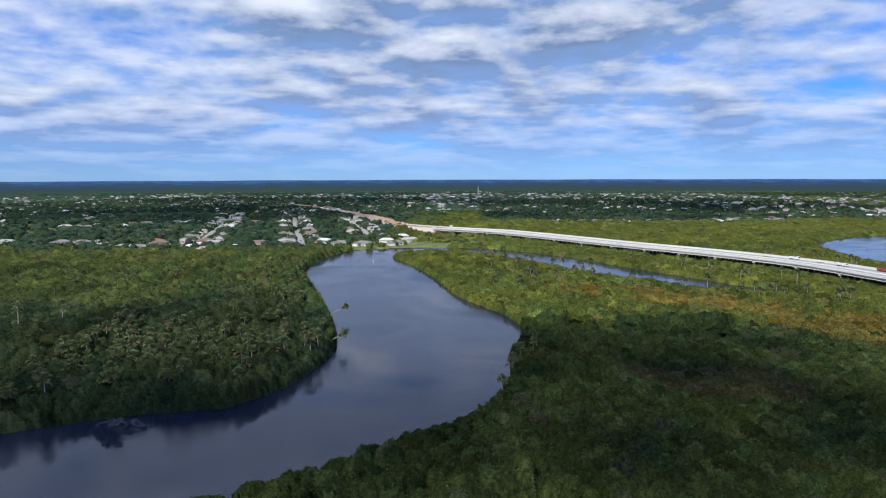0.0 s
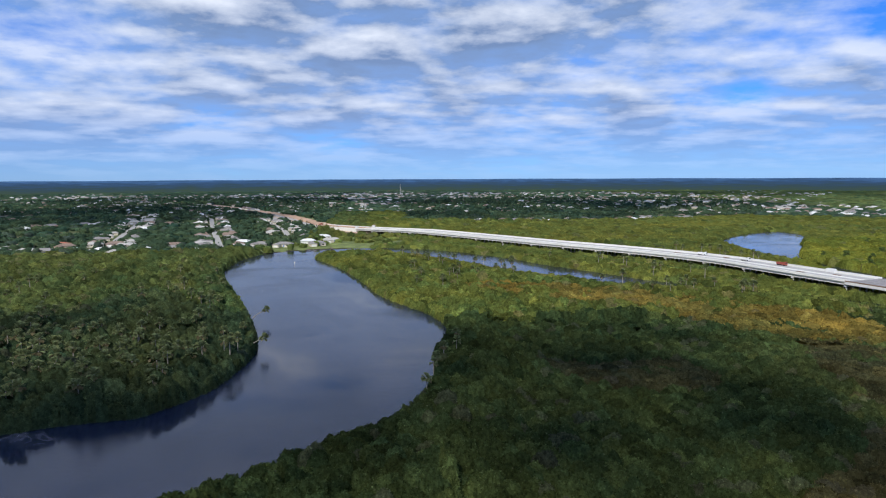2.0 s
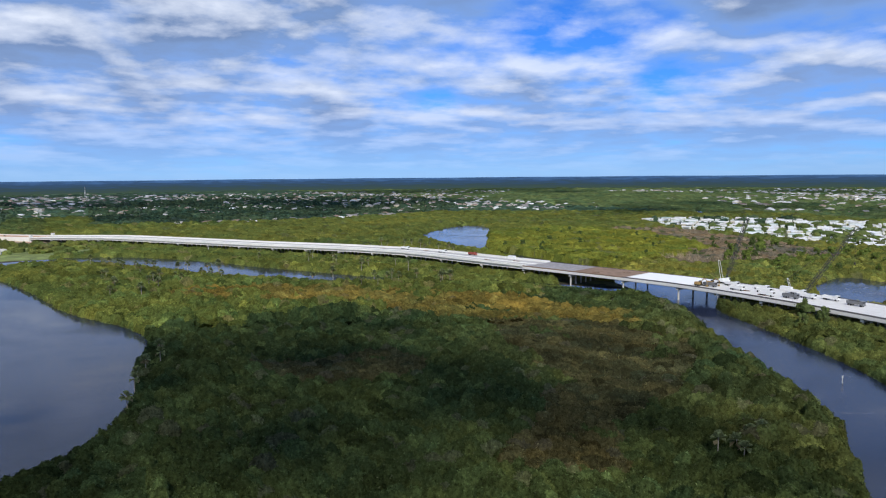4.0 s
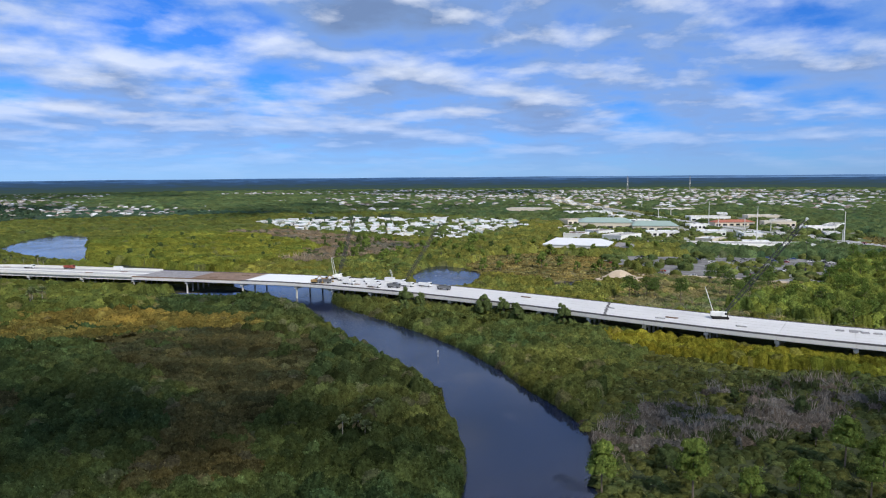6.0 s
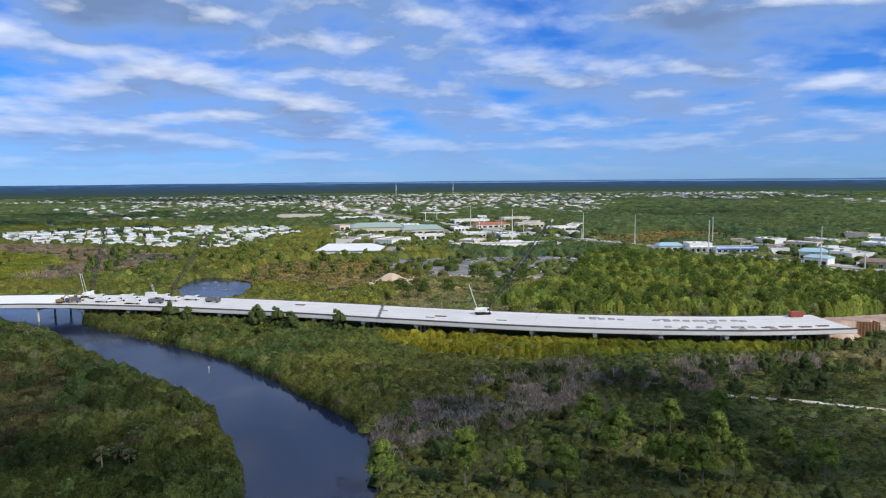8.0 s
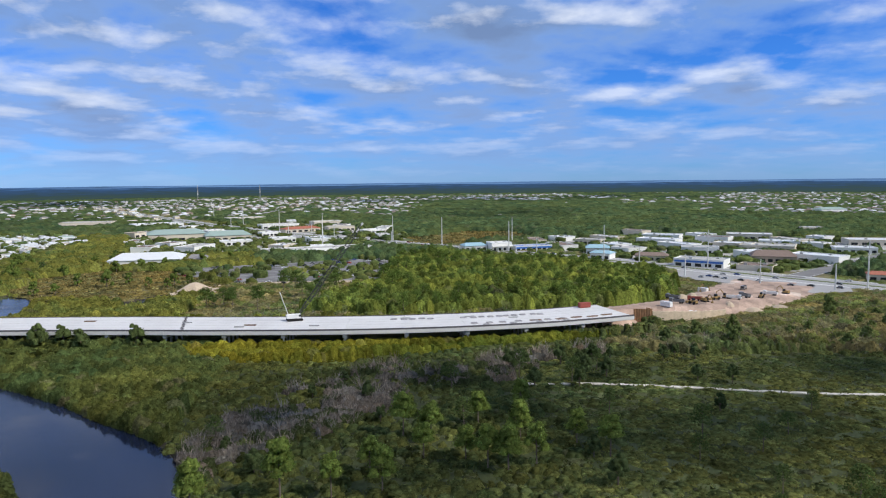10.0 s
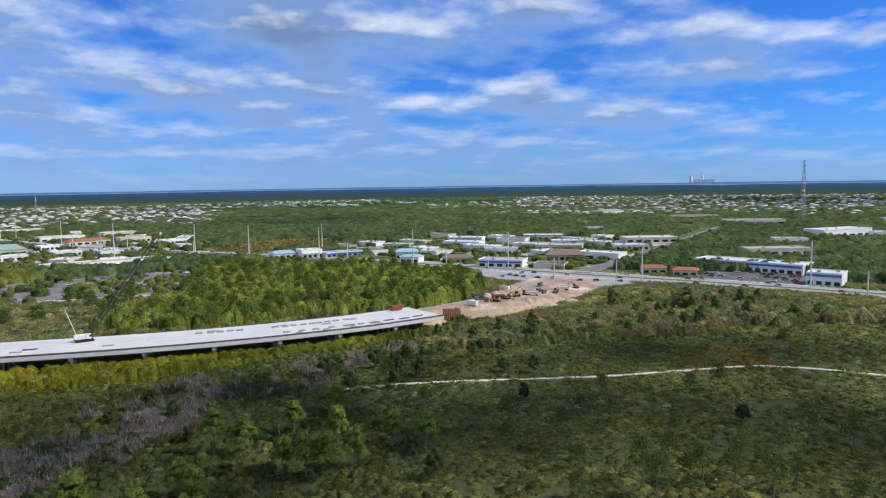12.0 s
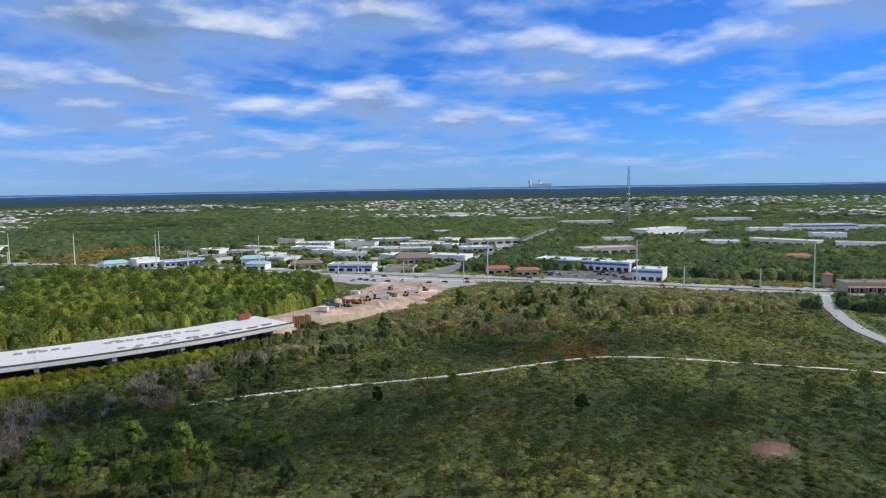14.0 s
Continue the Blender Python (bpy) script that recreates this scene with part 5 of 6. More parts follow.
for x, y, w, d, h, a, roof in ((484, -690, 40, 22, 6, -140, METALROOF), (372, -770, 46, 20, 6, -150, FLATROOF), (560, -905, 52, 24, 7, -130, METALROOF), (590, -640, 36, 20, 6, -125, FLATROOF), (600, -815, 40, 20, 6, -120, METALROOF), (498, -1035, 60, 22, 7, -140, METALROOF)):
    hall("warehouse", x, y, w, d, h, a, WHITE, roof, "pale flat-roofed hall in a paved yard among woods")
tower = thing("plaza_tower", "small tan tower with a terracotta cap at the plaza", "tower", at=pose(250, -478, 0.5, 0, 0, -130))
part("wall", Build().box(0, 0, 0, 5, 5, 9), TANWALL, tower)
part("roof", Build().hip(0, 0, 9, 5, 5, 2.4, 0, 0.8, 0.02), TILEROOF, tower)


def far_roofs():
    """Distant houses too many to count: small bodies with hip roofs in many colours."""
    x, y = scatter(1350, 3300, 0.0, 28, -160, 40)
    r = np.hypot(x, y)
    keep = (rng.random(len(x)) < built(x, y) * 0.6) & (water_gap(x, y) > 12)
    for s in STREETS:
        keep &= near_line(x, y, s)[0] > 12
    walls, roofs = Build(), [Build() for _ in range(5)]
    for a, b in zip(x[keep], y[keep]):
        muted = math.degrees(math.atan2(-a, b)) > -32
        w, d, t = pick.uniform(9, 16), pick.uniform(8, 11), pick.choice((0.2, 1.77, 0.9, 2.4)) + pick.uniform(-0.2, 0.2)
        up = pick.uniform(3.2, 4.6)
        walls.box(a, b, 0.3, w, d, up, t)
        roofs[pick.choice((1, 1, 4, 4, 3, 3, 0) if muted else (0, 2, 1, 3, 1, 4, 3))].hip(a, b, 0.3 + up, w, d, 2.2, t, 0.5, 0.5)
    ob = new("far_houses", walls.mesh("far_houses", CREAM))
    tagged(ob, "distant pale houses scattered among woods", "houses", kind="stuff")
    for bld, m, word in zip(roofs, (METALROOF, GREYROOF, METALROOF, FLATROOF, BROWNROOF), ("white", "grey", "pale", "light grey", "brown")):
        ob = new("far_roofs", bld.mesh("far_roofs", m))
        tagged(ob, word + " roofs of distant houses among woods", "roofs", kind="stuff")


far_roofs()


# ---- poles and masts ----
def power_pole(tall):
    ob = thing("power_pole", "", "utility pole", "power poles along the highway")
    part("shaft", Build().beam((0, 0, -0.5), (0, 0, tall), 0.62, 0.3, 8), CONCRETE, ob)
    for k, z in enumerate((0.96, 0.87, 0.78)):
        part("arm", Build().beam((0, 0, tall * z), (1.9 if k % 2 else -1.9, 0, tall * z + 0.5), 0.09), STEEL, ob)
    return ob


tallpole, lowpole = power_pole(32.0), power_pole(17.0)
POLES = [(781, 66), (784, -68), (832, -13), (923, 78), (753, -143), (611, -201), (534, -262), (422, -317), (345, -396), (250, -462), (1053, 153), (1217, 238), (140, -555), (690, -128), (1400, 330)]
for k, (x, y) in enumerate(POLES):
    ob = tallpole if k == 0 else copy_thing(tallpole, pose(x, y, 0.5))
    ob.matrix_basis = pose(x, y, 0.5, 0, 0, 40)
    tagged(ob, "tall pale concrete power pole beside the highway")
for k, (x, y) in enumerate(((421, -294), (787, -11), (300, -392), (500, -228), (560, -215), (660, -150), (262, -420), (880, 60), (980, 130), (1000, 100), (1130, 240), (455, -262))):
    ob = lowpole if k == 0 else copy_thing(lowpole, pose(x, y, 0.5))
    ob.matrix_basis = pose(x, y, 0.5, 0, 0, 40)
    tagged(ob, "short weathered utility pole beside the highway")


def mast(x, y, tall, wide, label):
    ob = thing("radio_mast", label, "radio mast", at=pose(x, y, 0))
    legs = [(math.cos(a), math.sin(a)) for a in (0.3, 2.39, 4.49)]
    for u, w in legs:
        part("leg", Build().beam((u * wide, w * wide, 0), (u * wide * 0.16, w * wide * 0.16, tall), wide * 0.075, wide * 0.05, 5), STEEL, ob)
    lace = Build()
    n = 16
    for i in range(n):
        z0, z1 = tall * i / n, tall * (i + 1) / n
        k0, k1 = wide * (1 - 0.84 * i / n), wide * (1 - 0.84 * (i + 1) / n)
        for j in range(3):
            a, c = legs[j], legs[(j + 1) % 3]
            lace.beam((a[0] * k0, a[1] * k0, z0), (c[0] * k1, c[1] * k1, z1), wide * 0.035, sides=4)
            lace.beam((a[0] * k1, a[1] * k1, z1), (c[0] * k1, c[1] * k1, z1), wide * 0.035, sides=4)
    part("bracing", lace, STEEL, ob)
    for z in (0.5, 0.42, 0.62):
        part("antenna_ring", Build().beam((0, 0, tall * z), (0, 0, tall * z + 2.5), wide * (0.55 - 0.35 * z), sides=9), WHITE, ob)
    return ob


mast(881, -976, 103, 6.0, "tall grey lattice radio mast above the woods")
mast(2724, 700, 62, 5.0, "far grey lattice mast on the horizon")
mast(3070, 528, 62, 5.0, "far grey lattice mast above the woods")
mast(134, 2775, 42, 4.0, "far slim mast beyond the suburb")


# ---- vehicles ----
def car(paint):
    ob = thing("car", "", "car", "cars on the roads")
    body = Build().box(0, 0, 0.32, 4.5, 1.8, 0.62).box(-0.25, 0, 1.494, 1.85, 1.18, 0.05)
    part("body", body, paint, ob)
    part("cabin", Build().box(-0.25, 0, 0.94, 2.6, 1.62, 0.55, 0, 0.74), GLASS, ob)
    for u in (-1.4, 1.4):
        for w in (-0.82, 0.82):
            part("wheel", Build().beam((u, w - 0.12, 0.33), (u, w + 0.12, 0.33), 0.33, sides=10), RUBBER, ob)
    return ob


CARS = [car(p) for p in CARPAINT]
PAINTS = ("white", "silver", "black", "red", "blue", "grey")
car_used = [0] * len(CARS)


def set_car(x, y, z, turn, k=None, where="on the road"):
    k = pick.choice((0, 0, 1, 2, 2, 3, 4, 5, 5)) if k is None else k
    m = pose(x, y, z, 0, 0, math.degrees(turn))
    ob = CARS[k]
    if car_used[k]:
        ob = copy_thing(ob, m)
    else:
        ob.matrix_basis = m
    car_used[k] += 1
    return tagged(ob, "small " + PAINTS[k] + " car " + where, "car", "cars on the roads")


h_run = np.concatenate([[0], np.cumsum(np.hypot(*np.diff(HIGHWAY, axis=0).T))])
for _ in range(60):
    s, lane = pick.uniform(480, 1700), pick.choice((-11.5, -8, -4.6, 4.6, 8, 11.5))
    x, y = np.interp(s, h_run, HIGHWAY[:, 0]), np.interp(s, h_run, HIGHWAY[:, 1])
    x2, y2 = np.interp(s + 3, h_run, HIGHWAY[:, 0]), np.interp(s + 3, h_run, HIGHWAY[:, 1])
    a = math.atan2(y2 - y, x2 - x)
    px, py = x - math.sin(a) * lane, y + math.cos(a) * lane
    if free(px, py, 7):
        taken.append((px, py))
        set_car(px, py, 1.0, a + (math.pi if lane > 0 else 0), None, "on the highway")
for x, y in ((488, -235), (492, -243), (485, -245), (478, -248), (500, -258), (468, -255), (464, -266), (441, -276), (436, -287), (425, -300)):
    set_car(x, y, 0.985, radians(34 + pick.uniform(-8, 8)), pick.choice((2, 5, 2, 4, 1, 0)), "waiting at the junction")
for plan, axis_deg, n in (("car_park", -72, 74), ("car_park_two", -150, 36)):
    c = np.array(PLANS[plan])
    lo, hi = c.min(0), c.max(0)
    for _ in range(n * 3):
        if n == 0:
            break
        x, y = pick.uniform(lo[0], hi[0]), pick.uniform(lo[1], hi[1])
        if inside(np.array([x]), np.array([y]), PLANS[plan])[0] and free(x, y, 3.6):
            taken.append((x, y))
            n -= 1
            set_car(x, y, 0.72, radians(axis_deg) + pick.choice((0, math.pi)), None, "parked in the car park")


# ---- building site ----
def crane(x, y, z, turn, reach, rise, label):
    """A crawler crane whose lattice boom reaches out and up."""
    ob = thing("crane", label, "crane", at=pose(x, y, z, 0, 0, turn))
    for w in (-2.1, 2.1):
        part("track", Build().box(0, w, 0, 6.4, 0.9, 1.1).beam((-3.2, w - 0.45, 0.55), (-3.2, w + 0.45, 0.55), 0.55, sides=10).beam((3.2, w - 0.45, 0.55), (3.2, w + 0.45, 0.55), 0.55, sides=10), RUBBER, ob)
    part("house", Build().box(-0.9, 0, 1.2, 4.8, 2.9, 1.8).box(-3.4, 0, 1.3, 1.0, 3.0, 1.5), WHITE, ob)
    cab = part("cab", Build().box(1.8, -1.3, 1.2, 2.0, 1.4, 2.1, 0, 0.9), WHITE, ob)
    part("window", Build().box(2.4, -1.3, 2.0, 1.1, 1.46, 1.0), GLASS, cab)
    part("gantry", Build().beam((-3, 0.8, 3.2), (-6.5, 0.5, 14), 0.13).beam((-3, -0.8, 3.2), (-6.5, -0.5, 14), 0.13).beam((-6.5, -0.6, 14), (-6.5, 0.6, 14), 0.2), WHITE, ob)
    boom = Build()
    a, b = Vector((1.5, 0, 1.8)), Vector((1.5 + reach, 0, 1.8 + rise))
    d = (b - a).normalized()
    up = d.cross(Vector((0, 1, 0))).normalized()
    n = 26
    corner = [(0.85, 0.8), (-0.85, 0.8), (-0.85, -0.8), (0.85, -0.8)]

    def at(i, j):
        k = 0.25 + 0.75 * min(1, min(i, n - i) / 4)
        u, w = corner[j % 4]
        return a + (b - a) * (i / n) + Vector((0, u * k, 0)) + up * (w * k)

    for i in range(n):
        for j in range(4):
            boom.beam(at(i, j), at(i + 1, j), 0.12, sides=4)
            boom.beam(at(i, j), at(i + 1, j + 1), 0.06, sides=4)
    part("boom", boom, DARKSTEEL, ob, "dark lattice boom")
    part("boom_tip", Build().beam(a + (b - a) * 0.90, a + (b - a) * 0.94, 0.55, 0.5, 6).beam(a + (b - a) * 0.97, b, 0.4, 0.6, 6), WHITE, ob)
    part("pendant", Build().beam((-6.5, 0, 14), b, 0.07, sides=4), DARKSTEEL, ob)
    part("hook_line", Build().beam(b, b - Vector((0, 0, rise * 0.5)), 0.05, sides=4).box(b.x, b.y, b.z - rise * 0.5 - 1.2, 0.7, 0.5, 1.2), DARKSTEEL, ob)
    return ob


def on_deck(s, u):
    p, d, left = deck_at(s)
    q = p + left * u
    return q.x, q.y, q.z, math.degrees(math.atan2(d.y, d.x))


def deck_near(y):
    """How far along the bridge its middle has that y."""
    return float(np.interp(-y, -BRIDGE[:, 1], B_LEN))


sx, sy, sz, sa = on_deck(deck_near(42), 8)
crane(sx, sy, sz + 0.004, -75, 33, 44, "white crawler crane with a dark lattice boom on the deck")
sx, sy, sz, sa = on_deck(768, 9)
crane(sx, sy, sz + 0.004, 8, 22, 36, "crawler crane with a dark boom beside the open span")
sx, sy, sz, sa = on_deck(800, 29)
crane(sx, sy, 0.6, -20, 34, 40, "crawler crane with a long boom behind the bridge")


def excavator():
    ob = thing("excavator", "", "excavator", "machines on the building site")
    for w in (-1.2, 1.2):
        part("track", Build().box(0, w, 0, 3.6, 0.6, 0.8), RUBBER, ob)
    part("house", Build().box(-0.5, 0, 0.85, 3.4, 2.6, 1.3, 0, 0.92), YELLOW, ob)
    part("cab", Build().box(0.6, 0.75, 1.2, 1.5, 1.0, 1.7, 0, 0.9), GLASS, ob)
    part("boom", Build().beam((0.9, -0.3, 1.7), (3.6, -0.3, 4.6), 0.28).beam((3.6, -0.3, 4.6), (6.0, -0.3, 3.0), 0.22), YELLOW, ob)
    part("stick", Build().beam((6.0, -0.3, 3.0), (5.6, -0.3, 0.9), 0.18).box(5.6, -0.3, 0.1, 1.0, 0.9, 0.9), YELLOW, ob)
    return ob


def loader():
    ob = thing("loader", "", "loader", "machines on the building site")
    for u in (-1.6, 1.6):
        for w in (-1.0, 1.0):
            part("wheel", Build().beam((u, w - 0.3, 0.75), (u, w + 0.3, 0.75), 0.75, sides=12), RUBBER, ob)
    part("body", Build().box(-1.0, 0, 0.9, 3.6, 1.7, 1.2, 0, 0.9).box(1.6, 0, 0.9, 1.6, 1.2, 0.8), YELLOW, ob)
    part("cab", Build().box(-0.2, 0, 2.0, 1.4, 1.4, 1.3, 0, 0.88), GLASS, ob)
    part("bucket", Build().box(4.0, 0, 0.2, 1.1, 2.6, 1.0).beam((1.6, 0.6, 1.6), (4.0, 0.6, 0.8), 0.14).beam((1.6, -0.6, 1.6), (4.0, -0.6, 0.8), 0.14), YELLOW, ob)
    return ob


def truck(color):
    ob = thing("truck", "", "truck", "machines on the building site")
    part("cab", Build().box(3.2, 0, 0.6, 1.9, 2.3, 2.2, 0, 0.93), color, ob)
    part("bed", Build().box(-1.0, 0, 0.9, 6.0, 2.4, 0.3).box(-1.0, -1.15, 1.2, 6.0, 0.12, 1.1).box(-1.0, 1.15, 1.2, 6.0, 0.12, 1.1).box(1.95, 0, 1.2, 0.12, 2.3, 1.3).box(-3.95, 0, 1.2, 0.12, 2.3, 1.1), color, ob)
    part("windscreen", Build().box(4.12, 0, 1.7, 0.12, 1.9, 0.8), GLASS, ob)
    for u in (-3.0, -1.8, 3.1):
        for w in (-1.05, 1.05):
            part("wheel", Build().beam((u, w - 0.15, 0.5), (u, w + 0.15, 0.5), 0.5, sides=10), RUBBER, ob)
    return ob


REBAR = material("grey reinforcing steel", (0.36, 0.355, 0.36), 0.8, 0.1, 0.4, 0.6, 9, 0.2)


def stack(mat, label, n=4, length=9.0):
    ob = thing("material_stack", label, "building material", "stacks on the bridge deck")
    for i in range(n):
        part("bar", Build().box(0.2 * (i % 2), (i - n / 2) * 0.44, 0, length * (0.8 + 0.2 * ((i * 37) % 5) / 5), 0.2, 0.16 + 0.12 * (i % 3)), mat, ob)
    return ob


def container(paint, label):
    ob = thing("container", label, "container", "containers on the building site")
    part("box", Build().box(0, 0, 0.15, 6.1, 2.4, 2.45), paint, ob)
    for i in range(10):
        part("rib", Build().box(-2.7 + i * 0.6, -1.22, 0.25, 0.3, 0.06, 2.2), paint, ob)
    part("roof", Build().box(0, 0, 2.604, 6.0, 2.3, 0.06), paint, ob)
    return ob


def place(kind, spots, label, lift=0.004):
    for k, (x, y, z, a) in enumerate(spots):
        m = pose(x, y, z + lift, 0, 0, a)
        ob = kind if k == 0 else copy_thing(kind, m)
        ob.matrix_basis = m
        tagged(ob, label)


def east_floor(x, y):
    xs, ys = np.array([x], float), np.array([y], float)
    g = float(np.clip(-spread_east(xs, ys) / 9, 0, 1)[0] * np.interp(near_line(xs, ys, EAST)[2], *EAST_FILL)[0])
    return 0.55 + g


def yard(x, y, a):
    return (x, y, max(east_floor(x, y) + 0.05, 0.6), a)


place(excavator(), [yard(385, -202, 40), yard(370, -182, 200), yard(419, -206, 120), yard(404, -250, 30), on_deck(764, -10), on_deck(767, -3), (-60, 1050, 1.2, 30), (-110, 1180, 1.2, 60)], "dusty yellow tracked excavator on the building site")
place(loader(), [yard(361, -171, 20), yard(386, -224, -40), yard(378, -192, 100), (-42, 1010, 1.3, 80), (-95, 1130, 1.2, 10)], "dusty yellow wheel loader on bare earth")
place(truck(CARPAINT[0]), [yard(397, -236, 50), yard(380, -204, 230), on_deck(776, 4), on_deck(786, -6), on_deck(793, 6), on_deck(799, -1), on_deck(806, -9), on_deck(812, 9), on_deck(822, 2), on_deck(831, 7), on_deck(deck_near(540), 8), on_deck(deck_near(500), 6)], "white flatbed site truck")
place(truck(CARPAINT[5]), [yard(423, -233, 140), yard(388, -215, 10), yard(364, -163, 60), yard(381, -168, 40), on_deck(770, -8), on_deck(817, -5), on_deck(846, 3)], "grey site truck with a tipping bed")
place(truck(RED), [yard(374, -178, 70), on_deck(deck_near(470), 10), (-70, 1075, 1.3, 60)], "red site truck on the building site")
place(container(RED, ""), [on_deck(B_END - 10, 12.5)], "dull red steel container beside the wood")
place(container(CARPAINT[0], ""), [yard(417, -203, 35), yard(352, -152, 35), on_deck(803, 13), on_deck(deck_near(430), 11)], "white site office container")
bundle_rows = [(s0, 6.5) for s0 in np.arange(1043, 1064, 4.6)] + [(s0, 5.5) for s0 in np.arange(1077, 1117, 4.4)] + [(s0, -8.5) for s0 in np.arange(1079, 1127, 7.2)] + [(s0, -12.0) for s0 in np.arange(1084, 1124, 13.0)]
place(stack(REBAR, "grey bundles of reinforcing bars on the deck", 6, 3.4), [on_deck(s0 + pick.uniform(-0.7, 0.7), u + pick.uniform(-0.6, 0.6)) for s0, u in bundle_rows], "grey bundles of reinforcing bars on the deck")
place(stack(FORMWORK, "stacked timber on the deck", 5, 6), [on_deck(deck_near(-y0), u) for y0, u in ((72, -8), (84, -9), (92, -8), (100, -9), (108, -8), (-60, -3), (-140, 6), (-232, -9), (-246, -4), (-255, 3), (-330, 5), (-345, -8), (-420, 4), (-440, -5), (-520, 9), (-560, 6))], "stacked dark timber on the deck")
place(stack(STEEL, "grey stacked pipes on the deck", 4, 5), [on_deck(deck_near(y0), u) for y0, u in ((30, -5), (64, -7), (92, 3), (215, 6), (228, -9), (240, 10), (-44, 8), (-64, 1), (-12, 9))], "grey stacked pipes on the deck")


PALEWALL = material("pale timber and concrete lagging", (0.58, 0.47, 0.34), 0.9, 0, 0.3, 0.5, 9, 0.2)


def sheet_wall():
    """The steel sheet-pile and block wall that holds the east bank."""
    ob = thing("retaining_wall", "rusty sheet-pile wall with pale blocks at the bridge end", "wall", kind="structure")
    for k in range(14):
        part("sheet_pile", Build().box(338.5 - k * 0.16, -129.5 - k * 0.6, -0.5, 0.64, 0.35, 8.6, -1.83 + (0.4 if k % 2 else -0.4)), ORANGE, ob)
    for k in range(8):
        part("sheet_pile", Build().box(337.0 + k * 0.6, -138.2 + 0.15 * k, -0.5, 0.64, 0.35, 8.6, 0.24 + (0.4 if k % 2 else -0.4)), ORANGE, ob)
    for k in range(20):
        u = k / 19
        part("wall_panel", Build().box(336.6 + 3.4 * u + 11 * u * u, -139.5 - 44 * u, -0.4, 2.36, 0.5, 7.3 - 3.2 * u + 0.25 * (k % 2), -1.5 + 0.3 * u), PALEWALL, ob)
    for k in range(9):
        part("concrete_block", Build().box(340.5 + k * 1.0, -142 - k * 3.1, east_floor(340.5 + k, -142 - k * 3.1), 1.8, 1.2, 1.3 + 0.6 * (k % 2), -1.4 + 0.2 * (k % 3)), TARP if k % 3 else CONCRETE, ob)


def heap(name, x, y, r, h, mat, label, seed):
    b = Build()
    n, m = 18, 6
    q = random.Random(seed)
    wob = [q.uniform(0.75, 1.2) for _ in range(n)]
    b.v.append((x, y, 0.4 + h))
    for j in range(1, m + 1):
        for i in range(n):
            a = 2 * math.pi * i / n
            rr = r * j / m * (1 + (wob[i] - 1) * j / m)
            b.v.append((x + math.cos(a) * rr, y + math.sin(a) * rr, 0.4 + h * (0.5 + 0.5 * math.cos(math.pi * j / m)) - (0.4 if j == m else 0)))
    b.f += [(0, 1 + i, 1 + (i + 1) % n) for i in range(n)]
    for j in range(m - 1):
        for i in range(n):
            a, c = 1 + j * n + i, 1 + j * n + (i + 1) % n
            b.f.append((a, a + n, c + n, c))
    ob = new(name, b.mesh(name, mat))
    return tagged(ob, label, "sand pile")


sheet_wall()
heap("sand_pile", 484, 128, 15, 6, SAND, "large pale sand heap beside the pine wood", 1)
for k, (x, y, r, h) in enumerate(((391, -184, 8, 2.6), (384, -175, 9, 2.6), (361, -206, 8, 2.2), (366, -224, 8, 2.4), (364, -193, 6, 1.8), (-30, 990, 10, 3), (-98, 1160, 12, 4), (-60, 1080, 9, 3))):
    heap("earth_pile", x, y, r, h + max(0, east_floor(x, y) - 0.55 if y < 0 else 0.5), CLAY if k > 4 else SAND, "heap of pale graded earth on the building site", k + 3)


# ---- trees of their own ----
def limb_set(b, x, y, z, n, reach, rise, r, q):
    tips = []
    for i in range(n):
        a = 2 * math.pi * i / n + q.uniform(-0.5, 0.5)
        z0 = z - q.uniform(0, rise * 1.6)
        tip = (x + math.cos(a) * reach * q.uniform(0.6, 1), y + math.sin(a) * reach * q.uniform(0.6, 1), z0 + rise * q.uniform(0.5, 1.2))
        b.beam((x, y, z0), tip, r, r * 0.3, 5)
        tips.append(tip)
    return tips


def leaf_object(name, parent, pieces):
    ob = new(name, joined(name, pieces))
    ob.parent = parent
    return ob


def pine(seed, tall=11.0, tint=(0.060, 0.105, 0.026), shell=None):
    """A slash pine: bare trunk, short limbs, a flat-topped crown of needle tufts."""
    q = random.Random(seed)
    ob = thing("pine_tree", "", "tree", "pine trees in the scrub")
    t = Build()
    lean = q.uniform(-0.4, 0.4), q.uniform(-0.4, 0.4)
    mid = (lean[0] * 0.5, lean[1] * 0.5, tall * 0.5)
    top = (lean[0], lean[1], tall * 0.93)
    t.beam((0, 0, -0.4), mid, 0.2, 0.15, 7).beam(mid, top, 0.15, 0.05, 6)
    tips = []
    for k in range(4):
        tips += limb_set(t, lean[0] * (0.6 + 0.1 * k), lean[1] * (0.6 + 0.1 * k), tall * (0.56 + 0.12 * k), 5, tall * (0.27 - 0.05 * k), tall * 0.07, 0.06, q)
    tips.append(top)
    part("trunk", t, BARK, ob)
    p = np.array(tips)
    n = len(p)
    w = np.full(n, tall * 0.082) * rng.uniform(0.8, 1.3, n)
    leaf_object("crown", ob, crowns(p[:, 0], p[:, 1], p[:, 2] - w * 0.6, w * 1.6, w * 1.35, 44, w * 0.30, np.tile(np.array(tint), (n, 1)) * rng.uniform(0.8, 1.25, (n, 1)), 0.5, 0.2, shell))
    return ob


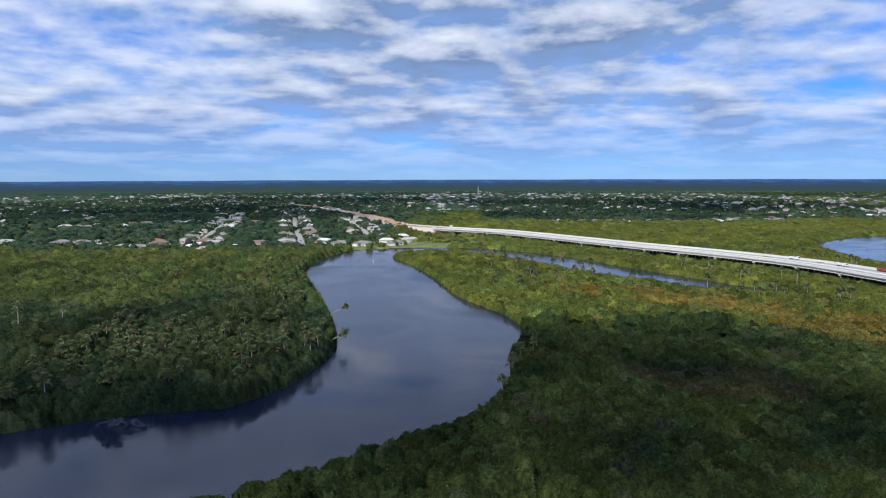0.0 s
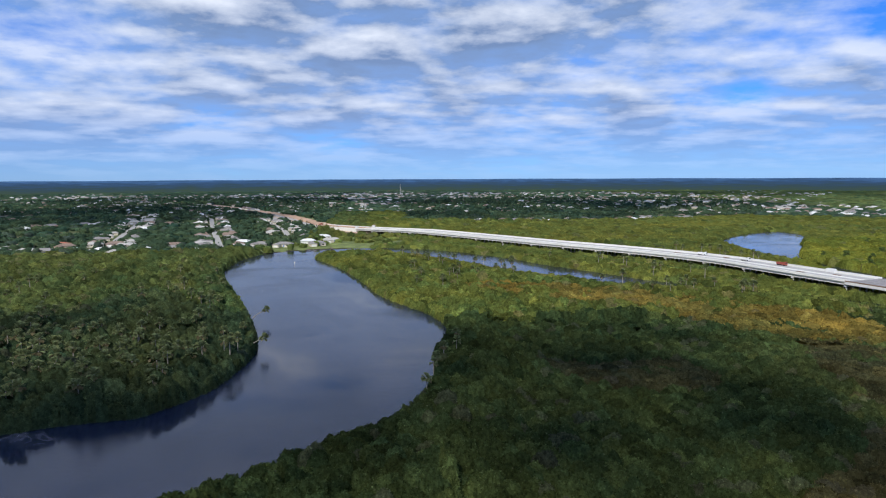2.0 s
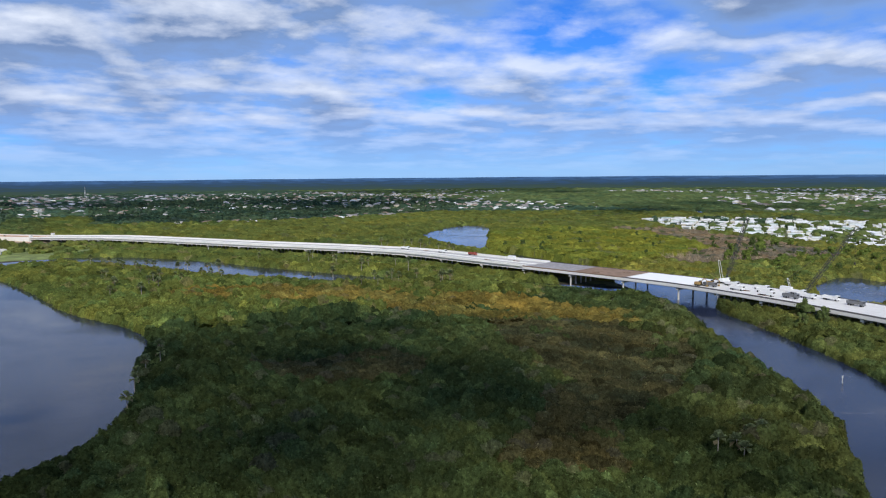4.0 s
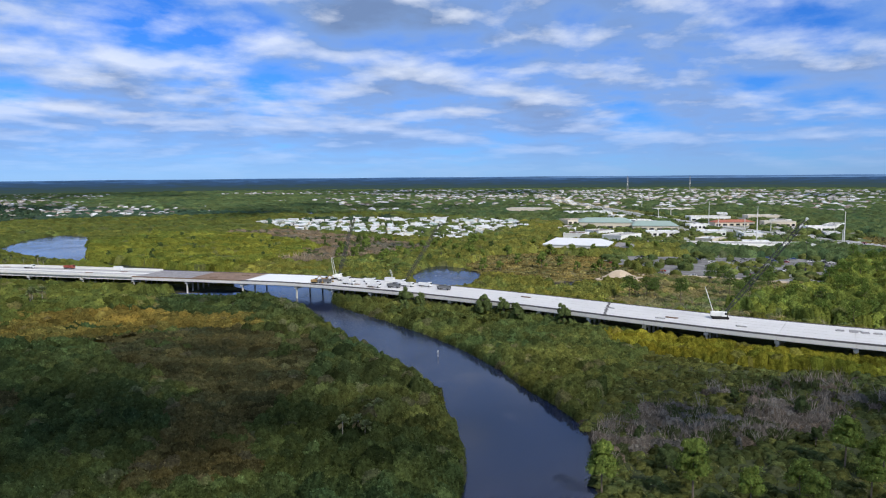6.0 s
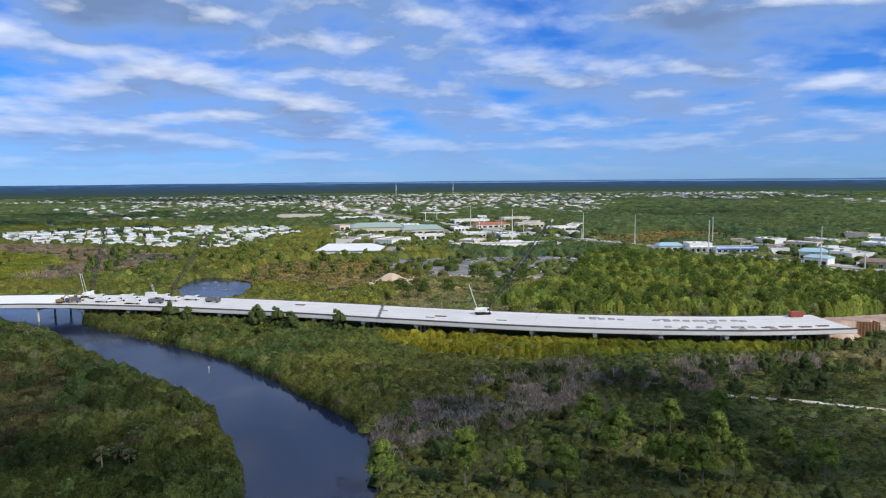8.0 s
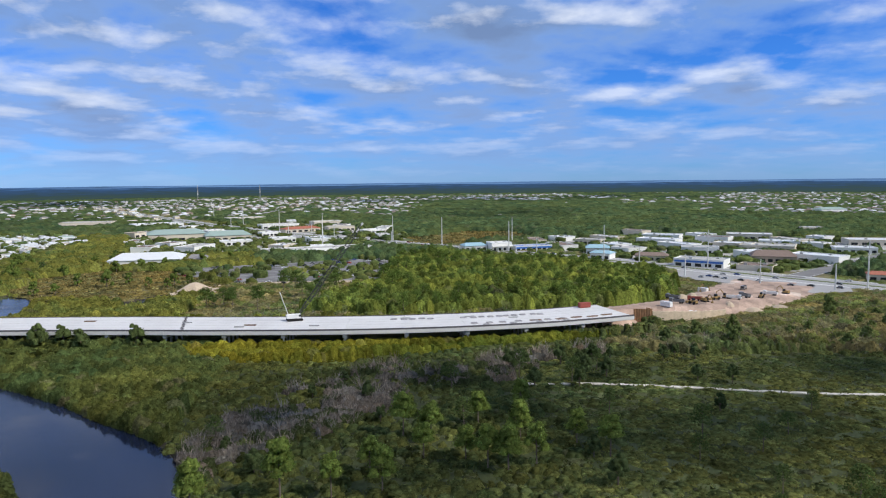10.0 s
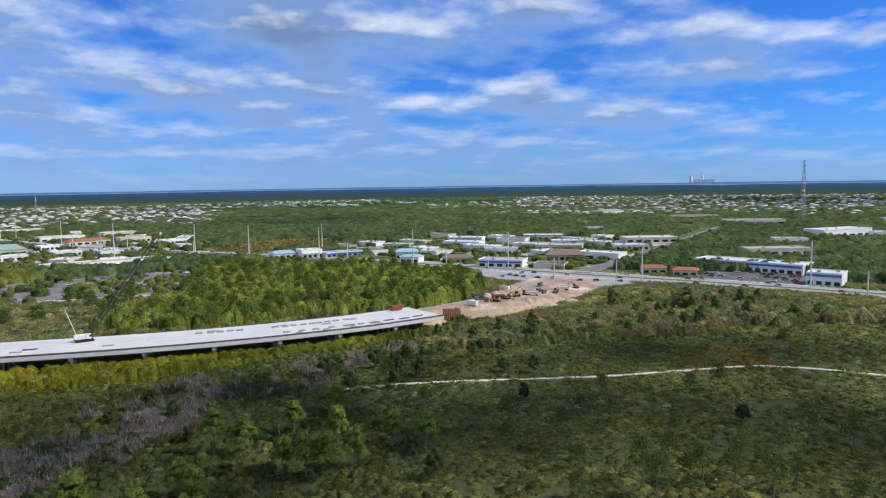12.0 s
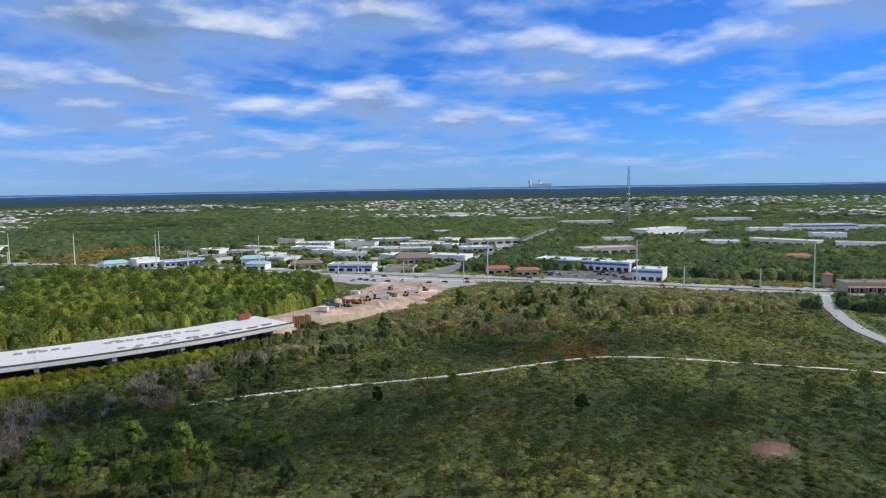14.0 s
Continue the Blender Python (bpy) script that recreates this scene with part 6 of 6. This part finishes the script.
def palm(seed, tall=9.0, lean=0.0):
    """A cabbage palm: a slim grey trunk and a round head of fans."""
    q = random.Random(seed)
    ob = thing("cabbage_palm", "", "palm tree", "cabbage palms on the bank")
    top = Vector((lean, 0, tall))
    bow = Vector((lean * 0.35, 0, tall * 0.55))
    part("trunk", Build().beam((0, 0, -0.5), bow, 0.2, 0.17, 7).beam(bow, top, 0.17, 0.15, 7), DEADWOOD, ob)
    v, tint = [], []
    for i in range(34):
        a, e = q.uniform(0, 6.283), q.uniform(-0.7, 1.4)
        d = Vector((math.cos(a) * math.cos(e), math.sin(a) * math.cos(e), math.sin(e)))
        s = Vector((-math.sin(a), math.cos(a), 0))
        n1 = s.cross(d)
        out = top + d * 0.9
        length, wide = q.uniform(0.9, 1.35), q.uniform(0.55, 0.8)
        fan = [out + s * wide * 0.5 + d * length * 0.4, out + s * wide + d * length * 0.75 - n1 * 0.2, out + d * length * 1.25 - Vector((0, 0, 0.25)), out - s * wide + d * length * 0.75 - n1 * 0.2, out - s * wide * 0.5 + d * length * 0.4]
        c = q.uniform(0.7, 1.25)
        for f0, f1 in zip(fan[:-1], fan[1:]):
            v += [top + d * 0.35, f0, f1]
            tint.append((0.20 * c, 0.235 * c, 0.11 * c) if e > -0.45 else (0.21 * c, 0.18 * c, 0.10 * c))
    leaf_object("crown", ob, [(np.array([tuple(p) for p in v]), np.arange(len(v)).reshape(-1, 3), np.array(tint), np.zeros(len(tint), bool))])
    return ob


def snag(seed, tall=7.0):
    """A dead tree: bleached trunk and forked bare limbs."""
    q = random.Random(seed)
    ob = thing("dead_tree", "", "dead tree", "dead trees in the brush")
    t = Build().beam((0, 0, -0.3), (q.uniform(-0.3, 0.3), q.uniform(-0.3, 0.3), tall * 0.55), 0.17, 0.11, 6)
    part("trunk", t, DEADWOOD, ob)
    b = Build()
    for p in limb_set(b, 0, 0, tall * 0.5, 7, tall * 0.34, tall * 0.4, 0.08, q):
        for _ in range(3):
            b.beam(p, (p[0] + q.uniform(-1, 1), p[1] + q.uniform(-1, 1), p[2] + q.uniform(0.6, 1.8)), 0.04, 0.015, 4)
    part("limb", b, DEADWOOD, ob)
    return ob


def broadleaf(seed, tall=9.0, tint=(0.115, 0.150, 0.050)):
    """A rounded broad tree: forked trunk and a lumpy, gappy crown."""
    q = random.Random(seed)
    ob = thing("broadleaf_tree", "", "tree", "single trees in the scrub")
    t = Build().beam((0, 0, -0.4), (0.1, 0, tall * 0.45), 0.26, 0.18, 7)
    tips = []
    for k in range(3):
        tips += limb_set(t, 0.1, 0, tall * (0.42 + 0.15 * k), 6, tall * (0.30 - 0.06 * k), tall * 0.22, 0.09, q)
    tips.append((0.1, 0, tall * 0.86))
    part("trunk", t, BARK, ob)
    p = np.array(tips)
    n = len(p)
    w = np.full(n, tall * 0.095) * rng.uniform(0.6, 1.4, n)
    leaf_object("crown", ob, crowns(p[:, 0], p[:, 1], p[:, 2] - w, w * 2.0, w * 1.15, 22, w * 0.28, np.tile(np.array(tint), (n, 1)) * rng.uniform(0.8, 1.25, (n, 1)), 0.5, 0.2, (3, 6)))
    return ob


def grove(kinds, spots, words, low=0.8, high=1.2):
    seen = [0] * len(kinds)
    feet = floor_at(np.array([p[0] for p in spots], float), np.array([p[1] for p in spots], float)) + 0.05
    for (x, y), z in zip(spots, feet.tolist()):
        k = pick.randrange(len(kinds)) if min(seen) else seen.index(0)
        size = pick.uniform(low, high)
        m = pose(x, y, z, 0, 0, pick.uniform(0, 360))
        ob = kinds[k] if not seen[k] else copy_thing(kinds[k], m)
        seen[k] += 1
        ob.matrix_basis = m @ Matrix.Diagonal((size, size, size * pick.uniform(0.9, 1.12), 1))
        tagged(ob, words)


def sprinkle(n, box, ok, gap):
    """Random places in a box where ok holds and nothing else stands."""
    x, y = rng.uniform(box[0], box[1], n * 14), rng.uniform(box[2], box[3], n * 14)
    keep = ok(x, y) & (water_gap(x, y) > 2)
    got = []
    for a, b in zip(x[keep].tolist(), y[keep].tolist()):
        if len(got) >= n:
            break
        if all((a - c) ** 2 + (b - d) ** 2 > gap * gap for c, d in got):
            got.append((a, b))
    return got


def code_is(*codes):
    return lambda x, y: np.isin(lands(x, y), codes) & ~open_ground(x, y)


BRIGHT = (0.160, 0.215, 0.050)
NEAR_PINES = [(156, 23), (155, 11), (167, 2), (189, -15), (157, -1), (173, -23), (167, -28), (191, -7), (165, -33), (168, -41), (150, 42), (176, -12), (185, -40), (200, -30), (210, -45), (180, -55), (172, -62)]
grove([pine(k, 10.5, BRIGHT, (2, 6)) for k in (11, 12, 13)], NEAR_PINES, "young bright green slash pine in scrub", 0.95, 1.25)
grove([pine(k, 11.0, (0.115, 0.158, 0.048)) for k in (21, 22, 23, 24)], [(248, -52), (255, -84), (262, -100), (240, -70), (146, -95), (127, -118), (137, -163), (127, -168), (119, -176), (122, -188), (126, -127), (115, -135), (124, -102), (121, -109), (113, -126), (128, -115), (112, -213), (144, -209), (103, -142), (132, -104), (106, -222), (108, -239), (152, -130), (140, -118)]
      + sprinkle(18, (98, 250, -240, 50), code_is(13, 7), 8), "slash pine with an open crown above palmetto", 0.65, 1.05)
grove([pine(k, 13.0, (0.125, 0.180, 0.040)) for k in (31, 32, 33)], sprinkle(125, (350, 680, -230, 110), code_is(10, 7), 8), "tall green pine in the wood beyond the bridge", 0.8, 1.15)
grove([broadleaf(k, 7.5, (0.052, 0.078, 0.032)) for k in (41, 42)], [(203, -108), (156, -158)], "single dark round-crowned tree in the prairie", 0.9, 1.1)
grove([broadleaf(k, 11.0) for k in (43, 44, 45)], [(431, 93), (419, 101), (300, 190), (252, -352), (246, -362), (292, -240), (282, -215), (300, -300), (312, -265), (280, -330), (412, 120), (440, 75)]
      + sprinkle(30, (230, 345, -330, -90), lambda x, y: code_is(8)(x, y) & (spread_east(x, y) > 34), 8), "round green tree standing over the brush", 0.55, 1.0)
grove([broadleaf(k, 13.0, (0.105, 0.140, 0.050)) for k in (46, 47)], [(311, 108), (313, 133), (315, 141), (314, 151), (317, 191), (318, 201)], "tall green tree rising before the bridge deck", 0.8, 1.0)
grove([broadleaf(k, 11.0, (0.140, 0.190, 0.045)) for k in (71, 72, 73)], sprinkle(70, (470, 700, 130, 420), lambda x, y: np.isin(lands(x, y), (1, 11, 12)) & ~open_ground(x, y), 9), "broad bright green tree between the pond and the town", 0.7, 1.15)
grove([pine(k, 14.0, (0.100, 0.150, 0.038)) for k in (74, 75)], [(399, 99), (405, 86), (410, 92), (425, 38), (480, 59), (486, 32), (470, 66), (440, 50), (452, 30), (395, 70)], "tall dark pine beyond the bridge deck", 0.85, 1.1)
grove([broadleaf(k, 9.0, (0.085, 0.120, 0.040)) for k in (76, 77)], sprinkle(45, (350, 640, 260, 700), lambda x, y: np.isin(lands(x, y), (1, 5, 11)) & (near_line(x, y, BRIDGE)[0] > 26) & ~open_ground(x, y), 10), "dark green tree standing over the mangrove belt", 0.6, 1.05)
grove([broadleaf(k, 9.0, (0.092, 0.125, 0.048)) for k in (78, 79)], sprinkle(20, (232, 300, -130, 30), lambda x, y: np.isin(lands(x, y), (6, 8, 7)) & ~open_ground(x, y), 7) + sprinkle(8, (150, 240, -60, 45), code_is(13, 6, 7), 12), "dark green oak among the bare brush", 0.5, 0.95)
PALM_SPOTS = [(-70, 241), (-75, 244), (-98, 241), (-113, 248), (-86, 255), (-58, 297), (-57, 279), (-119, 248), (-124, 241), (29, 263), (23, 242), (19, 224), (37, 288), (35, 271), (25, 251)]
grove([palm(k, 9.0) for k in (51, 52, 53)], PALM_SPOTS + sprinkle(120, (-150, -45, 190, 330), code_is(2), 3) + sprinkle(45, (-240, -60, 330, 520), code_is(2), 4) + sprinkle(34, (100, 330, 380, 620), lambda x, y: code_is(0, 1, 5)(x, y) & (near_line(x, y, BRIDGE)[0] > 45), 5) + sprinkle(30, (30, 110, 440, 640), code_is(0), 5), "cabbage palm with a round green head above the thicket", 0.85, 1.25)
grove([palm(k, 9.0) for k in (54, 55)], [(142, 110), (145, 107), (144, 104), (159, 110), (156, 111)], "small cabbage palm at the edge of the thicket", 0.82, 0.95)
leaning = palm(57, 6.0, 8.5)
leaning.matrix_basis = pose(-61, 364, 0.4, 0, 0, 8)
tagged(leaning, "cabbage palm leaning far out over the river")
other = copy_thing(leaning, pose(-53, 300, 0.4, 0, 0, 4))
tagged(other, "cabbage palm leaning low over the water")
grove([snag(k) for k in (61, 62, 63)], [(180, 40), (241, -21), (188, 41), (236, -49), (345, 119)] + sprinkle(36, (185, 300, -115, 62), code_is(6), 5) + sprinkle(26, (420, 720, 330, 700), code_is(11), 9) + sprinkle(18, (225, 350, -330, -90), code_is(8), 8) + sprinkle(26, (340, 420, -130, 60), code_is(10, 5), 6), "bleached leafless dead tree in the brush", 0.6, 1.1)


# ---- by the water ----
def dock(x, y, turn, length):
    ob = thing("dock", "weathered timber dock reaching into the river", "dock", at=pose(x, y, 0, 0, 0, turn))
    for i in range(int(length / 0.6)):
        part("plank", Build().box(i * 0.6, 0, 0.9, 0.5, 2.0, 0.08), BARK, ob)
    for i in range(0, int(length), 3):
        for w in (-0.9, 0.9):
            part("post", Build().beam((i, w, -1.6), (i, w, 1.5), 0.13), BARK, ob)
    return ob


dock(-62, 722, -60, 12)
dock(-100, 712, -70, 12)
dock(-38, 735, -80, 14)


def marker(x, y):
    ob = thing("channel_marker", "weathered channel marker post with a grey board", "river marker", at=pose(x, y, 0))
    part("post", Build().beam((0, 0, -1.8), (0, 0, 2.6), 0.14), PIERS, ob)
    part("board", Build().box(0, 0, 1.9, 0.8, 0.1, 0.8), PIERS, ob)


marker(-62, 602)
marker(241, 137)


# ---- horizon ----
def horizon():
    """The last land before the sky, its haze painted into a glowing ring, and the pale lagoon water on it."""
    m = bpy.data.materials.new("hazy distance")
    m.use_nodes = True
    n = Nodes(m.node_tree)
    out = n.add("ShaderNodeOutputMaterial")
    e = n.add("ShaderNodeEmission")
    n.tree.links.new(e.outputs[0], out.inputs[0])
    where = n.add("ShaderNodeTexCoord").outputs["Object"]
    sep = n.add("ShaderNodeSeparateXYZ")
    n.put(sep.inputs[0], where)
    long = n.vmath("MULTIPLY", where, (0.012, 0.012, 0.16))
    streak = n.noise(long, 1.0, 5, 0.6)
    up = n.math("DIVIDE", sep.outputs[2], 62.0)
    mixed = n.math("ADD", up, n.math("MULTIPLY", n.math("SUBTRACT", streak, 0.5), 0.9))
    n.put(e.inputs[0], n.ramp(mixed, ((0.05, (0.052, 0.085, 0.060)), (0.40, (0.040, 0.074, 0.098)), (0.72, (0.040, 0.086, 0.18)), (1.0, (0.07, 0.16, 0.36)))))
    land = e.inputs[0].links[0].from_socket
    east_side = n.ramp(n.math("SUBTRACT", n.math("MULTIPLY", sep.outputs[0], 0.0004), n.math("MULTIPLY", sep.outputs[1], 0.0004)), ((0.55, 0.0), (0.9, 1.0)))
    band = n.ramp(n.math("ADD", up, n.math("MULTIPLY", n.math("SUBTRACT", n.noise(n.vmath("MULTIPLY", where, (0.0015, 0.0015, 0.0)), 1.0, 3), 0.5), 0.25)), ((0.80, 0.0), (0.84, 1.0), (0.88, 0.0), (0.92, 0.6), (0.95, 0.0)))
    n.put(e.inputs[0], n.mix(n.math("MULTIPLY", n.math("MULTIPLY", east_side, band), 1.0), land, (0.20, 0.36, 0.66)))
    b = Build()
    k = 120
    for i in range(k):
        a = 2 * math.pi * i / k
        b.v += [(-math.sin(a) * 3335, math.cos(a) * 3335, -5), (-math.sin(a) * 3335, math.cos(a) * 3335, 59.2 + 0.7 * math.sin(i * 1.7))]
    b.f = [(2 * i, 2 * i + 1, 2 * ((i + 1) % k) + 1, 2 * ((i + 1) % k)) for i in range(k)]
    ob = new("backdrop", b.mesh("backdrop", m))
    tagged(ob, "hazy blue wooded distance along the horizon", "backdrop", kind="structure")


horizon()
plant = thing("power_station", "pale far power station on the horizon", "power station", at=pose(2605, -2216, 0))
HAZY = material("pale far concrete", (0.78, 0.80, 0.82), 0.9, 0, 0.05, 0.01, 8, 0)
for dx in (-17, 15):
    part("reactor_dome", Build().beam((dx, dx * 1.17, 0), (dx, dx * 1.17, 90), 7.5, 6.5, 12), HAZY, plant)
part("turbine_hall", Build().box(-22, -26, 0, 90, 20, 73, 0.863), HAZY, plant)


# ---- unseen clouds added to shade the land ----
def cloud_material():
    m = bpy.data.materials.new("thin cloud")
    m.use_nodes = True
    n = Nodes(m.node_tree)
    out = n.add("ShaderNodeOutputMaterial")
    clear = n.add("ShaderNodeBsdfTransparent")
    white = n.add("ShaderNodeBsdfTranslucent")
    white.inputs[0].default_value = (0.9, 0.9, 0.9, 1)
    mx = n.add("ShaderNodeMixShader")
    n.put(mx.inputs[0], 0.18)
    n.tree.links.new(clear.outputs[0], mx.inputs[1])
    n.tree.links.new(white.outputs[0], mx.inputs[2])
    n.tree.links.new(mx.outputs[0], out.inputs[0])
    return m


CLOUD = cloud_material()


def cloud(x, y, wide, deep, puffs, seed):
    """An out-of-view cumulus added as a shade caster, built of overlapping puffs with a flat base; x, y is the ground
    on which its shadow falls.
    """
    q = random.Random(seed)
    b = Build()
    up = 1000.0
    cx, cy = x + toward_sun.x / toward_sun.z * up, y + toward_sun.y / toward_sun.z * up
    for _ in range(puffs):
        r, a = math.sqrt(q.random()), q.uniform(0, 6.283)
        px, py, s = cx + math.cos(a) * r * wide, cy + math.sin(a) * r * deep, q.uniform(0.18, 0.42) * min(wide, deep) * (1.15 - 0.5 * r)
        rings, k = 5, 12
        first = len(b.v)
        for i in range(rings + 1):
            e = -0.35 + (math.pi / 2 + 0.35) * i / rings
            for j in range(k):
                w = 2 * math.pi * j / k
                b.v.append((px + math.cos(w) * math.cos(e) * s, py + math.sin(w) * math.cos(e) * s, up + math.sin(e) * s * 0.55))
        for i in range(rings):
            for j in range(k):
                b.f.append((first + i * k + j, first + i * k + (j + 1) % k, first + (i + 1) * k + (j + 1) % k, first + (i + 1) * k + j))
        b.f.append(tuple(range(first, first + k))[::-1])
    ob = new("cloud", b.mesh("cloud", CLOUD))
    tagged(ob, "unseen thin white cloud added to shade the land", "cloud", kind="structure")


cloud(40, 218, 125, 95, 39, 1)
cloud(118, 285, 58, 42, 13, 30)
cloud(-118, 200, 55, 40, 6, 31)
cloud(-130, 245, 130, 120, 31, 2)
cloud(60, 150, 80, 50, 10, 10)
cloud(160, 125, 70, 50, 12, 19)
cloud(155, -150, 75, 110, 12, 21)
cloud(1150, 1000, 330, 220, 40, 23)
cloud(290, 1300, 340, 170, 36, 24)
cloud(222, 44, 60, 44, 27, 20)
cloud(112, -190, 60, 60, 14, 26)
cloud(238, -12, 46, 44, 17, 27)
cloud(195, 215, 36, 34, 7, 28)
cloud(186, -28, 48, 42, 19, 29)
cloud(205, -40, 75, 100, 20, 3)
cloud(120, -215, 150, 110, 26, 9)
cloud(80, 280, 66, 58, 30, 41)
cloud(150, 138, 52, 44, 11, 42)
cloud(-300, 490, 80, 120, 16, 18)
cloud(-560, 1500, 420, 380, 60, 4)
cloud(-250, 2200, 800, 420, 60, 11)
cloud(560, 1800, 520, 420, 50, 5)
cloud(1250, 650, 320, 110, 26, 6)
cloud(1500, -260, 300, 170, 24, 7)
cloud(-100, 2850, 1500, 330, 70, 12)
cloud(1500, 2500, 600, 500, 40, 13)
cloud(2450, 1250, 420, 700, 44, 14)
cloud(2500, -500, 330, 700, 44, 15)
cloud(1750, -1900, 600, 420, 44, 16)
cloud(700, -1300, 260, 160, 20, 17)
